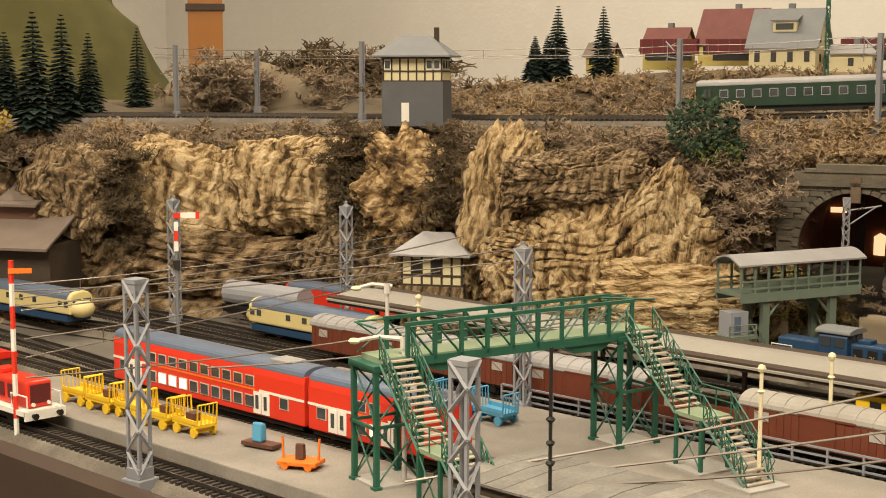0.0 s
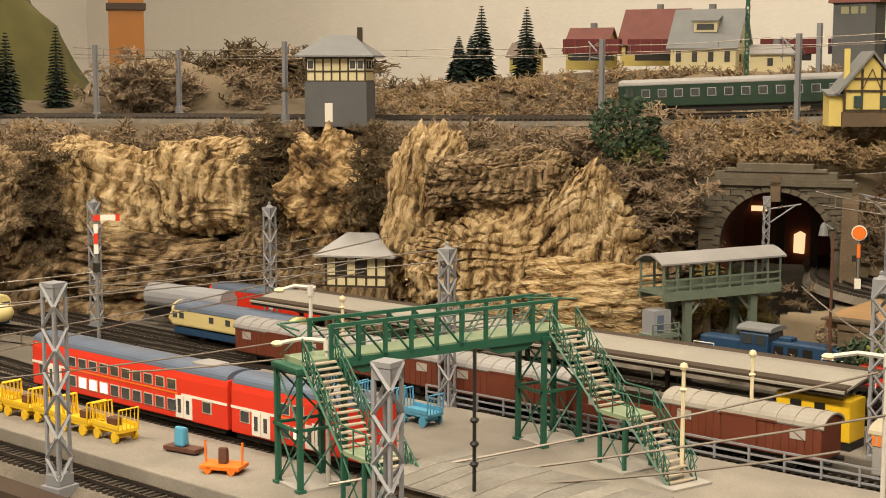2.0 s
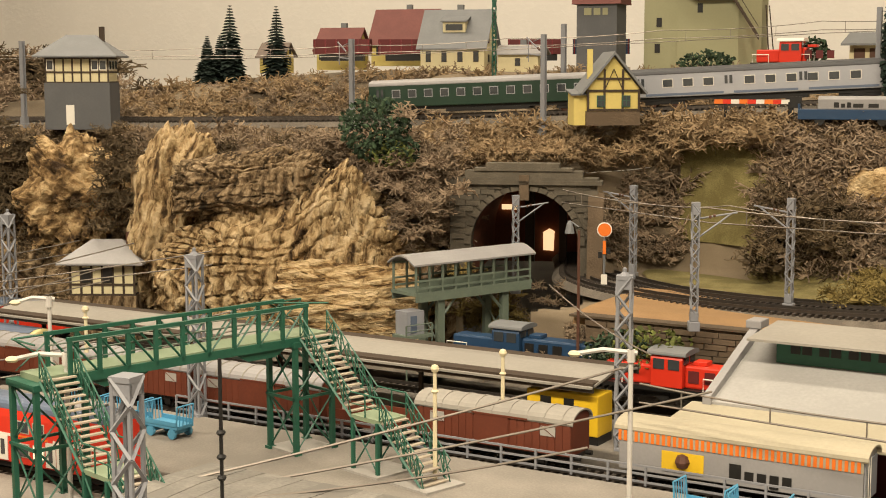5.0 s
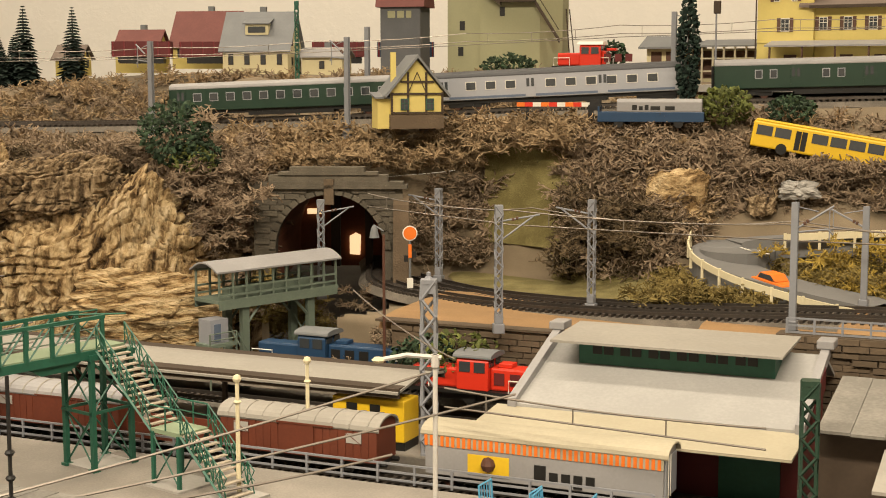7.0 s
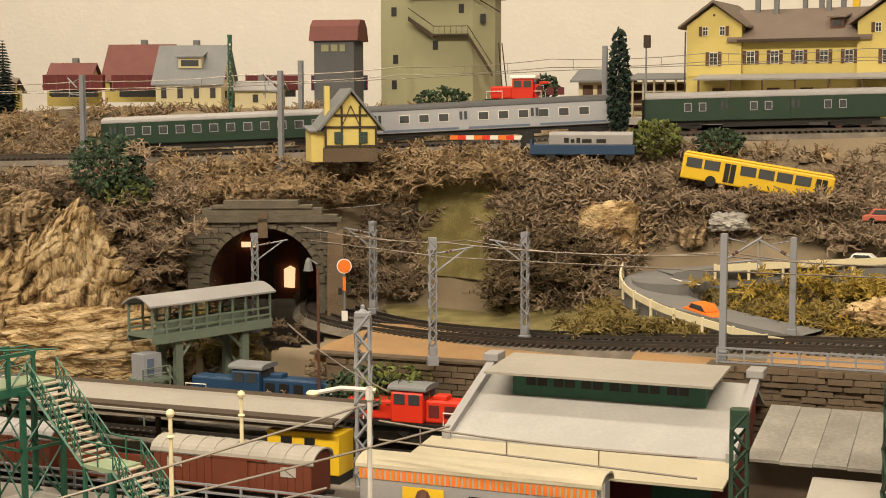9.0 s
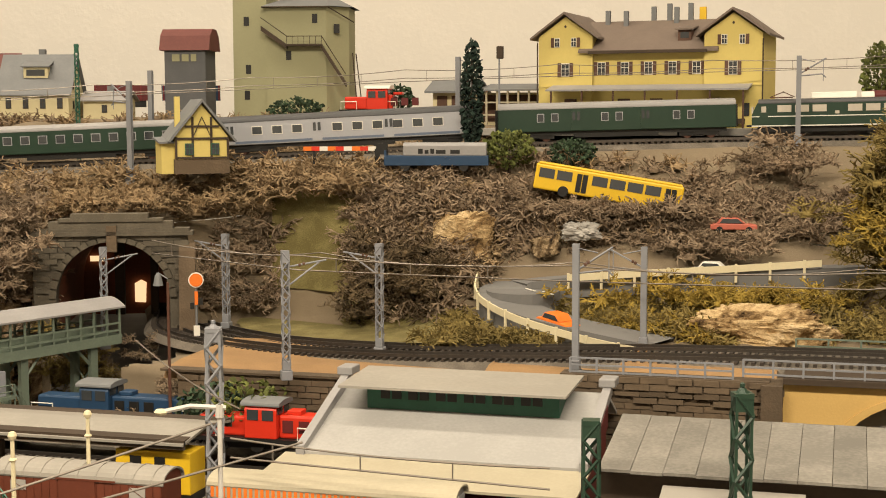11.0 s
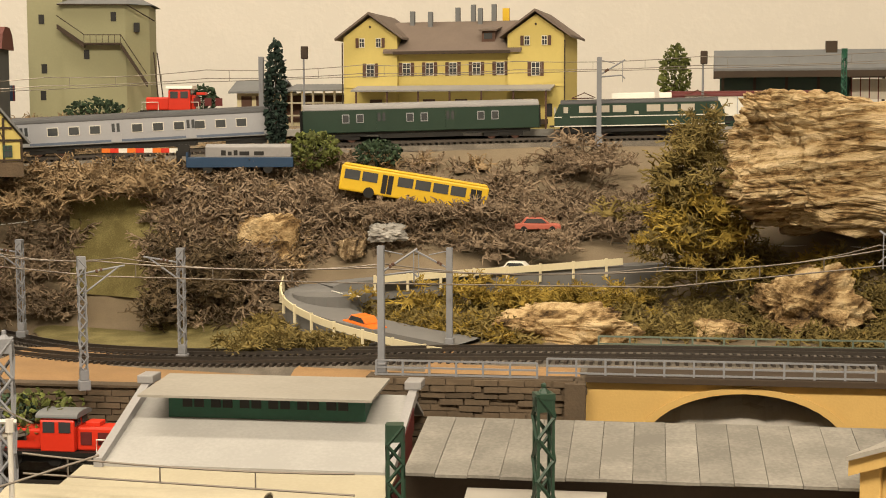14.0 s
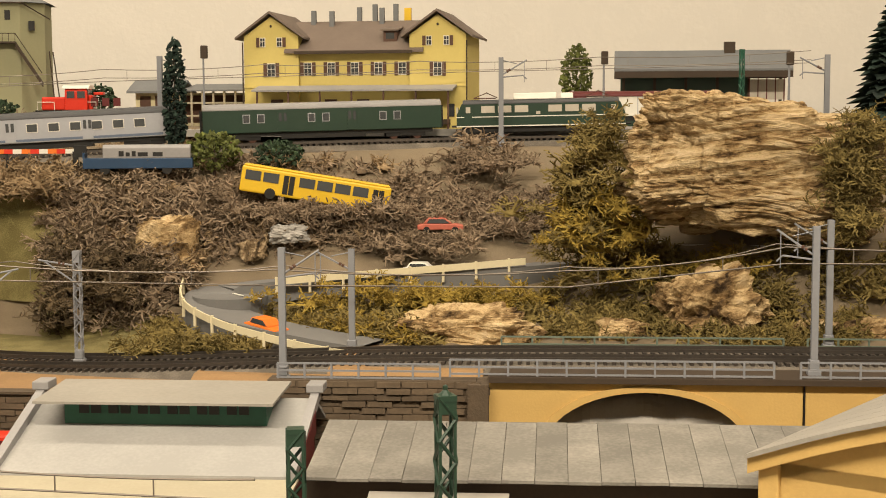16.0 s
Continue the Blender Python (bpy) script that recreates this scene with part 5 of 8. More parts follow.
part("side_board", Mesh().box(-0.036, 0.036, 0.0135, 0.0145, 0.0125, 0.021), "brown", flat)
part("wheelset", Mesh().tube([(0.022, -0.0105, 0.0055), (0.022, 0.0105, 0.0055)], 0.0055, 12), "black", flat)
part("wheelset", Mesh().tube([(-0.022, -0.0105, 0.0055), (-0.022, 0.0105, 0.0055)], 0.0055, 12), "black", flat)
van = thing("refrigerator_van", on_line(0.925, -0.320), "grey van with orange awning band and pale curved roof", "wagon")
part("body", Mesh().slab(section(0.0155, 0.009, 0.037, 0.006), -0.084, 0.084), "roofgrey", van, bevel=0.0006)
for i in range(42):
    part("awning_stripe", Mesh().box(-0.084 + i * 0.004, -0.084 + i * 0.004 + 0.0022, -0.0162, -0.0155, 0.0292, 0.0366), "orange", van)
part("awning_back", Mesh().box(-0.084, 0.084, -0.0158, -0.0155, 0.0292, 0.0366), "shedcream", van)
up = [(0.0166 * math.cos(math.pi * i / 10), 0.0372 + 0.0072 * math.sin(math.pi * i / 10)) for i in range(11)]
part("roof", Mesh().slab(up + [(u * 0.96, z - 0.0012) for u, z in up[::-1]], -0.087, 0.087), "shedcream", van, "pale curved roof", smooth=False)
part("lettering_panel", Mesh().box(-0.004, 0.004, -0.0162, -0.0155, 0.0125, 0.0235).box(0.0065, 0.0125, -0.0162, -0.0155, 0.0125, 0.0195).box(0.015, 0.021, -0.0162, -0.0155, 0.0125, 0.0195).box(0.0235, 0.0295, -0.0162, -0.0155, 0.0105, 0.0195).box(0.032, 0.038, -0.0162, -0.0155, 0.0125, 0.0195), "black", van, "dark block lettering bars")
part("picture_panel", Mesh().box(-0.052, -0.022, -0.0161, -0.0155, 0.012, 0.026), "yellow", van, "yellow painted patch")
part("picture_panel", Mesh().ball((-0.037, -0.0158, 0.020), 0.0055, 8, 1.0), "rust", van)
part("end_wall", Mesh().box(0.084, 0.0848, -0.0135, 0.0135, 0.010, 0.036), "silver", van)
part("end_ladder", Mesh().bar((0.0855, -0.009, 0.010), (0.0855, -0.009, 0.038), 0.0006).bar((0.0855, -0.004, 0.010), (0.0855, -0.004, 0.038), 0.0006), "white", van)
part("underframe", Mesh().box(-0.08, 0.08, -0.0125, 0.0125, 0.005, 0.009), "black", van)
bogie(van, -0.055)
bogie(van, 0.055)


def railcar(m, L, body, label, roof="roofgrey", lower="blue"):
    t = thing("railcar", m, label, "railcar", "stabled railcars")
    a, w = L / 2, 0.0155
    part("body", Mesh().slab(section(w, 0.014, 0.031, 0.009), -a, a), body, t, bevel=0.002)
    part("lower_panel", Mesh().box(-a + 0.006, a - 0.006, -w - 0.0003, w + 0.0003, 0.006, 0.0125), lower, t)
    part("nose", Mesh().ball((a, 0, 0.020), 0.0148, 12, 0.72), body, t, "rounded cream nose", smooth=True)
    part("nose", Mesh().ball((-a, 0, 0.020), 0.0148, 12, 0.72), body, t, "rounded cream nose", smooth=True)
    part("roof", Mesh().slab(roof_cap(w, 0.0318, 0.0085), -a + 0.006, a - 0.006), roof, t)
    for u in (-0.92, -0.80, -0.28, 0.0, 0.28, 0.80, 0.92):
        part("window", Mesh().box(a * u - 0.0034, a * u + 0.0034, -w - 0.0006, -w, 0.0225, 0.0285), "glass", t)
    for s in (-1, 1):
        part("windscreen", Mesh().box(s * a - 0.0008, s * a + 0.0008, -0.012, -0.001, 0.0225, 0.031).box(s * a - 0.0008, s * a + 0.0008, 0.001, 0.012, 0.0225, 0.031), "glass", t)
        bogie(t, s * (a - 0.03))
    return t


railcar(on_line(0.965, -1.115), 0.185, "cream", "cream and blue railcar with grey roof, stabled", roof="roofblue")
railcar(on_line(0.845, -1.47, turn=4), 0.185, "cream", "cream and blue diesel locomotive with blue roof, stabled", roof="roofblue")
tank = thing("tank_wagon", on_line(1.03, -1.275, turn=6), "grey tank wagon with a long cylinder", "wagon")
part("tank", Mesh().tube([(-0.06, 0, 0.025), (-0.056, 0, 0.025), (0.056, 0, 0.025), (0.06, 0, 0.025)], 0.0145, 16), "silver", tank, smooth=False)
part("chassis", Mesh().box(-0.062, 0.062, -0.012, 0.012, 0.006, 0.0115), "black", tank)
bogie(tank, -0.04)
bogie(tank, 0.04)
for xx, yy, b, r, lab in ((-1.47, 1.045, "darkred", "darkred", "dark red goods wagon with low roof at the cliff foot"), (-1.21, 1.095, "redbright", "roofblue", "red locomotive with shiny blue roof below the cliff"), (-1.62, 0.98, "maroon", "roofdark", "maroon wagon with dark roof at the cliff foot")):
    t = thing("goods_wagon", on_line(yy, xx, turn=5), lab, "wagon")
    part("body", Mesh().slab(section(0.015, 0.009, 0.031, 0.004), -0.085, 0.085), b, t, bevel=0.001)
    part("roof", Mesh().slab(roof_cap(0.0153, 0.0315, 0.0055), -0.08, 0.08), r, t)
    part("underframe", Mesh().box(-0.08, 0.08, -0.012, 0.012, 0.005, 0.009), "black", t)
    bogie(t, -0.055)
    bogie(t, 0.055)
yw = thing("crane_wagon", on_line(0.988, -0.478, 0.0135) @ Matrix.Diagonal((0.6, 1, 1.05, 1)), "yellow maintenance wagon half under the canopy end", "wagon")
part("body", Mesh().box(-0.055, 0.045, -0.013, 0.013, 0.006, 0.036), "yellow", yw, bevel=0.001)
part("window", Mesh().box(-0.002, 0.012, -0.0136, -0.013, 0.022, 0.032), "black", yw)
part("window", Mesh().box(-0.035, -0.02, -0.0136, -0.013, 0.022, 0.032), "black", yw)
part("underframe", Mesh().box(-0.055, 0.045, -0.012, 0.012, 0.0, 0.006), "black", yw)


def baggage_cart(m, colour, label, group):
    """Slatted platform cart: bed, end racks of bars, four wheels."""
    t = thing("baggage_cart", m, label, "cart", group)
    part("bed", Mesh().box(-0.014, 0.014, -0.0075, 0.0075, 0.0065, 0.0085), colour, t)
    for s in (-1, 1):
        part("end_rack", Mesh().bar((s * 0.0135, -0.0072, 0.0085), (s * 0.0145, -0.0072, 0.0215), 0.0008).bar((s * 0.0135, 0.0072, 0.0085), (s * 0.0145, 0.0072, 0.0215), 0.0008).bar((s * 0.0145, -0.0072, 0.0213), (s * 0.0145, 0.0072, 0.0213), 0.0008), colour, t)
        for k in range(4):
            y = -0.0045 + 0.003 * k
            part("rack_bar", Mesh().bar((s * 0.0136, y, 0.0085), (s * 0.0144, y, 0.0213), 0.0005), colour, t)
        for k in (-1, 1):
            part("wheel", Mesh().tube([(s * 0.0095, k * 0.0062, 0.0034), (s * 0.0095, k * 0.0080, 0.0034)], 0.0034, 10), colour, t)
        part("axle_frame", Mesh().box(s * 0.0095 - 0.001, s * 0.0095 + 0.001, -0.0062, 0.0062, 0.0028, 0.0065), colour, t)
        part("side_board", Mesh().box(-0.0135, 0.0135, s * 0.0075 - 0.0004, s * 0.0075 + 0.0004, 0.0085, 0.0112), colour, t)
    return t


cart = baggage_cart(pose(-0.890, 0.646, 0.0135, 0, 0, -2) @ Matrix.Scale(1.22, 4), "yellow", "bright yellow slatted baggage cart on the platform", "yellow cart train")
for i in range(1, 5):
    copy_thing(cart, pose(-0.890 - 0.0385 * i, 0.642 + 0.001 * (i % 3), 0.0135, 0, 0, (-2, 3, -3, 2, 0)[i]))
cart = baggage_cart(pose(-0.748, 0.835, 0.0135, 0, 0, -3) @ Matrix.Scale(1.2, 4), "skyblue", "light blue slatted baggage cart on the middle platform", "blue cart train")
for i in range(1, 3):
    copy_thing(cart, pose(-0.748 - 0.040 * i, 0.835 - 0.002 * i, 0.0135, 0, 0, 2 * i))
copy_thing(cart, pose(-0.315, 0.842, 0.0135, 0, 0, -4))
copy_thing(cart, pose(-0.278, 0.838, 0.0135, 0, 0, 2))
for xx, c, lab in ((-0.895, "yellow", ""), (-0.93, "yellow", ""), (-1.01, "yellow", "")):
    t = thing("crate", pose(xx + 0.004, 0.646, 0.0242), "small brown crate lying on a yellow cart", "crate", "crates on carts")
    part("box", Mesh().box(-0.005, 0.005, -0.004, 0.004, 0, 0.006), "rust", t, bevel=0.0005)
truckc = thing("pallet_truck", pose(-0.757, 0.640, 0.0135, 0, 0, 25) @ Matrix.Scale(1.5, 4), "small orange pallet truck with upright handles", "pallet truck")
part("bed", Mesh().box(-0.010, 0.010, -0.006, 0.006, 0.002, 0.0042), "orange", truckc, bevel=0.0005)
for s in (-1, 1):
    part("handle", Mesh().bar((s * 0.009, 0, 0.004), (s * 0.0095, 0, 0.0145), 0.0009), "orange", truckc)
    part("wheel", Mesh().tube([(s * 0.006, -0.006, 0.002), (s * 0.006, 0.006, 0.002)], 0.002, 8), "orange", truckc)
part("sack", Mesh().slab([(-0.002, 0.004), (0.002, 0.004), (0.0016, 0.0115), (-0.0014, 0.012)], -0.0024, 0.002), "rust", truckc, "brown sack", bevel=0.0008)
bag = thing("luggage_barrow", pose(-0.822, 0.655, 0.0135, 0, 0, 10) @ Matrix.Scale(1.45, 4), "light blue sack on a flat dark barrow", "barrow")
part("bed", Mesh().box(-0.009, 0.012, -0.004, 0.004, 0.001, 0.003), "rust", bag)
part("sack", Mesh().slab([(-0.0028, 0.003), (0.0028, 0.003), (0.0022, 0.0125), (-0.0020, 0.0135)], -0.0034, 0.003), "skyblue", bag, "light blue sack", bevel=0.0012)


# ---- buildings ----
def window(parent, x, z, w, h, y, frame="white", shutters="", cross=True):
    f = part("window", Mesh().box(x - w, x + w, y - 0.0008, y, z, z + 2 * h), frame, parent)
    part("pane", Mesh().box(x - w + 0.0007, x - 0.0003, y - 0.0011, y - 0.0008, z + 0.0007, z + h * 1.1), "glass", f)
    part("pane", Mesh().box(x + 0.0003, x + w - 0.0007, y - 0.0011, y - 0.0008, z + 0.0007, z + h * 1.1), "glass", f)
    part("pane", Mesh().box(x - w + 0.0007, x - 0.0003, y - 0.0011, y - 0.0008, z + h * 1.1 + 0.0006, z + 2 * h - 0.0007), "glass", f)
    part("pane", Mesh().box(x + 0.0003, x + w - 0.0007, y - 0.0011, y - 0.0008, z + h * 1.1 + 0.0006, z + 2 * h - 0.0007), "glass", f)
    if shutters:
        for s in (-1, 1):
            part("shutter", Mesh().box(x + s * (w + 0.0024) - 0.0021, x + s * (w + 0.0024) + 0.0021, y - 0.0010, y, z - 0.0003, z + 2 * h + 0.0003), shutters, f)
    return f


def gable_roof(L, D, z, rise, over=0.005, th=0.0016, axis="x"):
    d = D + over
    k = rise / D
    p = [(-d, z - over * k), (0, z + rise), (d, z - over * k), (d, z - over * k + th), (0, z + rise + th * 1.3), (-d, z - over * k + th)]
    return Mesh().slab(p, -L - over, L + over, axis)


st = thing("station_building", pose(-0.222, 1.775, 0.279, 0, 0, -5.5) @ Matrix.Diagonal((0.98, 1, 1.16, 1)), "yellow station building with brown shutters, wings and brown roof", "station building")
part("main_wall", Mesh().box(-0.080, 0.080, -0.030, 0.06, -0.004, 0.078), "wallyellow", st)
for s, w in ((-1, 0.034), (1, 0.034)):
    x = s * 0.102
    wing = part("wing", Mesh().box(x - w, x + w, -0.036, 0.066, -0.004, 0.094).slab([(x - w, 0.094), (x + w, 0.094), (x, 0.114)], -0.036, 0.066, "y"), "wallyellow", st)
    part("wing_roof", Mesh().slab([(x - w - 0.009, 0.0905), (x, 0.1165), (x + w + 0.009, 0.0905), (x + w + 0.009, 0.0928), (x, 0.1190), (x - w - 0.009, 0.0928)], -0.044, 0.072, "y"), "roofbrown", wing)
    for k in (-1, 1):
        window(wing, x + k * 0.0105, 0.083, 0.0034, 0.0048, -0.036, shutters="")
        part("shutter", Mesh().box(x + k * 0.0165 - 0.0019, x + k * 0.0165 + 0.0019, -0.037, -0.036, 0.083, 0.0927), "shutter", wing)
        part("drainpipe", Mesh().tube([(x + s * (w + 0.001), -0.038, 0.0), (x + s * (w + 0.001), -0.038, 0.088)], 0.0009, 5), "timber", wing) if k == 1 else None
    window(wing, x, 0.053, 0.0052, 0.0068, -0.036, shutters="shutter")
    part("oculus", Mesh().tube([(x, -0.0368, 0.104), (x, -0.036, 0.104)], 0.0014, 8), "timber", wing)
    part("string_course", Mesh().box(x - w, x + w, -0.0372, -0.036, 0.042, 0.0435), "wallyellow", wing)
part("main_roof", Mesh().slab([(-0.040, 0.0765), (0.018, 0.1085), (0.075, 0.0765), (0.075, 0.079), (0.018, 0.111), (-0.040, 0.079)], -0.085, 0.085), "roofbrown", st, "weathered brown tiled roof")
part("gutter", Mesh().box(-0.072, 0.072, -0.0425, -0.040, 0.0755, 0.0785), "timber", st)
for i in range(5):
    window(st, -0.058 + i * 0.029, 0.054, 0.0050, 0.0066, -0.030, shutters="shutter")
part("platform_roof", Mesh().slab([(-0.066, 0.0375), (-0.036, 0.0425), (-0.036, 0.0440), (-0.066, 0.0392)], -0.118, 0.125), "roofgrey", st, "pale platform roof along the front")
for i in range(7):
    x = -0.112 + i * 0.0385
    part("post", Mesh().box(x - 0.001, x + 0.001, -0.064, -0.062, 0, 0.039), "shutter", st)
for x in (-0.095, -0.03, 0.01, 0.08):
    part("door", Mesh().box(x - 0.0075, x + 0.0075, -0.0376 if abs(x) > 0.068 else -0.031, -0.030, 0.0, 0.030), "shutter", st)
for x in (-0.115, -0.055, 0.042, 0.062, 0.118):
    window(st, x, 0.012, 0.004, 0.0065, -0.0362 if abs(x) > 0.068 else -0.030, frame="timber")
dm = part("dormer", Mesh().slab([(-0.024, 0.086), (-0.002, 0.099), (-0.024, 0.0985)], 0.034, 0.050), "shutter", st)
part("dormer_roof", Mesh().slab([(-0.028, 0.0985), (0.004, 0.1025), (0.004, 0.1040), (-0.028, 0.1)], 0.031, 0.053), "roofbrown", dm)
part("pane", Mesh().box(0.037, 0.047, -0.0246, -0.024, 0.0905, 0.0965), "glass", dm)
for x, y, h in ((-0.062, 0.014, 0.122), (-0.038, 0.010, 0.121), (0.014, 0.02, 0.128), (0.024, 0.014, 0.124), (0.040, 0.02, 0.128), (-0.008, 0.03, 0.126)):
    part("chimney", Mesh().box(x - 0.0028, x + 0.0028, y - 0.0028, y + 0.0028, 0.098, h), "slate", st)
part("chimney", Mesh().box(0.050, 0.058, 0.022, 0.028, 0.10, 0.124), "yellow", st, "yellow chimney block")
solid("pavement", Mesh().slab([(-0.10, 0.0), (0.3, 0.0), (0.3, 0.008), (-0.10, 0.008)], -0.25, 0.46), "concrete", "grey station platform edge on the upper deck", "platform", m=pose(-0.19, 1.79, 0.271, 0, 0.0, -2))
bx = thing("signal_box", Matrix.Translation((*polar(45.72, 1.76), 0.229)) @ Matrix.Rotation(radians(33), 4, "Z") @ Matrix.Diagonal((0.95, 0.95, 0.95, 1)), "signal box with grey base, timber framed cabin and slate hip roof", "signal box")
part("base", Mesh().box(-0.040, 0.040, -0.030, 0.030, -0.004, 0.053), "greywall", bx, "grey plastered base")
part("door", Mesh().box(-0.014, -0.004, -0.0306, -0.030, 0.002, 0.026), "white", bx, "white door")
part("cabin", Mesh().box(-0.038, 0.038, -0.028, 0.028, 0.053, 0.084), "housecream", bx)
for i in range(8):
    x = -0.038 + 0.076 * i / 7
    part("timber", Mesh().box(x - 0.001, x + 0.001, -0.0288, -0.028, 0.053, 0.084), "timber", bx)
for z in (0.0535, 0.066, 0.083):
    part("timber", Mesh().box(-0.038, 0.038, -0.0290, -0.0286, z - 0.001, z + 0.001).box(0.0380, 0.0386, -0.028, 0.028, z - 0.001, z + 0.001), "timber", bx)
for x in (-0.0325, 0.022, 0.032):
    f = part("window", Mesh().box(x - 0.0044, x + 0.0044, -0.0292, -0.0286, 0.068, 0.081), "white", bx)
    part("pane", Mesh().box(x - 0.0034, x + 0.0034, -0.0296, -0.0292, 0.0695, 0.0795), "glass", f)
for y in (-0.018, 0.0, 0.018):
    f = part("window", Mesh().box(0.038, 0.0388, y - 0.006, y + 0.006, 0.068, 0.081), "white", bx)
    part("pane", Mesh().box(0.0388, 0.0392, y - 0.005, y + 0.005, 0.0695, 0.0795), "glass", f)


def hip_roof(a, b, z, rise, ridge, th=0.002):
    return Mesh().add([(-a, -b, z), (a, -b, z), (a, b, z), (-a, b, z), (-ridge, 0, z + rise), (ridge, 0, z + rise), (-a, -b, z - th), (a, -b, z - th), (a, b, z - th), (-a, b, z - th)], [(0, 1, 5, 4), (1, 2, 5), (2, 3, 4, 5), (3, 0, 4), (6, 7, 1, 0), (7, 8, 2, 1), (8, 9, 3, 2), (9, 6, 0, 3), (9, 8, 7, 6)])


part("hip_roof", hip_roof(0.051, 0.041, 0.086, 0.026, 0.018), "slate", bx, "grey slate hip roof")
part("chimney", Mesh().box(0.023, 0.029, -0.003, 0.003, 0.098, 0.122), "timber", bx)
hb = thing("signal_box", Matrix.Translation((*polar(45.0, 1.57), 0.0)) @ Matrix.Rotation(radians(30), 4, "Z"), "small timber framed hut with grey hip roof below the cliff", "signal box")
part("base", Mesh().box(-0.036, 0.036, -0.026, 0.026, -0.005, 0.056), "rockdark", hb)
part("cabin", Mesh().box(-0.034, 0.034, -0.024, 0.024, 0.056, 0.090), "housecream", hb)
for i in range(7):
    x = -0.034 + 0.068 * i / 6
    part("timber", Mesh().box(x - 0.0012, x + 0.0012, -0.0248, -0.024, 0.056, 0.090), "timber", hb)
for i in range(4):
    y = -0.024 + 0.048 * i / 3
    part("timber", Mesh().box(0.034, 0.0348, y - 0.0012, y + 0.0012, 0.056, 0.090), "timber", hb)
for z in (0.057, 0.068, 0.089):
    part("timber", Mesh().box(-0.034, 0.034, -0.0250, -0.0246, z - 0.0012, z + 0.0012).box(0.0346, 0.035, -0.024, 0.024, z - 0.0012, z + 0.0012), "timber", hb)
for x in (-0.017, 0.006):
    part("window", Mesh().box(x - 0.005, x + 0.005, -0.0252, -0.0246, 0.070, 0.086), "black", hb)
f = part("window", Mesh().box(0.0346, 0.0352, -0.008, 0.008, 0.070, 0.086), "white", hb)
part("pane", Mesh().box(0.0352, 0.0355, -0.007, -0.0005, 0.071, 0.085).box(0.0352, 0.0355, 0.0005, 0.007, 0.071, 0.085), "glass", f)
part("hip_roof", hip_roof(0.046, 0.036, 0.092, 0.022, 0.016), "roofgrey", hb, "pale grey hip roof")
part("chimney", Mesh().box(0.022, 0.029, -0.006, 0.001, 0.098, 0.122), "rust", hb)

hut = thing("crossing_keeper_house", Matrix.Translation((*polar(25.1, 1.545), 0.239)) @ Matrix.Rotation(radians(36), 4, "Z") @ Matrix.Diagonal((1.08, 1.08, 1.0, 1)), "small yellow timber framed gatekeeper house with steep roof", "house")
part("wall", Mesh().box(-0.026, 0.026, -0.02, 0.03, -0.004, 0.034).slab([(-0.026, 0.034), (0.026, 0.034), (0, 0.068)], -0.02, 0.03, "y"), "wallyellow", hut)
part("plinth", Mesh().box(-0.0265, 0.0265, -0.0206, 0.0305, -0.004, 0.011), "stone", hut)
part("roof", Mesh().slab([(-0.0315, 0.0285), (0, 0.0700), (0.0315, 0.0285), (0.033, 0.0300), (0, 0.0735), (-0.033, 0.0300)], -0.026, 0.036, "y"), "slate", hut, "grey steep roof")
for x in (-0.025, -0.009, 0.009, 0.025):
    part("timber", Mesh().box(x - 0.0011, x + 0.0011, -0.0212, -0.0205, 0.011, 0.034 if abs(x) > 0.02 else 0.055), "timber", hut)
for z in (0.0125, 0.0325, 0.045):
    hw = 0.026 if z < 0.035 else 0.0165
    part("timber", Mesh().box(-hw, hw, -0.0214, -0.0205, z - 0.0011, z + 0.0011), "timber", hut)
part("timber", Mesh().bar((-0.009, -0.021, 0.033), (0, -0.021, 0.055), 0.0008).bar((0.009, -0.021, 0.033), (0, -0.021, 0.055), 0.0008), "timber", hut)
for x in (-0.0125, 0.0125):
    window(hut, x, 0.0155, 0.0040, 0.0060, -0.0208, frame="green")
part("lean_to", Mesh().slab([(-0.014, -0.004), (0.02, -0.004), (0.02, 0.032), (-0.014, 0.028)], -0.038, -0.026), "wallyellow", hut)
part("lean_to_roof", Mesh().slab([(-0.018, 0.0275), (0.02, 0.0322), (0.02, 0.034), (-0.018, 0.0292)], -0.041, -0.026), "slate", hut)
part("chimney", Mesh().box(-0.022, -0.017, 0.000, 0.005, 0.035, 0.076), "wallyellow", hut, "tall yellow chimney")


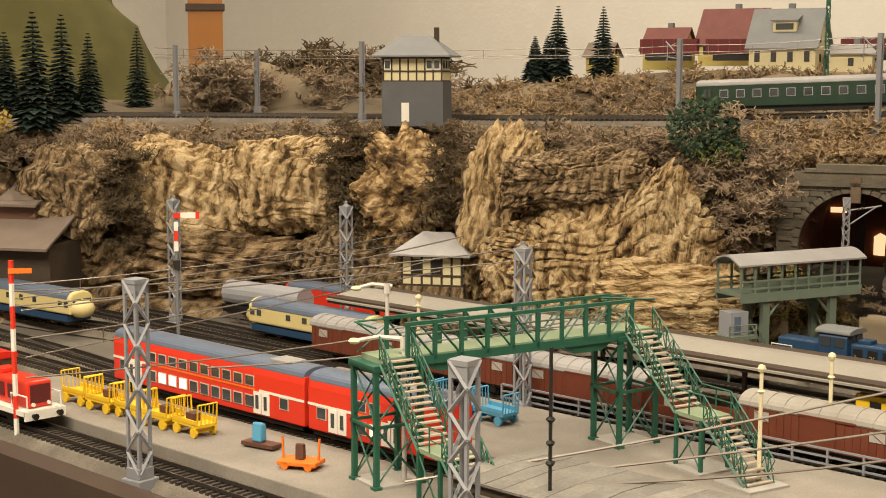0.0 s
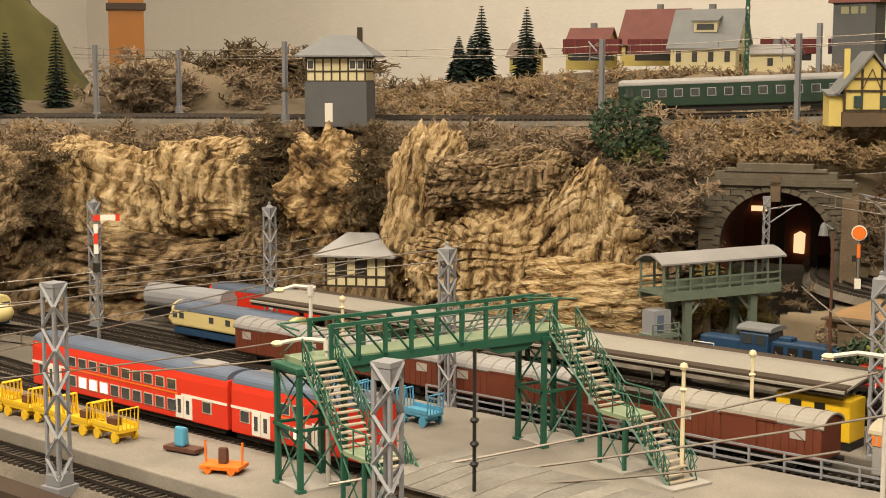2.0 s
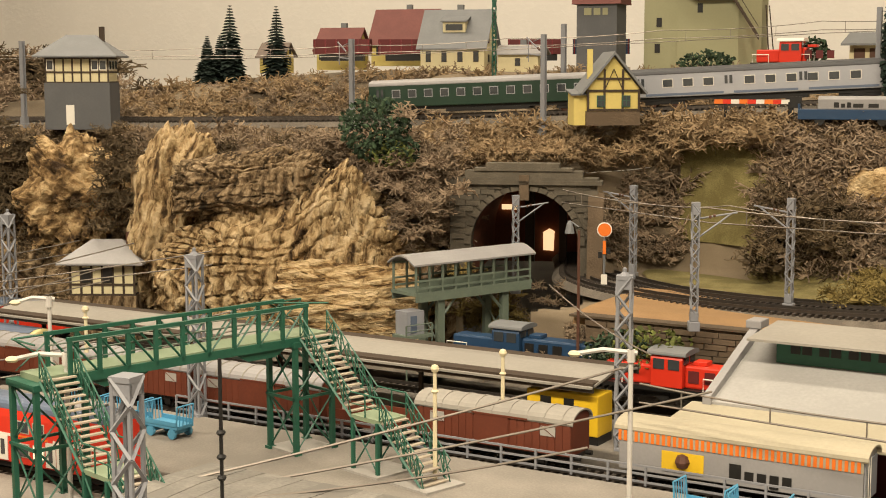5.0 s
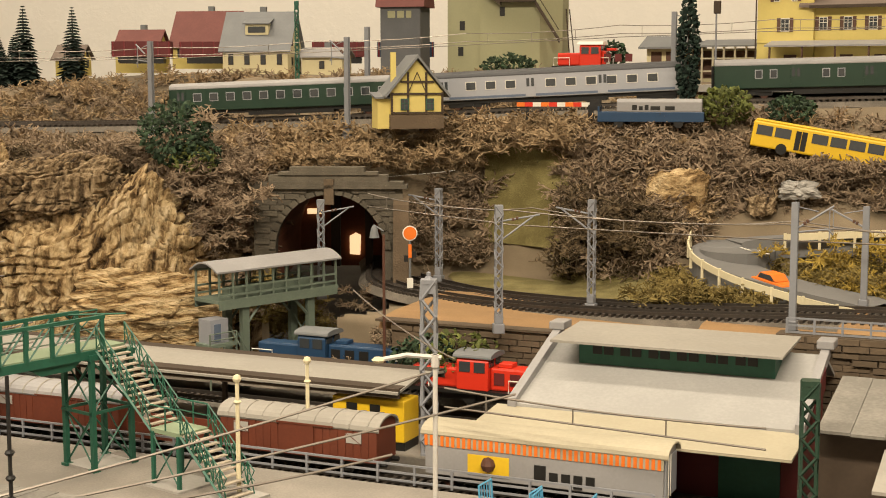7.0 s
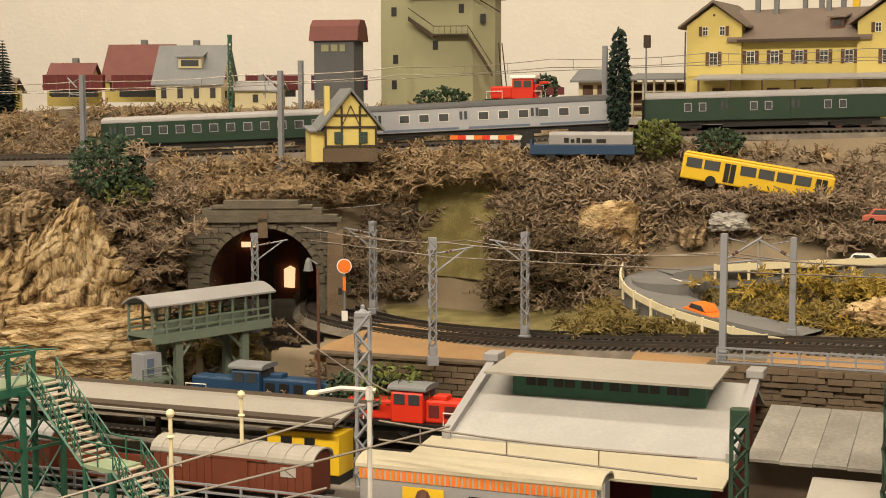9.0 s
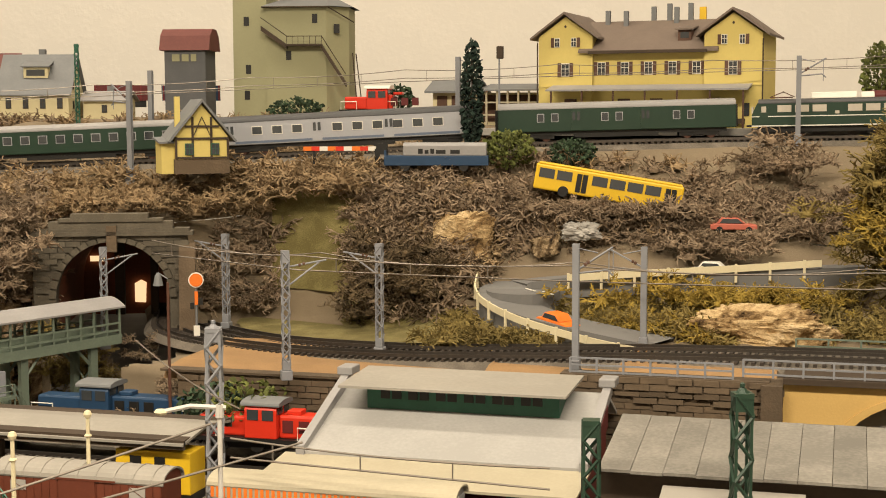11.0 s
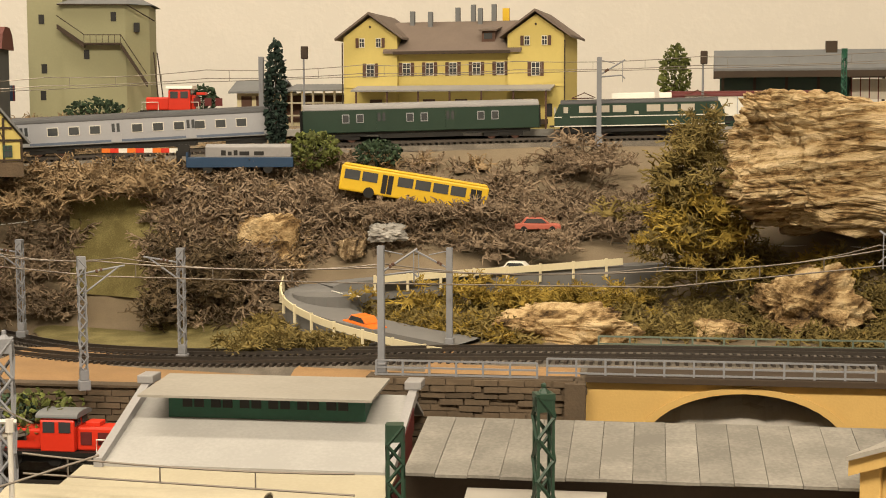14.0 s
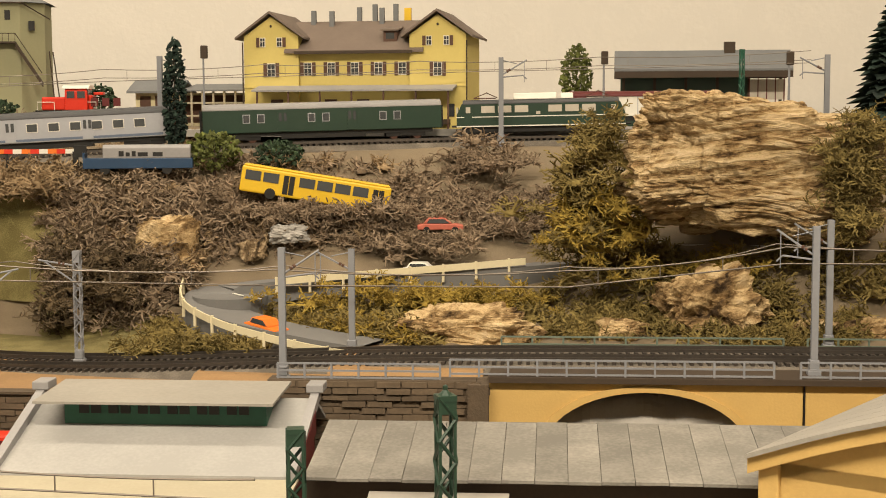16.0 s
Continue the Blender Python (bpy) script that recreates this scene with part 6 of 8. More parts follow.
def house(m, L, D, h, rise, wallm, roofm, label, wins=4, dormer=False):
    t = thing("house", m, label, "house", "village houses")
    part("wall", Mesh().box(-L, L, -D, D, -0.006, h).slab([(-D, h), (D, h), (0, h + rise)], -L, L), wallm, t)
    part("roof", gable_roof(L, D, h, rise), roofm, t)
    for i in range(wins):
        window(t, -L + 2 * L * (i + 0.5) / wins, h * 0.35, 0.0036, h * 0.20, -D, frame="timber")
    for z in (h * 0.35, h * 1.05):
        for y in (-D * 0.35, D * 0.35):
            part("window", Mesh().box(L, L + 0.0006, y - 0.0035, y + 0.0035, z, z + 0.010), "glass", t)
    part("chimney", Mesh().box(-0.004, 0.004, 0.004, 0.012, h + rise * 0.7, h + rise + 0.009), "slate", t)
    if dormer:
        d = part("dormer", Mesh().slab([(-D * 0.72, h + rise * 0.36), (-D * 0.15, h + rise * 0.75), (-D * 0.72, h + rise * 0.66)], -0.016, 0.016), wallm, t)
        part("pane", Mesh().box(-0.012, 0.012, -D * 0.72 - 0.0006, -D * 0.72, h + rise * 0.42, h + rise * 0.6), "glass", d)
        part("dormer_roof", Mesh().slab([(-D * 0.80, h + rise * 0.66), (-D * 0.05, h + rise * 0.84), (-D * 0.05, h + rise * 0.88), (-D * 0.80, h + rise * 0.70)], -0.019, 0.019), roofm, d)
    return t


house(Matrix.Translation((*polar(31.0, 1.99), 0.292)) @ Matrix.Rotation(radians(14), 4, "Z"), 0.045, 0.034, 0.036, 0.046, "housecream", "slate", "cream house with steep grey roof and dormer", 4, True)
house(Matrix.Translation((*polar(28.5, 1.98), 0.290)) @ Matrix.Rotation(radians(14), 4, "Z"), 0.028, 0.026, 0.026, 0.010, "housecream", "roofgrey", "low cream annex with flat grey roof", 1)
house(Matrix.Translation((*polar(33.0, 2.14), 0.306)) @ Matrix.Rotation(radians(14), 4, "Z"), 0.046, 0.034, 0.030, 0.045, "wallyellow", "roofred", "yellow house with red tiled roof")
house(Matrix.Translation((*polar(35.6, 2.14), 0.300)) @ Matrix.Rotation(radians(14), 4, "Z"), 0.030, 0.028, 0.026, 0.028, "wallyellow", "roofred", "smaller house with red tiled roof")
house(Matrix.Translation((*polar(38.2, 2.12), 0.296)) @ Matrix.Rotation(radians(14), 4, "Z"), 0.018, 0.02, 0.02, 0.016, "wallyellow", "roofbrown", "small yellow cottage among fir trees", 2)
x, y = polar(25.4, 1.93)
ml = thing("grain_silo", pose(x, y, 0.285, 0, 0, 10), "grey rendered silo tower with dark red mansard roof", "silo")
part("wall", Mesh().box(-0.027, 0.027, -0.025, 0.025, -0.006, 0.098), "greywall", ml)
part("mansard", Mesh().slab([(-0.029, 0.094), (0.029, 0.094), (0.022, 0.113), (0.010, 0.122), (-0.010, 0.122), (-0.022, 0.113)], -0.033, 0.033), "roofred", ml)
part("lettering_bar", Mesh().box(-0.017, -0.007, -0.0256, -0.025, 0.080, 0.089).box(-0.004, 0.005, -0.0256, -0.025, 0.080, 0.089).box(0.008, 0.015, -0.0256, -0.025, 0.080, 0.089), "towergreen", ml)
x, y = polar(21.25, 1.97)
ct = thing("coaling_tower", pose(x, y, 0.288, 0, 0, 12), "tall grey-green coaling tower with outside stairs and gallery", "tower")
part("tall_wall", Mesh().box(-0.080, -0.035, -0.035, 0.05, -0.006, 0.20), "towergreen", ct)
part("main_wall", Mesh().add([(x, y, z) for z in (-0.006, 0.150) for x, y in ((-0.035, -0.040), (0.045, -0.040), (0.072, -0.015), (0.072, 0.05), (-0.035, 0.05))], [(0, 1, 6, 5), (1, 2, 7, 6), (2, 3, 8, 7), (3, 4, 9, 8), (4, 0, 5, 9), (5, 6, 7, 8, 9)]), "towergreen", ct)
part("roof", Mesh().add([(-0.040, -0.046, 0.150), (0.048, -0.046, 0.150), (0.079, -0.017, 0.150), (0.079, 0.05, 0.150), (-0.040, 0.05, 0.150), (0.0, 0.01, 0.170), (0.04, 0.01, 0.170)], [(0, 1, 6, 5), (1, 2, 6), (2, 3, 6), (3, 4, 5, 6), (4, 0, 5)]), "slate", ct)
part("eave_board", Mesh().bar((-0.040, -0.0465, 0.149), (0.048, -0.0465, 0.149), 0.0012).bar((0.048, -0.0465, 0.149), (0.079, -0.017, 0.130), 0.0012), "timber", ct)
for x0, z0 in ((-0.062, 0.125), (-0.060, 0.062), (-0.005, 0.080), (-0.062, 0.028), (0.058, 0.115), (0.03, 0.128)):
    part("window", Mesh().box(x0 - 0.0035, x0 + 0.0035, (-0.0356 if x0 < -0.035 else -0.0406) + (0.012 if x0 > 0.045 else 0), -0.034, z0, z0 + 0.012), "black", ct)
gl2 = part("gallery", Mesh().box(-0.006, 0.040, -0.052, -0.040, 0.098, 0.1005), "timber", ct)
for i in range(7):
    part("baluster", Mesh().bar((-0.006 + i * 0.0077, -0.0515, 0.1), (-0.006 + i * 0.0077, -0.0515, 0.1105), 0.0006), "timber", gl2)
part("gallery_rail", Mesh().bar((-0.006, -0.0515, 0.1105), (0.040, -0.0515, 0.1105), 0.0007), "timber", gl2)
for xa, za, xb, zb in ((-0.040, 0.124, -0.006, 0.1), (0.040, 0.1, 0.072, 0.050)):
    part("stair_flight", Mesh().slab([(xa, za), (xb, zb), (xb, zb - 0.006), (xa, za - 0.006)], -0.051, -0.042, "y").bar((xa, -0.051, za + 0.011), (xb, -0.051, zb + 0.011), 0.0008), "timber", ct)
part("strut", Mesh().bar((0.083, -0.01, 0.0), (0.076, -0.01, 0.09), 0.0016).bar((0.088, 0.01, 0.0), (0.078, 0.01, 0.09), 0.0014), "timber", ct)

x, y = polar(13.6, 1.90)
pv = thing("pavilion", pose(x, y, 0.276, 0, 0, -3), "low pavilion with grey roofs and open timber veranda", "pavilion")
part("wall", Mesh().box(-0.075, -0.03, -0.02, 0.03, -0.006, 0.050).box(-0.03, 0.085, 0.01, 0.03, -0.006, 0.048), "housecream", pv)
part("roof", Mesh().slab([(-0.034, 0.0475), (0.0, 0.062), (0.036, 0.0475), (0.036, 0.050), (0.0, 0.0645), (-0.034, 0.050)], -0.082, -0.012), "slate", pv)
part("veranda_roof", Mesh().slab([(-0.030, 0.0495), (0.036, 0.058), (0.036, 0.060), (-0.030, 0.0515)], -0.012, 0.09), "slate", pv)
for i in range(9):
    x0 = -0.028 + i * 0.0142
    part("post", Mesh().box(x0 - 0.0012, x0 + 0.0012, -0.027, -0.0246, -0.004, 0.050), "shedcream", pv)
part("veranda_rail", Mesh().box(-0.028, 0.086, -0.0268, -0.0256, 0.018, 0.020).box(-0.028, 0.086, -0.0268, -0.0256, 0.034, 0.036), "shedcream", pv)
for x0 in (-0.062, -0.042):
    part("window", Mesh().box(x0 - 0.007, x0 + 0.007, -0.0206, -0.02, 0.026, 0.044), "shutter", pv)
part("back_glazing", Mesh().box(-0.028, 0.086, 0.0094, 0.01, 0.01, 0.045), "shutter", pv)
for ph, r, lab, col, L in ((12.15, 1.83, "yellow bus parked beside the pavilion", "yellow", 0.055), (10.9, 1.80, "light blue van parked at the platform end", "skyblue", 0.026)):
    x, y = polar(ph, r)
    t = thing("parked_van", pose(x, y, 0.277, 0, 0, -4), lab, "van")
    part("body", Mesh().box(-L / 2, L / 2, -0.011, 0.011, 0.004, 0.030), col, t, bevel=0.002)
    for i in range(max(2, int(L / 0.012))):
        x0 = -L / 2 + L * (i + 0.5) / max(2, int(L / 0.012))
        part("window", Mesh().box(x0 - 0.004, x0 + 0.004, -0.0115, -0.011, 0.017, 0.026), "glass", t)
    for s in (-1, 1):
        part("wheel", Mesh().tube([(s * L * 0.3, -0.0105, 0.004), (s * L * 0.3, 0.0105, 0.004)], 0.004, 10), "black", t)
x, y = polar(-5.9, 1.93)
gs = thing("platform_canopy", pose(x, y, 0.283, 0, 0, -2), "grey roofed open platform canopy on dark posts", "canopy")
part("roof", Mesh().slab([(-0.034, 0.066), (0.0, 0.090), (0.034, 0.066), (0.034, 0.069), (0.0, 0.0935), (-0.034, 0.069)], -0.112, 0.112), "slate", gs, "wide grey roof")
part("fascia", Mesh().box(-0.112, 0.112, -0.034, -0.031, 0.058, 0.0665).box(-0.112, 0.112, 0.031, 0.034, 0.058, 0.0665), "timber", gs)
part("chimney", Mesh().box(0.028, 0.042, -0.006, 0.006, 0.085, 0.104), "timber", gs)
for i in range(6):
    part("post", Mesh().box(-0.1 + i * 0.04 - 0.0018, -0.1 + i * 0.04 + 0.0018, -0.0018, 0.0018, -0.006, 0.07), "timber", gs)
part("rear_wall", Mesh().box(-0.104, 0.060, 0.004, 0.012, -0.006, 0.068), "dgreen", gs, "dark green boarded wall")
part("porch_glazing", Mesh().box(0.060, 0.106, -0.002, 0.0, 0.030, 0.056), "litglass", gs)
for i in range(5):
    part("glazing_bar", Mesh().box(0.060 + i * 0.011, 0.0612 + i * 0.011, -0.0032, -0.002, 0.0, 0.066), "maroon", gs)
x, y = polar(-3.65, 1.80)
wv = thing("sliding_wall_wagon", pose(x, y, 0.283, 0, 0, -4), "white and brown sliding wall wagon on the upper siding", "wagon")
part("body", Mesh().slab(section(0.015, 0.010, 0.034, 0.004), -0.085, 0.085), "white", wv)
part("end_panel", Mesh().box(-0.086, -0.066, -0.0158, 0.0158, 0.010, 0.034), "maroon", wv)
part("roof", Mesh().slab(roof_cap(0.016, 0.0345, 0.0055), -0.088, 0.088), "maroon", wv)
part("underframe", Mesh().box(-0.08, 0.08, -0.012, 0.012, 0.004, 0.010), "black", wv)
for i in range(6):
    part("panel_joint", Mesh().box(-0.055 + i * 0.025, -0.054 + i * 0.025, -0.0154, -0.015, 0.011, 0.034), "silver", wv)
for i in range(5):
    ph = 35.6 - i * 2.55
    x, y = polar(ph, 2.045 + 0.006 * i)
    t = thing("open_wagon", pose(x, y, 0.307, 0, 0, 27), "dark red open wagon on the rear siding", "wagon", "rear siding wagons")
    part("body", Mesh().box(-0.040, 0.040, -0.014, 0.014, 0.009, 0.030), "blue" if i == 4 else "maroon", t)
    for k in range(6):
        part("rib", Mesh().box(-0.039 + k * 0.0152, -0.037 + k * 0.0152, -0.0148, -0.014, 0.009, 0.030), "darkred", t)
    part("wheelset", Mesh().box(-0.03, 0.03, -0.012, 0.012, 0.0, 0.009), "black", t)


# ---- bus, lorry, barriers, cars ----
def road_vehicle_wheels(t, L, w, r):
    for s in (-0.30, 0.32):
        for k in (-1, 1):
            part("wheel", Mesh().tube([(L * s, k * (w - 0.002), r), (L * s, k * (w + 0.0006), r)], r, 12), "black", t)


bm_ = Matrix.Translation((-0.236, 1.508, 0.204)) @ Matrix.Rotation(radians(9.5), 4, "Z") @ Matrix.Rotation(radians(9.5), 4, "Y")
bus = thing("city_bus", bm_, "yellow city bus tilting down the overgrown bank", "bus")
part("body", Mesh().box(-0.076, 0.076, -0.0135, 0.0135, 0.004, 0.030), "yellow", bus, bevel=0.0018)
part("roof", Mesh().box(-0.074, 0.074, -0.0125, 0.0125, 0.030, 0.0318), "yellow", bus, bevel=0.0008)
for i in range(8):
    if i in (2, 7):
        for s in (-1, 1):
            part("door", Mesh().box(-0.064 + i * 0.0182 + s * 0.003 - 0.0026, -0.064 + i * 0.0182 + s * 0.003 + 0.0026, -0.0142, -0.0135, 0.007, 0.026), "black", bus)
    else:
        part("window", Mesh().box(-0.064 + i * 0.0182 - 0.0078, -0.064 + i * 0.0182 + 0.0078, -0.0140, -0.0135, 0.0165, 0.0262), "glass", bus)
part("rear_window", Mesh().box(-0.0766, -0.076, -0.0105, 0.0105, 0.018, 0.027), "glass", bus)
part("front_window", Mesh().box(0.076, 0.0766, -0.0115, 0.0115, 0.013, 0.027), "glass", bus)
road_vehicle_wheels(bus, 0.15, 0.0135, 0.0055)
x, y = polar(15.85, 1.535)
lor = thing("covered_lorry", pose(x, y, 0.236, 0, 0, 12), "blue flatbed lorry with a grey canvas cover", "lorry")
part("bed", Mesh().box(-0.052, 0.058, -0.013, 0.013, 0.006, 0.0165), "blue", lor, bevel=0.0006)
part("cover", Mesh().slab([(-0.0125, 0.0165), (0.0125, 0.0165), (0.0125, 0.0270), (0.009, 0.0300), (-0.009, 0.0300), (-0.0125, 0.0270)], -0.032, 0.056), "roofgrey", lor, "grey canvas cover", bevel=0.0008)
part("lettering_bar", Mesh().box(-0.016, -0.011, -0.0129, -0.0125, 0.0185, 0.0238).box(-0.009, -0.005, -0.0129, -0.0125, 0.0185, 0.0225).box(-0.003, 0.001, -0.0129, -0.0125, 0.0185, 0.0238).box(0.003, 0.013, -0.0129, -0.0125, 0.0185, 0.0225).box(0.018, 0.028, -0.0129, -0.0125, 0.0185, 0.0225), "black", lor, "dark block lettering bars")
part("tailgate", Mesh().box(-0.052, -0.05, -0.013, 0.013, 0.0165, 0.022), "blue", lor)
road_vehicle_wheels(lor, 0.10, 0.012, 0.005)


def barrier(m, L, label):
    t = thing("crossing_barrier", m, label, "barrier", "level crossing barriers")
    for i in range(9):
        part("band", Mesh().box(L * i / 9, L * (i + 1) / 9, -0.0014, 0.0014, 0.010, 0.0145), "white" if i % 3 == 2 else "redbright" if i % 3 else "orange", t)
    part("counterweight", Mesh().box(L, L + 0.012, -0.003, 0.003, 0.006, 0.018), "black", t)
    part("support", Mesh().box(L * 0.98, L + 0.004, -0.002, 0.002, -0.004, 0.012).box(0.01, 0.013, -0.001, 0.001, -0.004, 0.010), "black", t)
    return t


x, y = polar(21.0, 1.55)
barrier(pose(x, y, 0.2475, 0, 0, 12), 0.078, "red and white striped crossing barrier with dark counterweight")
x, y = polar(20.5, 1.74)
barrier(pose(x, y, 0.255, 0, 0, 12), 0.07, "red and white striped crossing barrier behind the track")


def car(m, colour, label, L=0.046):
    t = thing("parked_car", m, label, "car", "model cars")
    w = 0.0095
    part("body", Mesh().slab([(-L / 2, 0.003), (L / 2, 0.003), (L / 2, 0.0075), (L * 0.30, 0.0088), (-L * 0.34, 0.0092), (-L / 2, 0.0080)], -w, w, "y"), colour, t, bevel=0.001)
    part("cabin", Mesh().slab([(-L * 0.36, 0.009), (L * 0.26, 0.009), (L * 0.10, 0.0145), (-L * 0.26, 0.0145)], -w * 0.88, w * 0.88, "y"), colour, t, bevel=0.0008)
    part("window", Mesh().slab([(-L * 0.30, 0.0095), (L * 0.20, 0.0095), (L * 0.085, 0.0138), (-L * 0.235, 0.0138)], -w * 0.88 - 0.0004, -w * 0.88, "y"), "glass", t)
    road_vehicle_wheels(t, L, w, 0.0032)
    return t


x, y = polar(4.8, 1.415)
car(pose(x, y, 0.1385, 0, 0, -4), "white", "white estate car on the upper road behind the crash rail", L=0.042)
x, y = polar(10.9, 1.315)
car(pose(x, y, 0.1000, 0, 6, -35), "orange", "orange car driving down the mountain road", L=0.040)
x, y = polar(4.1, 1.465)
car(pose(x, y, 0.178, 0, 0, 6), "fadedred", "faded red car half hidden in the bushes")


# ---- mountain road ----
def ribbon(pts, half, drop, name, material, label, inset=0.0):
    line = lerp_path(pts, 0.012)
    vs, fs = [], []
    for p, a in line:
        n = Vector((-math.sin(a), math.cos(a), 0))
        vs += [p + n * half - Vector((0, 0, drop)), p + n * half, p - n * half, p - n * half - Vector((0, 0, drop))]
    for i in range(len(line) - 1):
        for j in range(3):
            fs.append((4 * i + j, 4 * i + 1 + j, 4 * i + 5 + j, 4 * i + 4 + j))
    return solid(name, Mesh().add(vs, fs), material, label, "road")


ROAD = [(*polar(ph, r), z) for ph, r, z in ((-4, 1.46, 0.156), (1, 1.435, 0.149), (6, 1.425, 0.143), (10, 1.435, 0.137), (12.7, 1.430, 0.129), (13.0, 1.385, 0.119), (11.3, 1.335, 0.109), (8.7, 1.297, 0.101), (6.3, 1.268, 0.0955))]
ROAD_LINE = [p for p, a in lerp_path(ROAD, 0.03)]
ribbon(ROAD, 0.024, 0.02, "road", "road", "grey asphalt hairpin road with worn centre marks")
x, y = polar(12.3, 1.405)
solid("road", Mesh().tube([(x, y, 0.100), (x, y, 0.1245)], 0.036, 20), "road", "asphalt hairpin bend", "road")


def crash_rail(pts, label):
    t = thing("crash_rail", Matrix(), label, "crash rail", "mountain road rails")
    line = lerp_path(pts, 0.008)
    vs, fs = [], []
    for p, a in line:
        n = Vector((-math.sin(a), math.cos(a), 0)) * 0.0008
        vs += [p + n + Vector((0, 0, 0.002)), p + n + Vector((0, 0, 0.0085)), p - n + Vector((0, 0, 0.0085)), p - n + Vector((0, 0, 0.002))]
    for i in range(len(line) - 1):
        for j in range(4):
            k = (j + 1) % 4
            fs.append((4 * i + j, 4 * i + k, 4 * i + 4 + k, 4 * i + 4 + j))
    part("rail_band", Mesh().add(vs, fs), "railing", t, "pale yellow rail band")
    for p, a in line[::4]:
        part("post", Mesh().box(-0.0012, 0.0012, -0.0012, 0.0012, -0.008, 0.0095, Matrix.Translation(p)), "railing", t)
    return t


crash_rail([(*polar(ph, r), z) for ph, r, z in ((14.1, 1.44, 0.130), (14.2, 1.40, 0.121), (13.87, 1.36, 0.1135), (12.66, 1.31, 0.1055), (11.12, 1.28, 0.0985), (9.35, 1.255, 0.092), (7.5, 1.235, 0.0875))], "pale yellow crash rail round the outside of the bend")
crash_rail([(*polar(ph, r), z) for ph, r, z in ((10.5, 1.400, 0.132), (7.3, 1.396, 0.138), (4.06, 1.400, 0.143), (0.7, 1.41, 0.149))], "pale yellow crash rail along the upper road")
for ph, r, z in ((12.0, 1.40, 0.1252), (11.3, 1.375, 0.1252)):
    x, y = polar(ph, r)
    solid("road_marking", Mesh().box(-0.001, 0.001, -0.012, 0.012, 0, 0.0006, pose(x, y, z, 0, 0, 35)), "white", "worn white centre mark on the bend", "marking")


# ---- rocks ----
def rock(c, size, name, label, material="rock", seed=0.0, tilt=(0, 0, 0), freq=7.0, amp=0.35, layers=0.10, vertical=False, nu=64, nv=44, peak=None, square=0.72):
    """A layered, cracked boulder."""
    rot = Euler([radians(a) for a in tilt]).to_matrix()
    vs, fs = [], []
    off = Vector((seed, seed * 1.7, seed * 0.6))
    for i in range(nv + 1):
        t = math.pi * i / nv
        for j in range(nu):
            p = 2 * math.pi * j / nu
            d = Vector((math.sin(t) * math.cos(p), math.sin(t) * math.sin(p), math.cos(t)))
            d = Vector([math.copysign(abs(q) ** square, q) for q in d])
            n = noise.fractal(d * 1.3 + off, 1.0, 2.0, 5)
            vor = noise.voronoi(d * 2.2 + off)[0]
            s = 1 + 0.75 * amp * n + 0.20 * (vor[1] - vor[0] - 0.25)
            w = d.x if vertical else d.z
            g = (w * freq * 0.62 + 1.5 * noise.noise(d * 1.5 + off)) % 1.0 - 0.5
            k = ((d.z if vertical else d.x) * freq * 0.45 + 1.5 * noise.noise(d * 1.9 - off)) % 1.0 - 0.5
            s -= 0.38 * layers * math.exp(-(g / 0.10) ** 2) + 0.42 * layers * math.exp(-(k / 0.08) ** 2)
            s += 0.03 * noise.noise(d * 11 + off) + 0.02 * noise.noise(Vector((d.x * 44, d.y * 14, d.z * 12) if vertical else (d.x * 12, d.y * 14, d.z * 44)) + off)
            top = 1.0
            if peak is not None and d.z > 0:
                top = max(0.15, 1.15 - abs(d.x - peak) * (0.47 if d.x < peak else 2.0)) / max(0.4, (1 - min(0.98, abs(d.x)) ** (2 / square)) ** (square / 2))
            q = rot @ Vector((d.x * size[0] * s, d.y * size[1] * s, d.z * size[2] * s * top))
            vs.append((c[0] + q.x, c[1] + q.y, c[2] + q.z))
    for i in range(nv):
        for j in range(nu):
            k = (j + 1) % nu
            fs.append((i * nu + j, (i + 1) * nu + j, (i + 1) * nu + k, i * nu + k))
    ob = Mesh()
    ob.v, ob.f = vs, fs
    o = new(name, ob.data(name, material, False))
    return tagged(o, label, "rock")


def at(ph, r, z):
    return (*polar(ph, r), z)


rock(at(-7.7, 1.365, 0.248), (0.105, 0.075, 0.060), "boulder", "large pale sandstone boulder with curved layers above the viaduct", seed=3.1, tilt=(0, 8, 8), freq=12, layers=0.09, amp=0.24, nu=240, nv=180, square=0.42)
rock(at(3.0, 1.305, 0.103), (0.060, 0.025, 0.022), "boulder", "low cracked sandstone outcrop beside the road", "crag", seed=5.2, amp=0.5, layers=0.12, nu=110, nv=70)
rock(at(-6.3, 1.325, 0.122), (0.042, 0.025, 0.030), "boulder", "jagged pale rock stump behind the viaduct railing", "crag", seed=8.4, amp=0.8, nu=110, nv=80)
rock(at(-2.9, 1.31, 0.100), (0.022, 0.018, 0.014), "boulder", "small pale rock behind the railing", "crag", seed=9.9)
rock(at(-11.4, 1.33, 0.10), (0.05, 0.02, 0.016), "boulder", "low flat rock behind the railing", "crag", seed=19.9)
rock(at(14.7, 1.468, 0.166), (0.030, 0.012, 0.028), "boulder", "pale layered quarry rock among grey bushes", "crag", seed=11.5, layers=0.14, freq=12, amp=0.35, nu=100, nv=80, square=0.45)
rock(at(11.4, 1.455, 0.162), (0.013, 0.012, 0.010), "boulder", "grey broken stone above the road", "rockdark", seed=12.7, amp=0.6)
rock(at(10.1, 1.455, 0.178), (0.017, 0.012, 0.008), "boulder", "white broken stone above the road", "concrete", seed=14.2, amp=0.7)
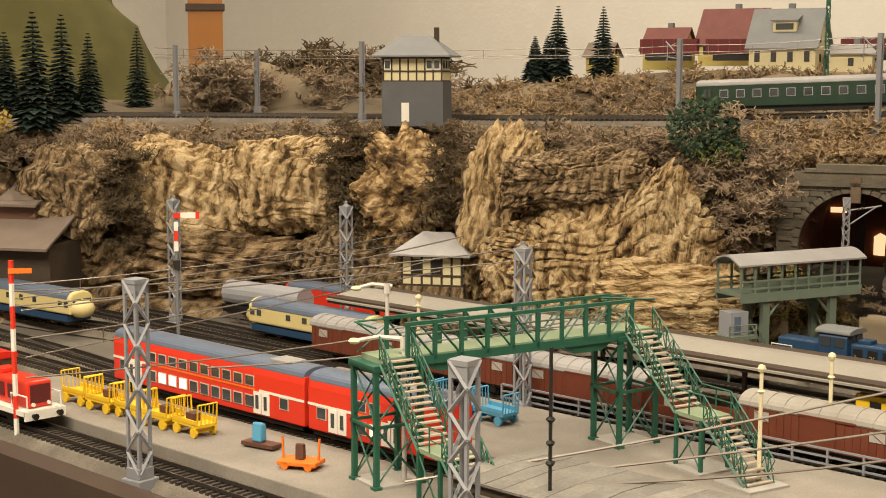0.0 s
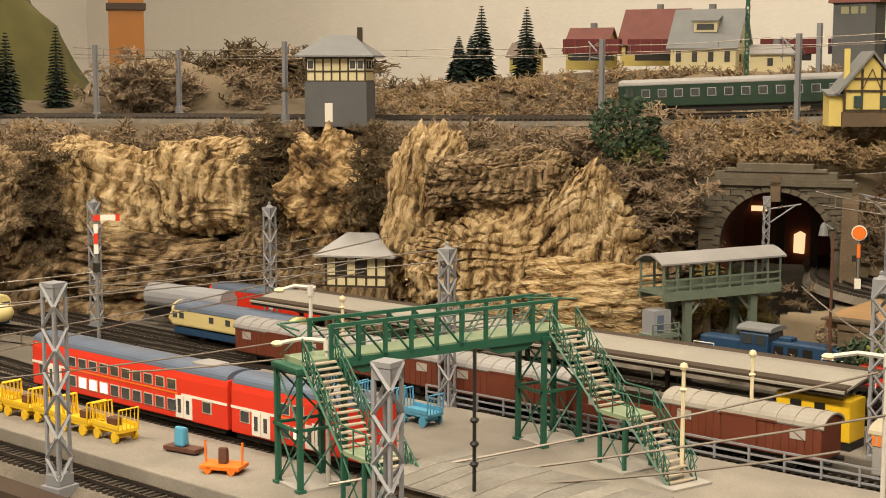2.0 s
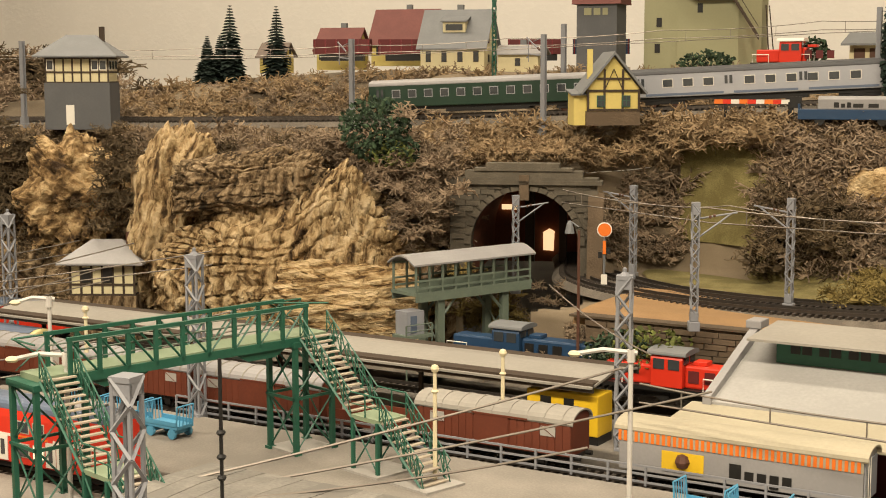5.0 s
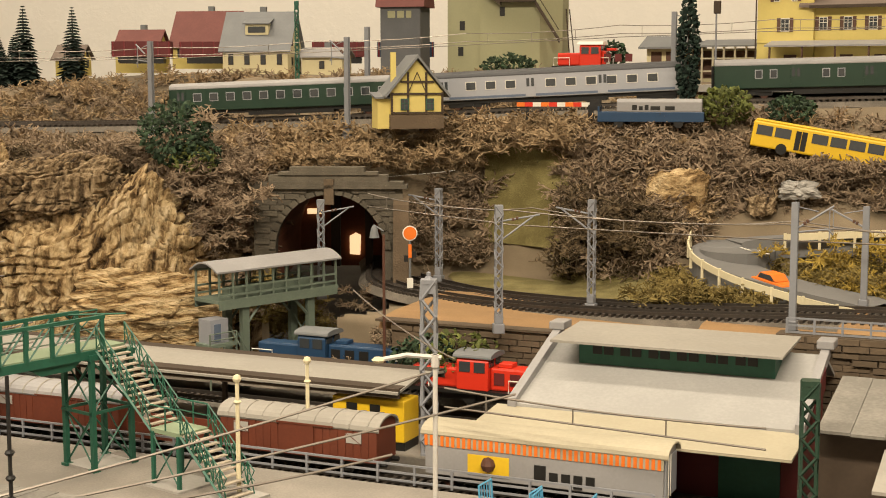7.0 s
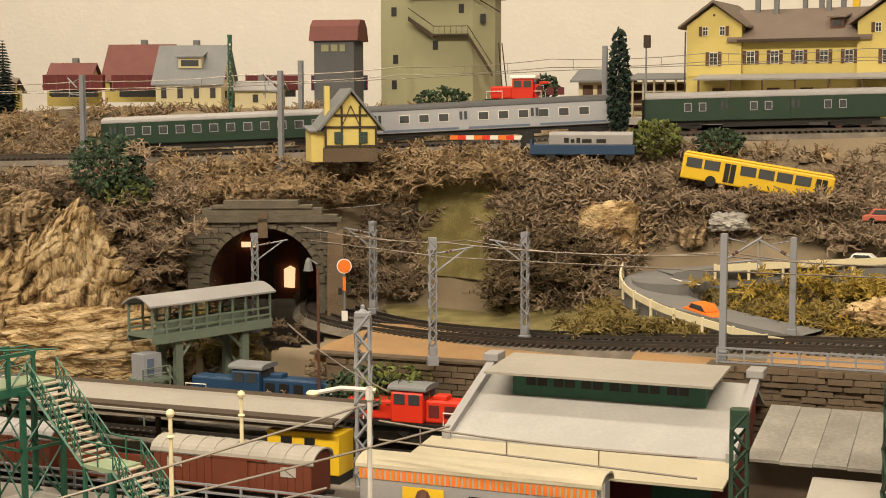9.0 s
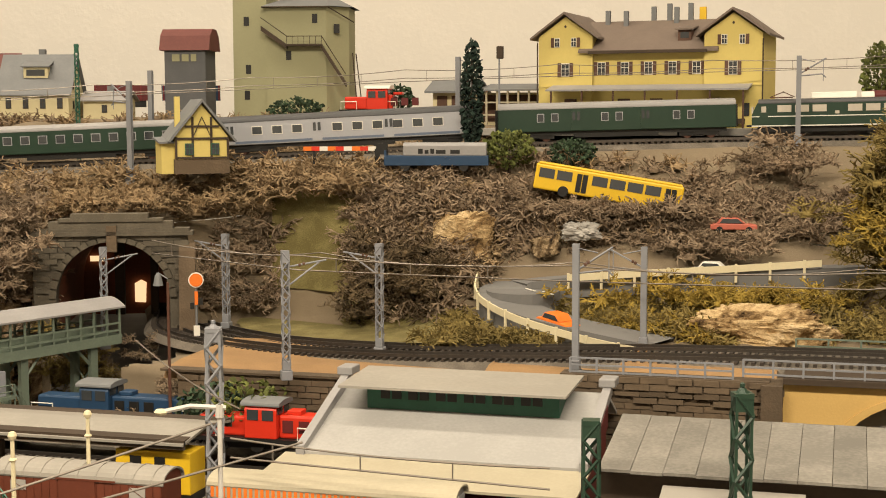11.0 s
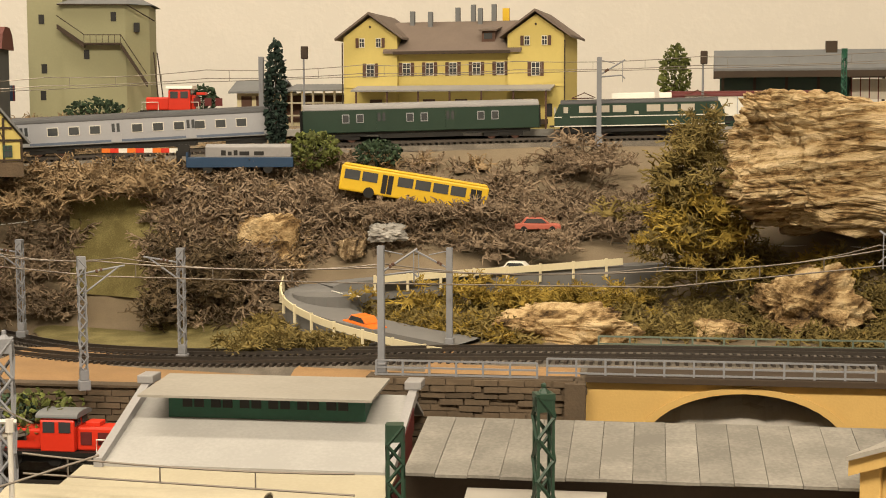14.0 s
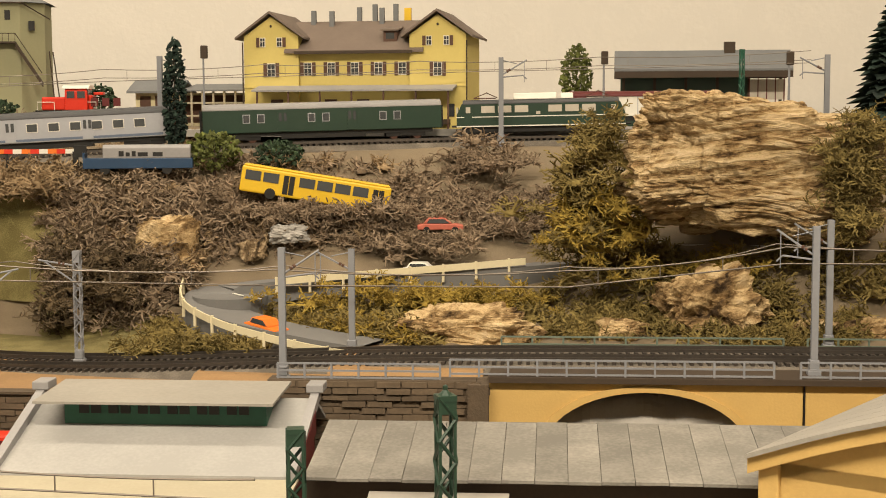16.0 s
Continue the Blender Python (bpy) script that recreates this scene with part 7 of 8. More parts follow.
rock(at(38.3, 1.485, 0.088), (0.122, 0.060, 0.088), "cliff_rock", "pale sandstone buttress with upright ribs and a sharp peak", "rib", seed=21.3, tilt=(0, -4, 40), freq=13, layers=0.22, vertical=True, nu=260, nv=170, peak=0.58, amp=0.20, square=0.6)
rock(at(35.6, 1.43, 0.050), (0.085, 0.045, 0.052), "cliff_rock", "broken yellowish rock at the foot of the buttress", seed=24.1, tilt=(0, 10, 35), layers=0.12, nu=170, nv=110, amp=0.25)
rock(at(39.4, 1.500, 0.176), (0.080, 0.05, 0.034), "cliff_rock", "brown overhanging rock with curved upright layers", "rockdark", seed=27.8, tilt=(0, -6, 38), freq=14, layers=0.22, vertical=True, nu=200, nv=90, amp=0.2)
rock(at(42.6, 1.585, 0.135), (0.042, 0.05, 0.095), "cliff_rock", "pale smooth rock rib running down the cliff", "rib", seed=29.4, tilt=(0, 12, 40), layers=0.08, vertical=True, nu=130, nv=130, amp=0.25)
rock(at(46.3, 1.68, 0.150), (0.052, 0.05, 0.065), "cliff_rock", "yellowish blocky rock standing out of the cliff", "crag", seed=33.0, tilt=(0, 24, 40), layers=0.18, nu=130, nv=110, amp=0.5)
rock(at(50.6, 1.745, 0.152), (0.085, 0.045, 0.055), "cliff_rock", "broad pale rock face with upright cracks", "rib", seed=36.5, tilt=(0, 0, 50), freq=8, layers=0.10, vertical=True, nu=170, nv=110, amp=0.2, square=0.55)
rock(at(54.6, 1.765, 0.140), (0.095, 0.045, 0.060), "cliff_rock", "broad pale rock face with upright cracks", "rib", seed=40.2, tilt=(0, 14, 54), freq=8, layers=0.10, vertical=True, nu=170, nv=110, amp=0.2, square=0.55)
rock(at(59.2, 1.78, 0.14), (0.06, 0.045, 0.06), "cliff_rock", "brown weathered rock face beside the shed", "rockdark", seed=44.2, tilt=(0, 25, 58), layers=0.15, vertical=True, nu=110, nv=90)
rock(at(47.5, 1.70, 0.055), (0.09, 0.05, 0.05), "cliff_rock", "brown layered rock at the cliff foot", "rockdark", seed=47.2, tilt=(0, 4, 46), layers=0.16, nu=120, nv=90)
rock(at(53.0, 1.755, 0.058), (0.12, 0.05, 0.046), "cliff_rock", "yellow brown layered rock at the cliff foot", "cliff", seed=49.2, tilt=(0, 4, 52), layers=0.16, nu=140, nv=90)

# ---- vegetation ----
rng = np.random.default_rng(5)


def sprig(seed, n=14, thick=0.038):
    """A unit lichen cushion: many forked, tapering twigs with three sides."""
    r = np.random.default_rng(seed)
    vs, fs = [], []

    def twig(a, b, ra, rb):
        d = b - a
        d = d / (np.linalg.norm(d) + 1e-9)
        u = np.cross(d, [0.3, 0.5, 0.8])
        u /= np.linalg.norm(u) + 1e-9
        w = np.cross(d, u)
        o = len(vs)
        for p, q in ((a, ra), (b, rb)):
            for k in range(3):
                an = 2.0944 * k
                vs.append(p + q * (math.cos(an) * u + math.sin(an) * w))
        for k in range(3):
            m = (k + 1) % 3
            fs.append((o + k, o + m, o + 3 + m, o + 3 + k))

    for i in range(n):
        th, ph = 2 * math.pi * r.random(), math.acos(1 - 1.15 * r.random())
        d = np.array([math.sin(ph) * math.cos(th), math.sin(ph) * math.sin(th), math.cos(ph) * 0.85])
        b = d * (0.45 + 0.15 * r.random()) + r.normal(0, 0.10, 3)
        twig(d * 0.2, b, thick * 1.3, thick * 1.1)
        for k in range(3):
            p, way = b, d * 0.5 + r.normal(0, 0.55, 3)
            for q in range(3):
                way = way / np.linalg.norm(way)
                e = p + (0.13 + 0.07 * r.random()) * way
                twig(p, e, thick * (1.05 - 0.12 * q), thick * (0.93 - 0.13 * q))
                p, way = e, way + r.normal(0, 0.55, 3)
    o = len(vs)
    for i in range(5):
        for j in range(7):
            t, p = math.pi * 0.62 * i / 4, 2 * math.pi * j / 7
            vs.append((0.20 + 0.12 * r.random()) * np.array([math.sin(t) * math.cos(p), math.sin(t) * math.sin(p), math.cos(t) * 0.9]))
    for i in range(4):
        for j in range(7):
            k = (j + 1) % 7
            fs.append((o + i * 7 + j, o + (i + 1) * 7 + j, o + (i + 1) * 7 + k, o + i * 7 + k))
    return np.array(vs), np.array(fs)


SPRIGS = [sprig(i) for i in range(6)]


def lichen(places, material, label, name="bushes"):
    """Places: rows of x, y, z, size. One joined sheet of cushions that nobody could count."""
    V, F, o = [], [], 0
    for i, (x, y, z, s) in enumerate(places):
        v, f = SPRIGS[int(rng.integers(6))]
        a = rng.random() * 6.283
        c, sn = math.cos(a), math.sin(a)
        R = np.array([[c, -sn, 0], [sn, c, 0], [0, 0, 1]])
        k = s * np.array([1, 1, 0.85]) * (0.8 + 0.4 * rng.random())
        V.append((v * k) @ R.T + [x, y, z])
        F.append(f + o)
        o += len(v)
    V, F = np.concatenate(V), np.concatenate(F)
    me = bpy.data.meshes.new(name)
    me.from_pydata(V.tolist(), [], F.tolist())
    me.materials.append(M[material])
    return tagged(new(name, me), label, "bushes", "", "stuff")


def zone(n, p0, p1, s0, s1, size, lift=0.0, gap=None):
    """Random places between headings p0..p1 and profile nodes s0..s1."""
    out = []
    while len(out) < n:
        ph, s = rng.uniform(p0, p1), rng.uniform(s0, s1)
        if gap and gap(ph, s):
            continue
        rr, zz = profile(ph)
        r, z = np.interp(s, range(8), rr), np.interp(s, range(8), zz)
        if tunnel_gap(ph, z - 0.02):
            continue
        x, y = polar(ph, r - 0.004)
        if any((x - q[0]) ** 2 + (y - q[1]) ** 2 < 0.033 ** 2 for q in ROAD_LINE):
            continue
        out.append((x, y, z + lift, size * rng.uniform(0.6, 1.35)))
    return out


def spots(n, ph, r, z, dph, dr, dz, size):
    out = []
    for i in range(n):
        x, y = polar(ph + rng.normal(0, dph), r + rng.normal(0, dr))
        out.append((x, y, z + rng.normal(0, dz), size * rng.uniform(0.6, 1.3)))
    return out


road_gap = lambda ph, s: False
open_slope = lambda ph, s: road_gap(ph, s) or (19.3 < ph < 22.2 and s < 3.7)
lichen(zone(330, 31, 68, 2.95, 3.75, 0.020) + zone(90, 30.5, 36, 2.4, 3.5, 0.020, 0.004), "moss", "grey brown lichen bushes along the cliff rim")
lichen(zone(150, 31, 64, 3.1, 3.85, 0.017) + zone(60, 22, 32, 3.0, 3.9, 0.018), "mosstan", "dry tan lichen bushes along the cliff rim")
lichen(zone(150, 34, 64, 2.75, 3.3, 0.019) + spots(90, 48.4, 1.675, 0.160, 0.45, 0.010, 0.035, 0.017) + spots(70, 44.3, 1.60, 0.17, 0.5, 0.012, 0.032, 0.016) + spots(40, 57.2, 1.72, 0.150, 0.5, 0.012, 0.03, 0.017) + spots(30, 47.0, 1.66, 0.10, 0.6, 0.012, 0.03, 0.013), "mossdark", "dark brown lichen hanging over the cliff edge")
lichen(spots(24, 32.0, 1.50, 0.105, 0.3, 0.012, 0.03, 0.018) + spots(60, 33.0, 1.47, 0.16, 0.9, 0.015, 0.03, 0.021) + spots(40, 32.0, 1.51, 0.180, 0.5, 0.02, 0.02, 0.02) + spots(30, 36.0, 1.56, 0.205, 1.5, 0.02, 0.012, 0.02), "moss", "grey brown lichen beside the tunnel")
lichen(zone(70, 22.5, 32.5, 3.0, 4.0, 0.021) + spots(40, 28.3, 1.525, 0.206, 2.0, 0.012, 0.005, 0.018) + spots(30, 21.0, 1.53, 0.222, 1.2, 0.015, 0.006, 0.021) + zone(40, 18, 22, 3.6, 4.0, 0.02), "mosstan", "tan lichen above the tunnel portal")
lichen(zone(230, 7, 19.3, 2.1, 3.9, 0.0215, gap=open_slope) + zone(60, 22, 25.2, 2.1, 2.9, 0.019) + zone(120, 5, 18.5, 2.95, 3.5, 0.022, 0.004, gap=open_slope), "moss", "grey brown lichen covering the hillside")
lichen(zone(80, 6, 19, 2.2, 3.9, 0.019, 0.004, gap=open_slope), "mosstan", "tan lichen among the hillside bushes")
lichen(spots(60, 17.3, 1.44, 0.13, 1.1, 0.02, 0.02, 0.019) + zone(60, 15, 19, 2.05, 3.0, 0.018) + spots(12, 16.3, 1.43, 0.115, 0.4, 0.01, 0.008, 0.012), "mossdark", "dark brown lichen below the quarry rock")
lichen(zone(90, -4, 8, 2.95, 3.45, 0.020, gap=road_gap) + spots(50, 3.6, 1.555, 0.22, 1.0, 0.02, 0.016, 0.020) + spots(26, 1.9, 1.56, 0.245, 1.1, 0.02, 0.008, 0.017), "moss", "grey brown lichen above the road")
lichen(zone(170, 4, 15.5, 1.1, 2.0, 0.0165, 0.002) + zone(230, -12, 6, 1.3, 2.25, 0.018, 0.002), "mossolive", "olive lichen round the road and viaduct")
lichen(zone(40, 5, 12, 1.15, 1.7, 0.0145, 0.003) + zone(36, 2, 9, 1.75, 2.1, 0.015, 0.006) + spots(34, -2.2, 1.35, 0.185, 1.1, 0.012, 0.018, 0.020) + spots(22, -6.2, 1.36, 0.152, 1.2, 0.012, 0.007, 0.018), "mossyellow", "ochre yellow lichen bushes")
lichen(spots(60, -1.6, 1.37, 0.20, 1.0, 0.02, 0.03, 0.021) + spots(40, -2.3, 1.36, 0.262, 0.6, 0.012, 0.016, 0.017) + zone(90, -16, -2, 2.3, 3.0, 0.021) + spots(30, -12.2, 1.31, 0.235, 0.7, 0.01, 0.025, 0.018), "mossolive", "olive brown lichen round the large boulder")
lichen(spots(60, -11.6, 1.30, 0.24, 0.5, 0.008, 0.03, 0.016), "mossolive", "olive lichen hanging over the boulder")
lichen(zone(170, 21, 44, 5.1, 6.0, 0.020) + zone(40, 12, 20, 5.2, 5.9, 0.018), "mosstan", "dry tan lichen behind the upper lines")
lichen(zone(120, 20, 45, 5.1, 6.0, 0.019) + spots(60, 49, 2.10, 0.262, 1.9, 0.05, 0.016, 0.026) + spots(50, 53.5, 2.02, 0.262, 0.8, 0.02, 0.02, 0.024), "moss", "grey brown lichen mounds behind the upper lines")
lichen(zone(150, -1, 17.5, 2.84, 3.35, 0.021, 0.002), "moss", "grey brown lichen between the road and the bus")
lichen(spots(46, 9.2, 1.472, 0.196, 1.7, 0.006, 0.004, 0.018) + spots(22, 4.2, 1.435, 0.168, 0.9, 0.006, 0.005, 0.017), "moss", "grey brown lichen below the bus and the faded car")
lichen(spots(60, 10.0, 1.468, 0.152, 2.3, 0.006, 0.007, 0.016) + spots(26, 14.9, 1.452, 0.140, 0.5, 0.006, 0.010, 0.015), "moss", "grey brown lichen along the upper road edge")
lichen(spots(30, 5.6, 1.37, 0.122, 2.6, 0.008, 0.006, 0.016) + spots(30, 3.4, 1.35, 0.128, 1.6, 0.008, 0.006, 0.016), "mossyellow", "ochre lichen below the crash rail")
lichen(spots(50, 13.2, 1.288, 0.092, 1.4, 0.010, 0.004, 0.0145), "mossolive", "olive lichen in front of the bend")
lichen(spots(90, 48.5, 2.16, 0.290, 2.0, 0.03, 0.014, 0.030), "mossdark", "dark brown lichen mound behind the signal box")
lichen(spots(40, 25.8, 1.27, 0.025, 2.2, 0.02, 0.014, 0.015) + spots(40, 29.5, 1.46, 0.060, 1.6, 0.015, 0.010, 0.014), "moss", "grey brown lichen below the curved line")
lichen(spots(50, 30.6, 1.455, 0.05, 0.9, 0.012, 0.02, 0.016), "mossolive", "olive lichen under the gantry")


def leaves(n, c, rad, size, seed):
    """A crown of many small bent leaf clumps with gaps."""
    r = np.random.default_rng(seed)
    m = Mesh()
    for i in range(n):
        d = r.normal(0, 1, 3)
        d /= np.linalg.norm(d)
        k = 0.45 + 0.6 * r.random() ** 0.5
        p = np.array(c) + d * k * np.array(rad)
        u, w = r.normal(0, 1, 3), r.normal(0, 1, 3)
        u /= np.linalg.norm(u)
        w = np.cross(u, w)
        w /= np.linalg.norm(w)
        q = size * (0.6 + 0.8 * r.random())
        m.add([p - u * q, p + w * q * 0.6 + d * q * 0.3, p + u * q, p - w * q * 0.6 + d * q * 0.2, p + d * q * 0.8], [(0, 1, 4), (1, 2, 4), (2, 3, 4), (3, 0, 4)])
    return m


def broadleaf(ph, r, z, h, rad, material, label, seed, n=420, size=0.0035):
    t = thing("tree", Matrix.Translation(at(ph, r, z)), label, "tree", "layout trees")
    part("trunk", Mesh().tube([(0, 0, -0.004), (0.001, 0, h * 0.3), (0, 0.001, h * 0.7)], 0.0022, 6, 0.0009).tube([(0, 0, h * 0.3), (rad * 0.5, 0, h * 0.6)], 0.001, 5, 0.0004).tube([(0, 0, h * 0.35), (-rad * 0.5, rad * 0.2, h * 0.62)], 0.001, 5, 0.0004), "bark", t)
    part("crown", leaves(n, (0, 0, h * 0.58), (rad, rad, h * 0.42), size, seed), material, t)
    return t


broadleaf(34.4, 1.485, 0.190, 0.075, 0.036, "leaf", "dark green shrub growing on the cliff edge", 1, 750)
part("crown", leaves(120, (0.0, -0.01, 0.022), (0.028, 0.02, 0.014), 0.0035, 71), "leafbright", broadleaf(33.6, 1.475, 0.186, 0.045, 0.024, "leaf", "bright green shrub on the cliff edge", 2, 240))
broadleaf(12.9, 1.545, 0.232, 0.046, 0.027, "leafbright", "yellow-green bush beside the yellow bus", 3, 560)
broadleaf(10.4, 1.555, 0.232, 0.036, 0.024, "leaf", "dark green bush beside the yellow bus", 4, 420)
broadleaf(21.3, 1.84, 0.278, 0.038, 0.034, "leaf", "green bush in front of the tower", 5, 420)
broadleaf(17.3, 1.96, 0.285, 0.05, 0.020, "leaf", "round dark green tree beside the pavilion", 6, 420)
broadleaf(-1.1, 1.92, 0.283, 0.100, 0.019, "leafbright", "round green tree behind the platform", 7, 800)
broadleaf(62.5, 1.80, 0.205, 0.05, 0.030, "mossyellow", "yellow autumn bush on the cliff edge", 8, 300)
broadleaf(23.3, 1.20, 0.03, 0.045, 0.035, "leafbright", "bright green bush against the stone wall", 9, 420)
broadleaf(24.6, 1.21, 0.03, 0.04, 0.03, "leaf", "green bush against the stone wall", 10, 380)
broadleaf(15.9, 1.78, 0.27, 0.03, 0.03, "mosstan", "brown autumn bush beside the platform", 11, 300)


def fir(ph, r, z, h, rad, label, seed, material="fir"):
    t = thing("fir_tree", Matrix.Translation(at(ph, r, z)), label, "tree", "fir trees")
    part("trunk", Mesh().tube([(0, 0, -0.006), (0, 0, h * 0.95)], h * 0.022, 6, h * 0.004), "bark", t)
    g = np.random.default_rng(seed)
    m = Mesh()
    lv = 26
    for i in range(lv):
        u = i / (lv - 1)
        zz = h * (0.10 + 0.88 * u)
        rr = rad * (1 - u) ** 0.8 + rad * 0.07
        for k in range(15):
            a = 6.283 * (k + g.random()) / 15
            q = rr * g.uniform(0.65, 1.15)
            w = 0.11 * rad + 0.18 * q
            d, n = Vector((math.cos(a), math.sin(a), 0)), Vector((-math.sin(a), math.cos(a), 0))
            c = Vector((0, 0, zz))
            tip = c + d * q - Vector((0, 0, q * 0.30))
            mid = c + d * q * 0.55 - Vector((0, 0, q * 0.12))
            m.add([c, mid + n * w, tip, mid - n * w, mid - Vector((0, 0, w * 0.5))], [(0, 1, 2), (0, 2, 3), (0, 4, 1), (4, 2, 1), (4, 3, 2), (0, 3, 4)])
    part("crown", m, material, t)
    return t


for i, (ph, r, z, h, w) in enumerate(((60.6, 1.84, 0.212, 0.155, 0.034), (59.5, 1.92, 0.222, 0.145, 0.030), (58.5, 1.96, 0.226, 0.118, 0.026), (56.6, 2.10, 0.235, 0.12, 0.022), (61.6, 1.98, 0.225, 0.12, 0.03))):
    fir(ph, r, z, h, w, "tall dark blue-green fir tree near the cliff edge", 20 + i)
for i, (ph, r, z, h, w) in enumerate(((40.9, 2.06, 0.275, 0.068, 0.022), (40.0, 2.07, 0.275, 0.112, 0.026), (38.2, 2.07, 0.278, 0.108, 0.024), (40.4, 2.1, 0.275, 0.07, 0.022))):
    fir(ph, r, z, h, w, "dark fir tree behind the upper line", 40 + i)
cyp = thing("cypress_tree", Matrix.Translation(at(14.35, 1.575, 0.243)), "narrow dark green cypress beside the upper line", "tree", "layout trees")
part("trunk", Mesh().tube([(0, 0, -0.006), (0, 0, 0.115)], 0.002, 6, 0.0006), "bark", cyp)
part("crown", leaves(900, (0, 0, 0.066), (0.011, 0.011, 0.064), 0.0034, 52), "fir", cyp)
fir(-13.0, 1.52, 0.28, 0.14, 0.05, "tall dark fir tree beyond the boulder", 51)


def mound(ph, r, z, a, b, h, material, label, seed, lean=0.0):
    vs, fs = [], []
    n, k = 40, 16
    c = Vector(at(ph, r, z))
    R = Matrix.Rotation(radians(ph), 3, "Z")
    for i in range(k + 1):
        for j in range(n):
            t = 6.283 * j / n
            u = i / k
            q = Vector((a * u * math.cos(t) + lean * (1 - u), b * u * math.sin(t), h * (1 - u ** 2.2)))
            q *= 1 + 0.10 * noise.fractal(q * 9 + Vector((seed, 0, 0)), 1, 2, 4)
            vs.append(tuple(c + R @ q))
    for i in range(k):
        for j in range(n):
            m = (j + 1) % n
            fs.append((i * n + j, (i + 1) * n + j, (i + 1) * n + m, i * n + m))
    return solid("hill", Mesh().add(vs, fs), material, label, "hill", smooth=True)


mound(61.0, 2.45, 0.22, 0.26, 0.22, 0.30, "hillgrass", "steep grassy hill beyond the fir trees", 1)
mound(52.0, 2.10, 0.225, 0.16, 0.05, 0.085, "slope", "sloping earth hill beside the upper line", 2, -0.07)
mound(48.8, 2.17, 0.225, 0.15, 0.08, 0.085, "rockdark", "brown hill behind the signal box", 3)
mound(40.5, 1.96, 0.225, 0.11, 0.05, 0.050, "slope", "low brown rise behind the upper line", 4)
mound(31.5, 1.84, 0.225, 0.10, 0.045, 0.062, "slope", "bare grey slope below the village", 5)


def grass_patch(p0, p1, s0, s1, label, lift=0.0025):
    vs, fs, n, k = [], [], 24, 18
    for i in range(n + 1):
        for j in range(k + 1):
            ph = p0 + (p1 - p0) * i / n + 0.25 * noise.noise(Vector((i * 0.4, j * 0.4, 1.0)))
            s = s0 + (s1 - s0) * j / k
            rr, zz = profile(ph)
            r, z = np.interp(s, range(8), rr), np.interp(s, range(8), zz)
            vs.append(at(ph, r - 0.006 - 0.004 * noise.noise(Vector((ph * 0.7, s * 2, 0))), z + lift))
    for i in range(n):
        for j in range(k):
            q = i * (k + 1) + j
            fs.append((q, q + 1, q + k + 2, q + k + 1))
    return solid("grass", Mesh().add(vs, fs), "grass", label, "grass", smooth=True)


grass_patch(22.3, 19.0, 2.3, 3.75, "mottled olive green grass slope beside the tunnel")
grass_patch(23.6, 15.2, 1.05, 2.0, "pale green grass below the hillside bushes")
grass_patch(19.5, 15.6, 1.9, 2.3, "pale green grass strip above the curved line")
x, y = polar(23.9, 1.73)
solid("stone_wall", Mesh().box(-0.055, 0.055, -0.01, 0.01, -0.01, 0.045, pose(x, y, 0.232, 0, 0, 14)), "stone", "brown stone wall behind the gatekeeper house", "wall")
pil = polar(53.8, 2.75)
solid("pillar", Mesh().box(-0.032, 0.032, -0.032, 0.032, -0.9, 1.7, pose(pil[0], pil[1], 0, 0, 0, 54)), "wood", "orange brown wooden room pillar", "pillar")
solid("pillar_capital", Mesh().box(-0.036, 0.036, -0.036, 0.036, 0.405, 0.417, pose(pil[0], pil[1], 0, 0, 0, 54)), "darkwood", "dark band round the pillar", "band")
lh = thing("engine_house", Matrix.Translation(at(60.9, 1.74, 0.004)) @ Matrix.Rotation(radians(28), 4, "Z"), "low shed with weathered brown roofs at the cliff foot", "shed")
part("wall", Mesh().box(-0.07, 0.04, -0.03, 0.04, 0.018, 0.088), "timber", lh)
part("roof", Mesh().slab([(-0.045, 0.082), (0.035, 0.122), (0.035, 0.125), (-0.045, 0.085)], -0.09, 0.045), "roofbrown", lh)
part("upper_roof", Mesh().slab([(0.0, 0.128), (0.06, 0.150), (0.06, 0.153), (0.0, 0.131)], -0.10, 0.005), "roofbrown", lh)
part("upper_wall", Mesh().box(-0.095, 0.0, 0.01, 0.055, 0.10, 0.135), "shutter", lh)


# ---- wires, signals, posts ----
def wire(a, b, label, r=0.00045, sag=0.004, material="wire", droppers=0):
    t = thing("overhead_wire", Matrix(), label, "wire", "overhead wires")
    a, b = Vector(a), Vector(b)
    pts = [a.lerp(b, i / 14) - Vector((0, 0, sag * 4 * (i / 14) * (1 - i / 14))) for i in range(15)]
    part("messenger", Mesh().tube(pts, r, 4), material, t)
    if droppers:
        low = [Vector((p.x, p.y, min(a.z, b.z) - 0.012 + (p.z - p.z))) if False else a.lerp(b, i / 14) - Vector((0, 0, 0.013)) for i, p in enumerate(pts)]
        part("contact_wire", Mesh().tube([low[0], low[-1]], r, 4), material, t)
        for i in range(2, 14, max(1, 14 // droppers)):
            part("dropper", Mesh().tube([pts[i], low[i]], r * 0.8, 4), material, t)
    return t


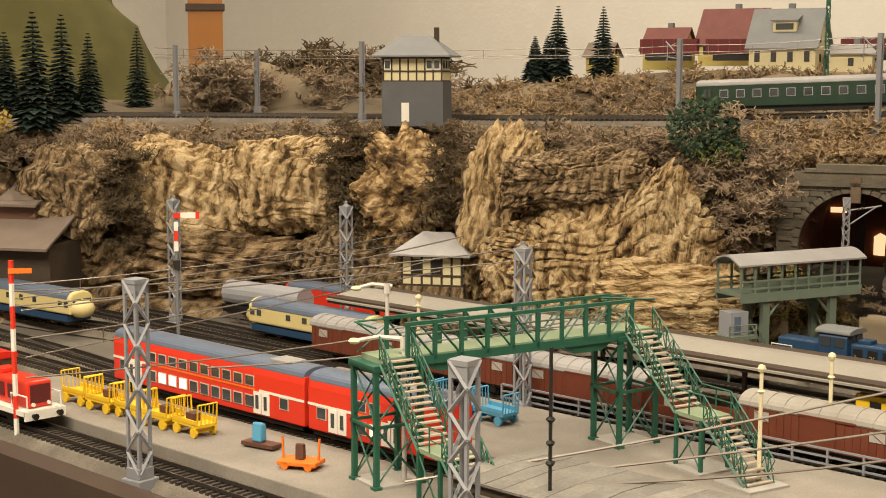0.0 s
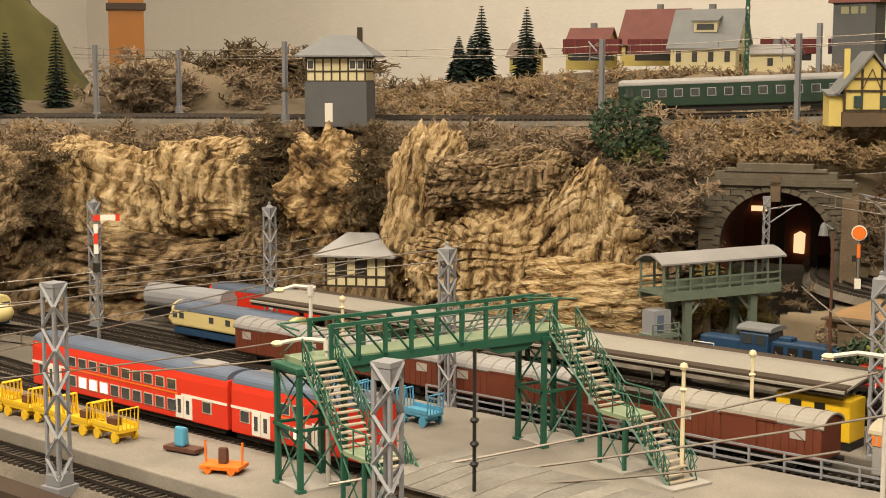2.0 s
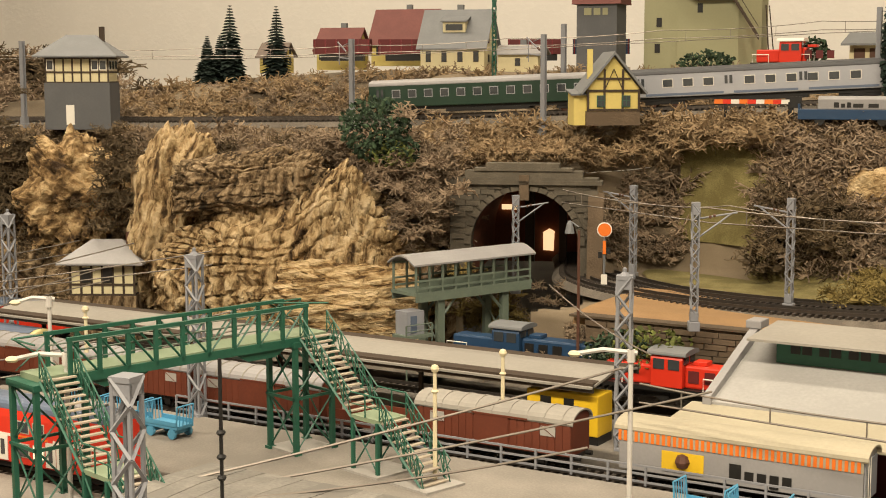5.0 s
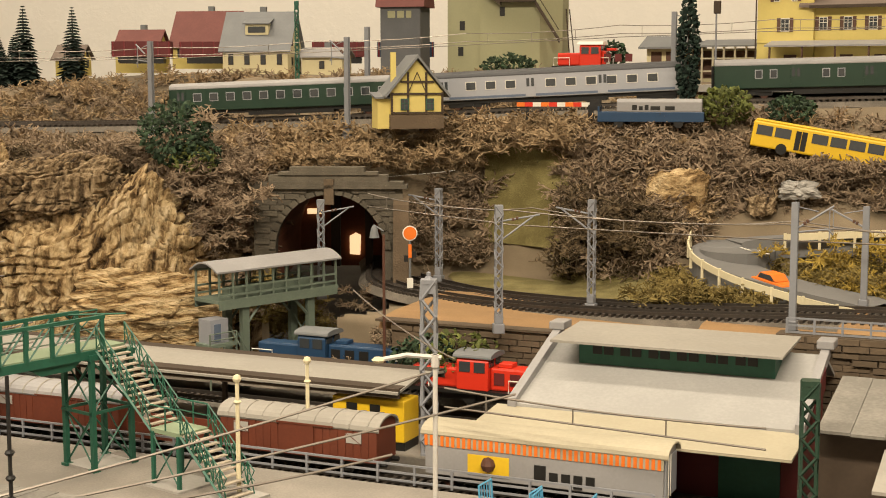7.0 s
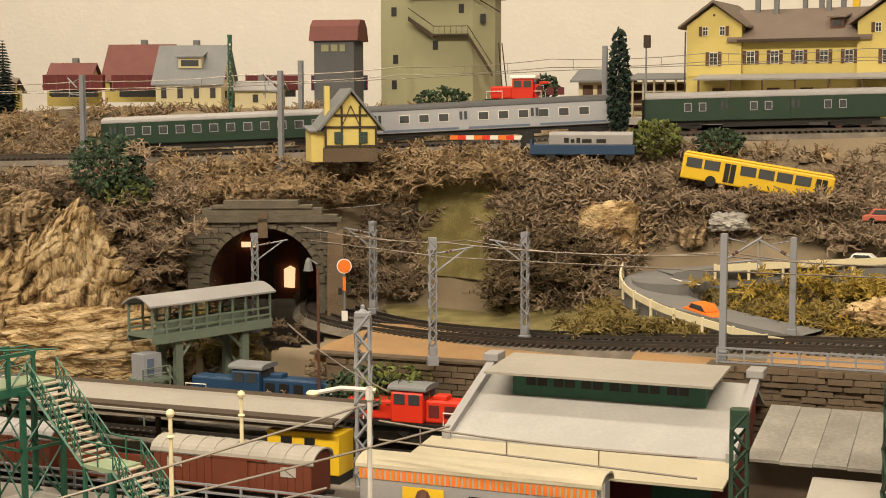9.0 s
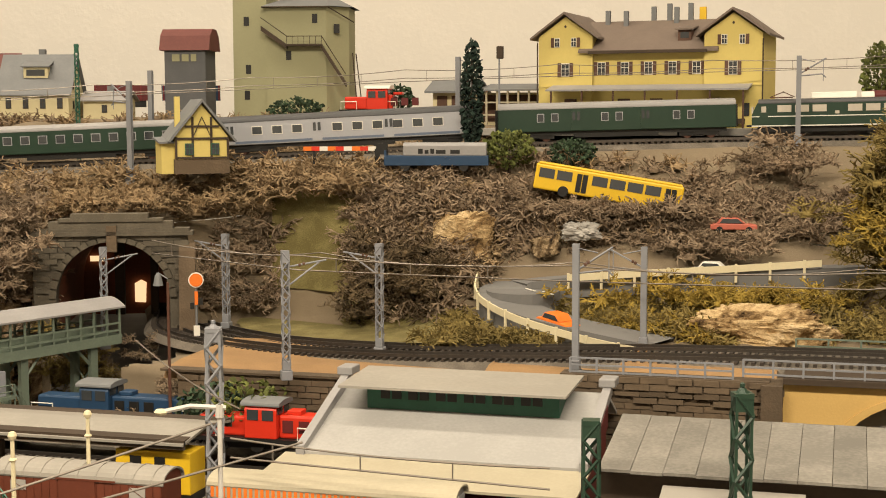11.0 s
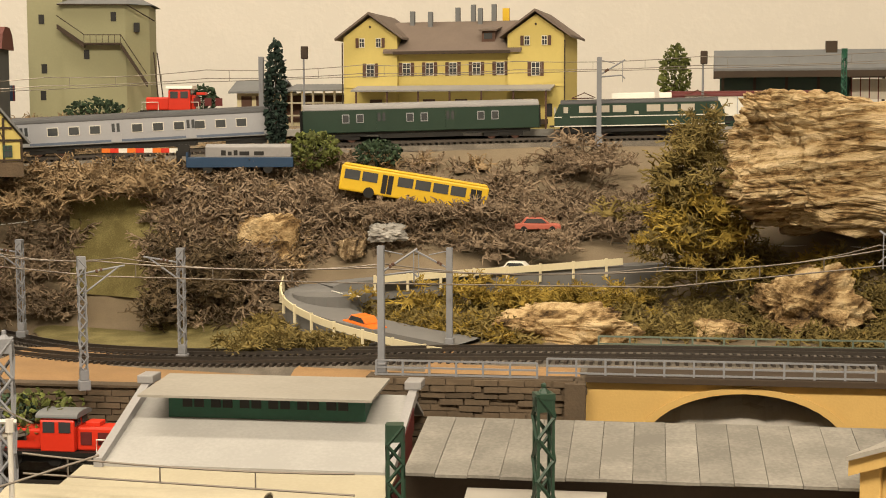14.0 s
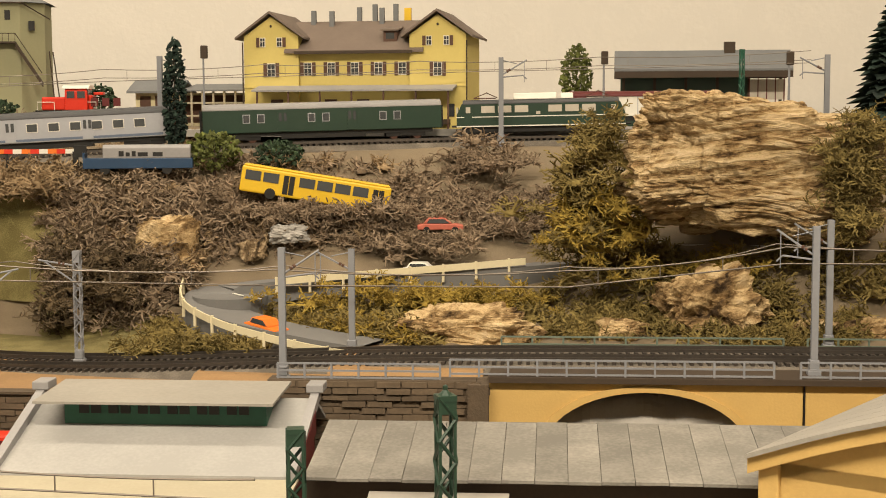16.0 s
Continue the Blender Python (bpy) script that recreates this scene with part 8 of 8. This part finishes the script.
W_UP = [UP[i] for i in range(2, 13)]
for a, b in zip(W_UP, W_UP[1:]):
    wire((a[0], a[1], a[2] + 0.088), (b[0], b[1], b[2] + 0.088), "thin overhead wire with droppers above the upper line", droppers=3, sag=0.003, r=0.0004)
    wire((a[0] * 1.028, a[1] * 1.028, a[2] + 0.080), (b[0] * 1.028, b[1] * 1.028, b[2] + 0.080), "thin overhead wire above the second upper line", sag=0.002, r=0.0004)
MW = [(-0.66, 1.33), (-0.46, 1.22), (-0.215, 1.195), (0.02, 1.195), (0.19, 1.190), (0.55, 1.19)]
for (xa, ya), (xb, yb) in zip(MW, MW[1:]):
    za, zb = 0.172 + 0.02 * (xa > 0.1), 0.172 + 0.02 * (xb > 0.1)
    wire((xa, ya, za), (xb, yb, zb), "overhead wire with droppers above the viaduct line", droppers=3, r=0.0006)
    wire((xa, ya + 0.05, za - 0.002), (xb, yb + 0.05, zb - 0.002), "overhead wire above the second viaduct line", r=0.0005, sag=0.008)
for k, (p, q) in enumerate((((62, 1.05, 0.120), (44, 1.42, 0.126)), ((62, 1.00, 0.108), (45, 1.36, 0.112)), ((62, 0.98, 0.085), (40, 1.10, 0.110)), ((62, 1.25, 0.105), (41, 1.35, 0.125)), ((55, 0.91, 0.100), (40, 1.05, 0.104)), ((62, 1.35, 0.096), (46, 1.6, 0.11)))):
    wire(at(*p), at(*q), "thin pale overhead wire crossing the yard", r=0.0006, droppers=2 if k % 2 else 0, sag=0.006)
for p, q in (((47, 0.85, 0.037), (24.6, 0.90, 0.104)), ((44, 0.84, 0.040), (21, 0.92, 0.086)), ((40, 0.80, 0.050), (26, 0.86, 0.062))):
    wire(at(*p), at(*q), "thick grey overhead rod near the platform canopy", r=0.0008, sag=0.003)
wire((-0.385, 0.90, 0.083), (-0.165, 0.875, 0.083), "grey overhead wire in front of the goods shed", r=0.0007, sag=0.003, droppers=3)
wire((-0.50, 0.99, 0.130), (-0.36, 0.86, 0.112), "grey wire from the lattice mast to the lamp", r=0.0006)
for yy in (0.901,):
    fence(-0.80, -0.24, yy, 0.0135, 0.0125, 0.028, "low grey railing along the platform edge", "mast")
fence(-1.02, -0.72, 0.955, 0.006, 0.012, 0.025, "low grey railing between the tracks", "rust")


def finial_lamp(ph, r, z0, z1, label):
    x, y = polar(ph, r)
    t = thing("bollard_lamp", pose(x, y, z0), label, "lamp", "small platform lamps")
    h = z1 - z0
    part("post", Mesh().tube([(0, 0, 0), (0, 0, h)], 0.0017, 6, 0.0013), "railing", t)
    part("globe", Mesh().ball((0, 0, h), 0.0031, 8), "railing", t)
    part("ring", Mesh().ball((0, 0, h * 0.8), 0.0028, 8, 0.5), "railing", t)
    return t


finial_lamp(32.2, 0.95, 0.0135, 0.092, "small pale lamp post beside the stairs")
finial_lamp(29.4, 1.02, 0.0135, 0.089, "small pale lamp post at the platform edge")
finial_lamp(46.0, 1.20, 0.062, 0.098, "small pale post on the canopy roof")
bp = thing("signal_post", Matrix.Translation(at(41.0, 0.79, 0.0135)), "thin black post with round insulators", "post")
part("post", Mesh().tube([(0, 0, 0), (0, 0, 0.12)], 0.0011, 6), "black", bp)
for z in (0.052, 0.064, 0.078):
    part("insulator", Mesh().ball((0, 0, z), 0.0028, 8, 0.7), "black", bp)
rp = thing("telegraph_pole", Matrix.Translation(at(26.3, 1.235, 0.0)), "thin rust brown pole with a lamp head", "pole")
part("post", Mesh().tube([(0, 0, 0), (0, 0, 0.155)], 0.0016, 6, 0.0012), "rust", rp)
part("lamp_head", Mesh().tube([(-0.009, 0, 0.152), (-0.009, 0, 0.160), (-0.009, 0, 0.163)], 0.0045, 8, 0.0012).tube([(0, 0, 0.158), (-0.009, 0, 0.163)], 0.0006, 5), "slate", rp)
rp = thing("telegraph_pole", Matrix.Translation(at(41.2, 1.52, 0.0)), "thin rust brown pole in front of the cliff", "pole")
part("post", Mesh().tube([(0, 0, 0), (0, 0, 0.155)], 0.0014, 6, 0.0012), "rust", rp)
part("crossarm", Mesh().box(-0.008, 0.008, -0.0008, 0.0008, 0.142, 0.1435).box(-0.006, 0.006, -0.0008, 0.0008, 0.150, 0.1515), "rust", rp)
og = thing("distant_signal", Matrix.Translation(at(25.25, 1.40, 0.08)) @ Matrix.Rotation(radians(25), 4, "Z"), "distant signal with an orange disc beside the tunnel", "signal")
part("post", Mesh().tube([(0, 0, -0.004), (0, 0, 0.062)], 0.0012, 6), "slate", og)
part("disc", Mesh().tube([(0, -0.0022, 0.058), (0, -0.0012, 0.058)], 0.0074, 16), "white", og)
part("disc_face", Mesh().tube([(0, -0.0028, 0.058), (0, -0.0022, 0.058)], 0.0064, 16), "orange", og, "orange disc face")
part("arm", Mesh().box(-0.0016, 0.0016, -0.002, -0.001, 0.034, 0.047), "orange", og)
part("light_box", Mesh().box(-0.006, -0.002, -0.002, 0.002, 0.030, 0.036).box(0.002, 0.006, -0.002, 0.002, 0.034, 0.040), "black", og)
part("base_sign", Mesh().box(-0.003, 0.003, -0.0026, -0.002, 0.004, 0.014), "white", og)
sm = thing("semaphore_signal", Matrix.Translation(at(55.7, 1.26, 0.0)) @ Matrix.Rotation(radians(52), 4, "Z"), "red and white semaphore signal with two arms", "signal")
part("post", Mesh().tube([(0, 0, 0), (0, 0, 0.172)], 0.0016, 6), "slate", sm)
part("arm", Mesh().box(-0.002, 0.020, -0.0016, -0.0008, 0.163, 0.168), "white", sm, "white arm with red edge")
part("arm_edge", Mesh().box(-0.002, 0.004, -0.0020, -0.0016, 0.163, 0.168).box(0.017, 0.0205, -0.002, -0.0016, 0.1625, 0.1685), "redbright", sm)
part("lower_arm", Mesh().box(-0.0018, 0.0018, -0.0022, -0.0012, 0.134, 0.160), "white", sm)
part("arm_edge", Mesh().box(-0.0018, 0.0018, -0.0026, -0.0022, 0.143, 0.152), "redbright", sm)
part("lamp", Mesh().box(-0.003, 0.003, -0.003, 0.003, 0.118, 0.126), "black", sm)
sm = thing("semaphore_signal", Matrix.Translation(at(62.2, 1.15, 0.0)) @ Matrix.Rotation(radians(55), 4, "Z"), "red and white striped semaphore post", "signal")
for i in range(8):
    part("band", Mesh().tube([(0, 0, i * 0.018), (0, 0, (i + 1) * 0.018)], 0.0022, 6), "redbright" if i % 2 else "white", sm)
part("arm", Mesh().box(-0.002, 0.016, -0.003, -0.002, 0.134, 0.138), "orange", sm)
for ph, r, h in ((29.65, 1.70, 0.142), (-7.45, 1.60, 0.098)):
    x, y = polar(ph, r)
    lattice_mast(pose(x, y, height(ph, r), 0, 0, 20), h, 0.0045, "slim dark green lattice post on the upper deck", material="green", foot=False)
for ph, r, h in ((13.3, 1.74, 0.10), (-2.2, 1.70, 0.092), (-9.2, 1.66, 0.085)):
    x, y = polar(ph, r)
    t = thing("yard_lamp", pose(x, y, height(ph, r)), "tall grey yard lamp with a dark head", "lamp", "upper deck lamps")
    part("post", Mesh().tube([(0, 0, 0), (0, 0, h)], 0.0016, 6, 0.0012), "mast", t)
    part("lamp_head", Mesh().box(-0.003, 0.005, -0.003, 0.003, h - 0.003, h + 0.012), "timber", t, bevel=0.001)
for s, ph in ((0, 9.6), (1, 4.1), (2, 2.6)):
    x, y = polar(ph, 1.70)
    t = thing("bench", pose(x, y, 0.280, 0, 0, -5), "dark wooden bench on the station platform", "bench", "platform benches")
    part("seat", Mesh().box(-0.010, 0.010, -0.003, 0.003, 0.004, 0.0052), "timber", t)
    part("backrest", Mesh().box(-0.010, 0.010, 0.003, 0.004, 0.004, 0.010), "timber", t)
    part("leg", Mesh().box(-0.009, -0.008, -0.003, 0.003, 0, 0.004), "timber", t)
    part("leg", Mesh().box(0.008, 0.009, -0.003, 0.003, 0, 0.004), "timber", t)
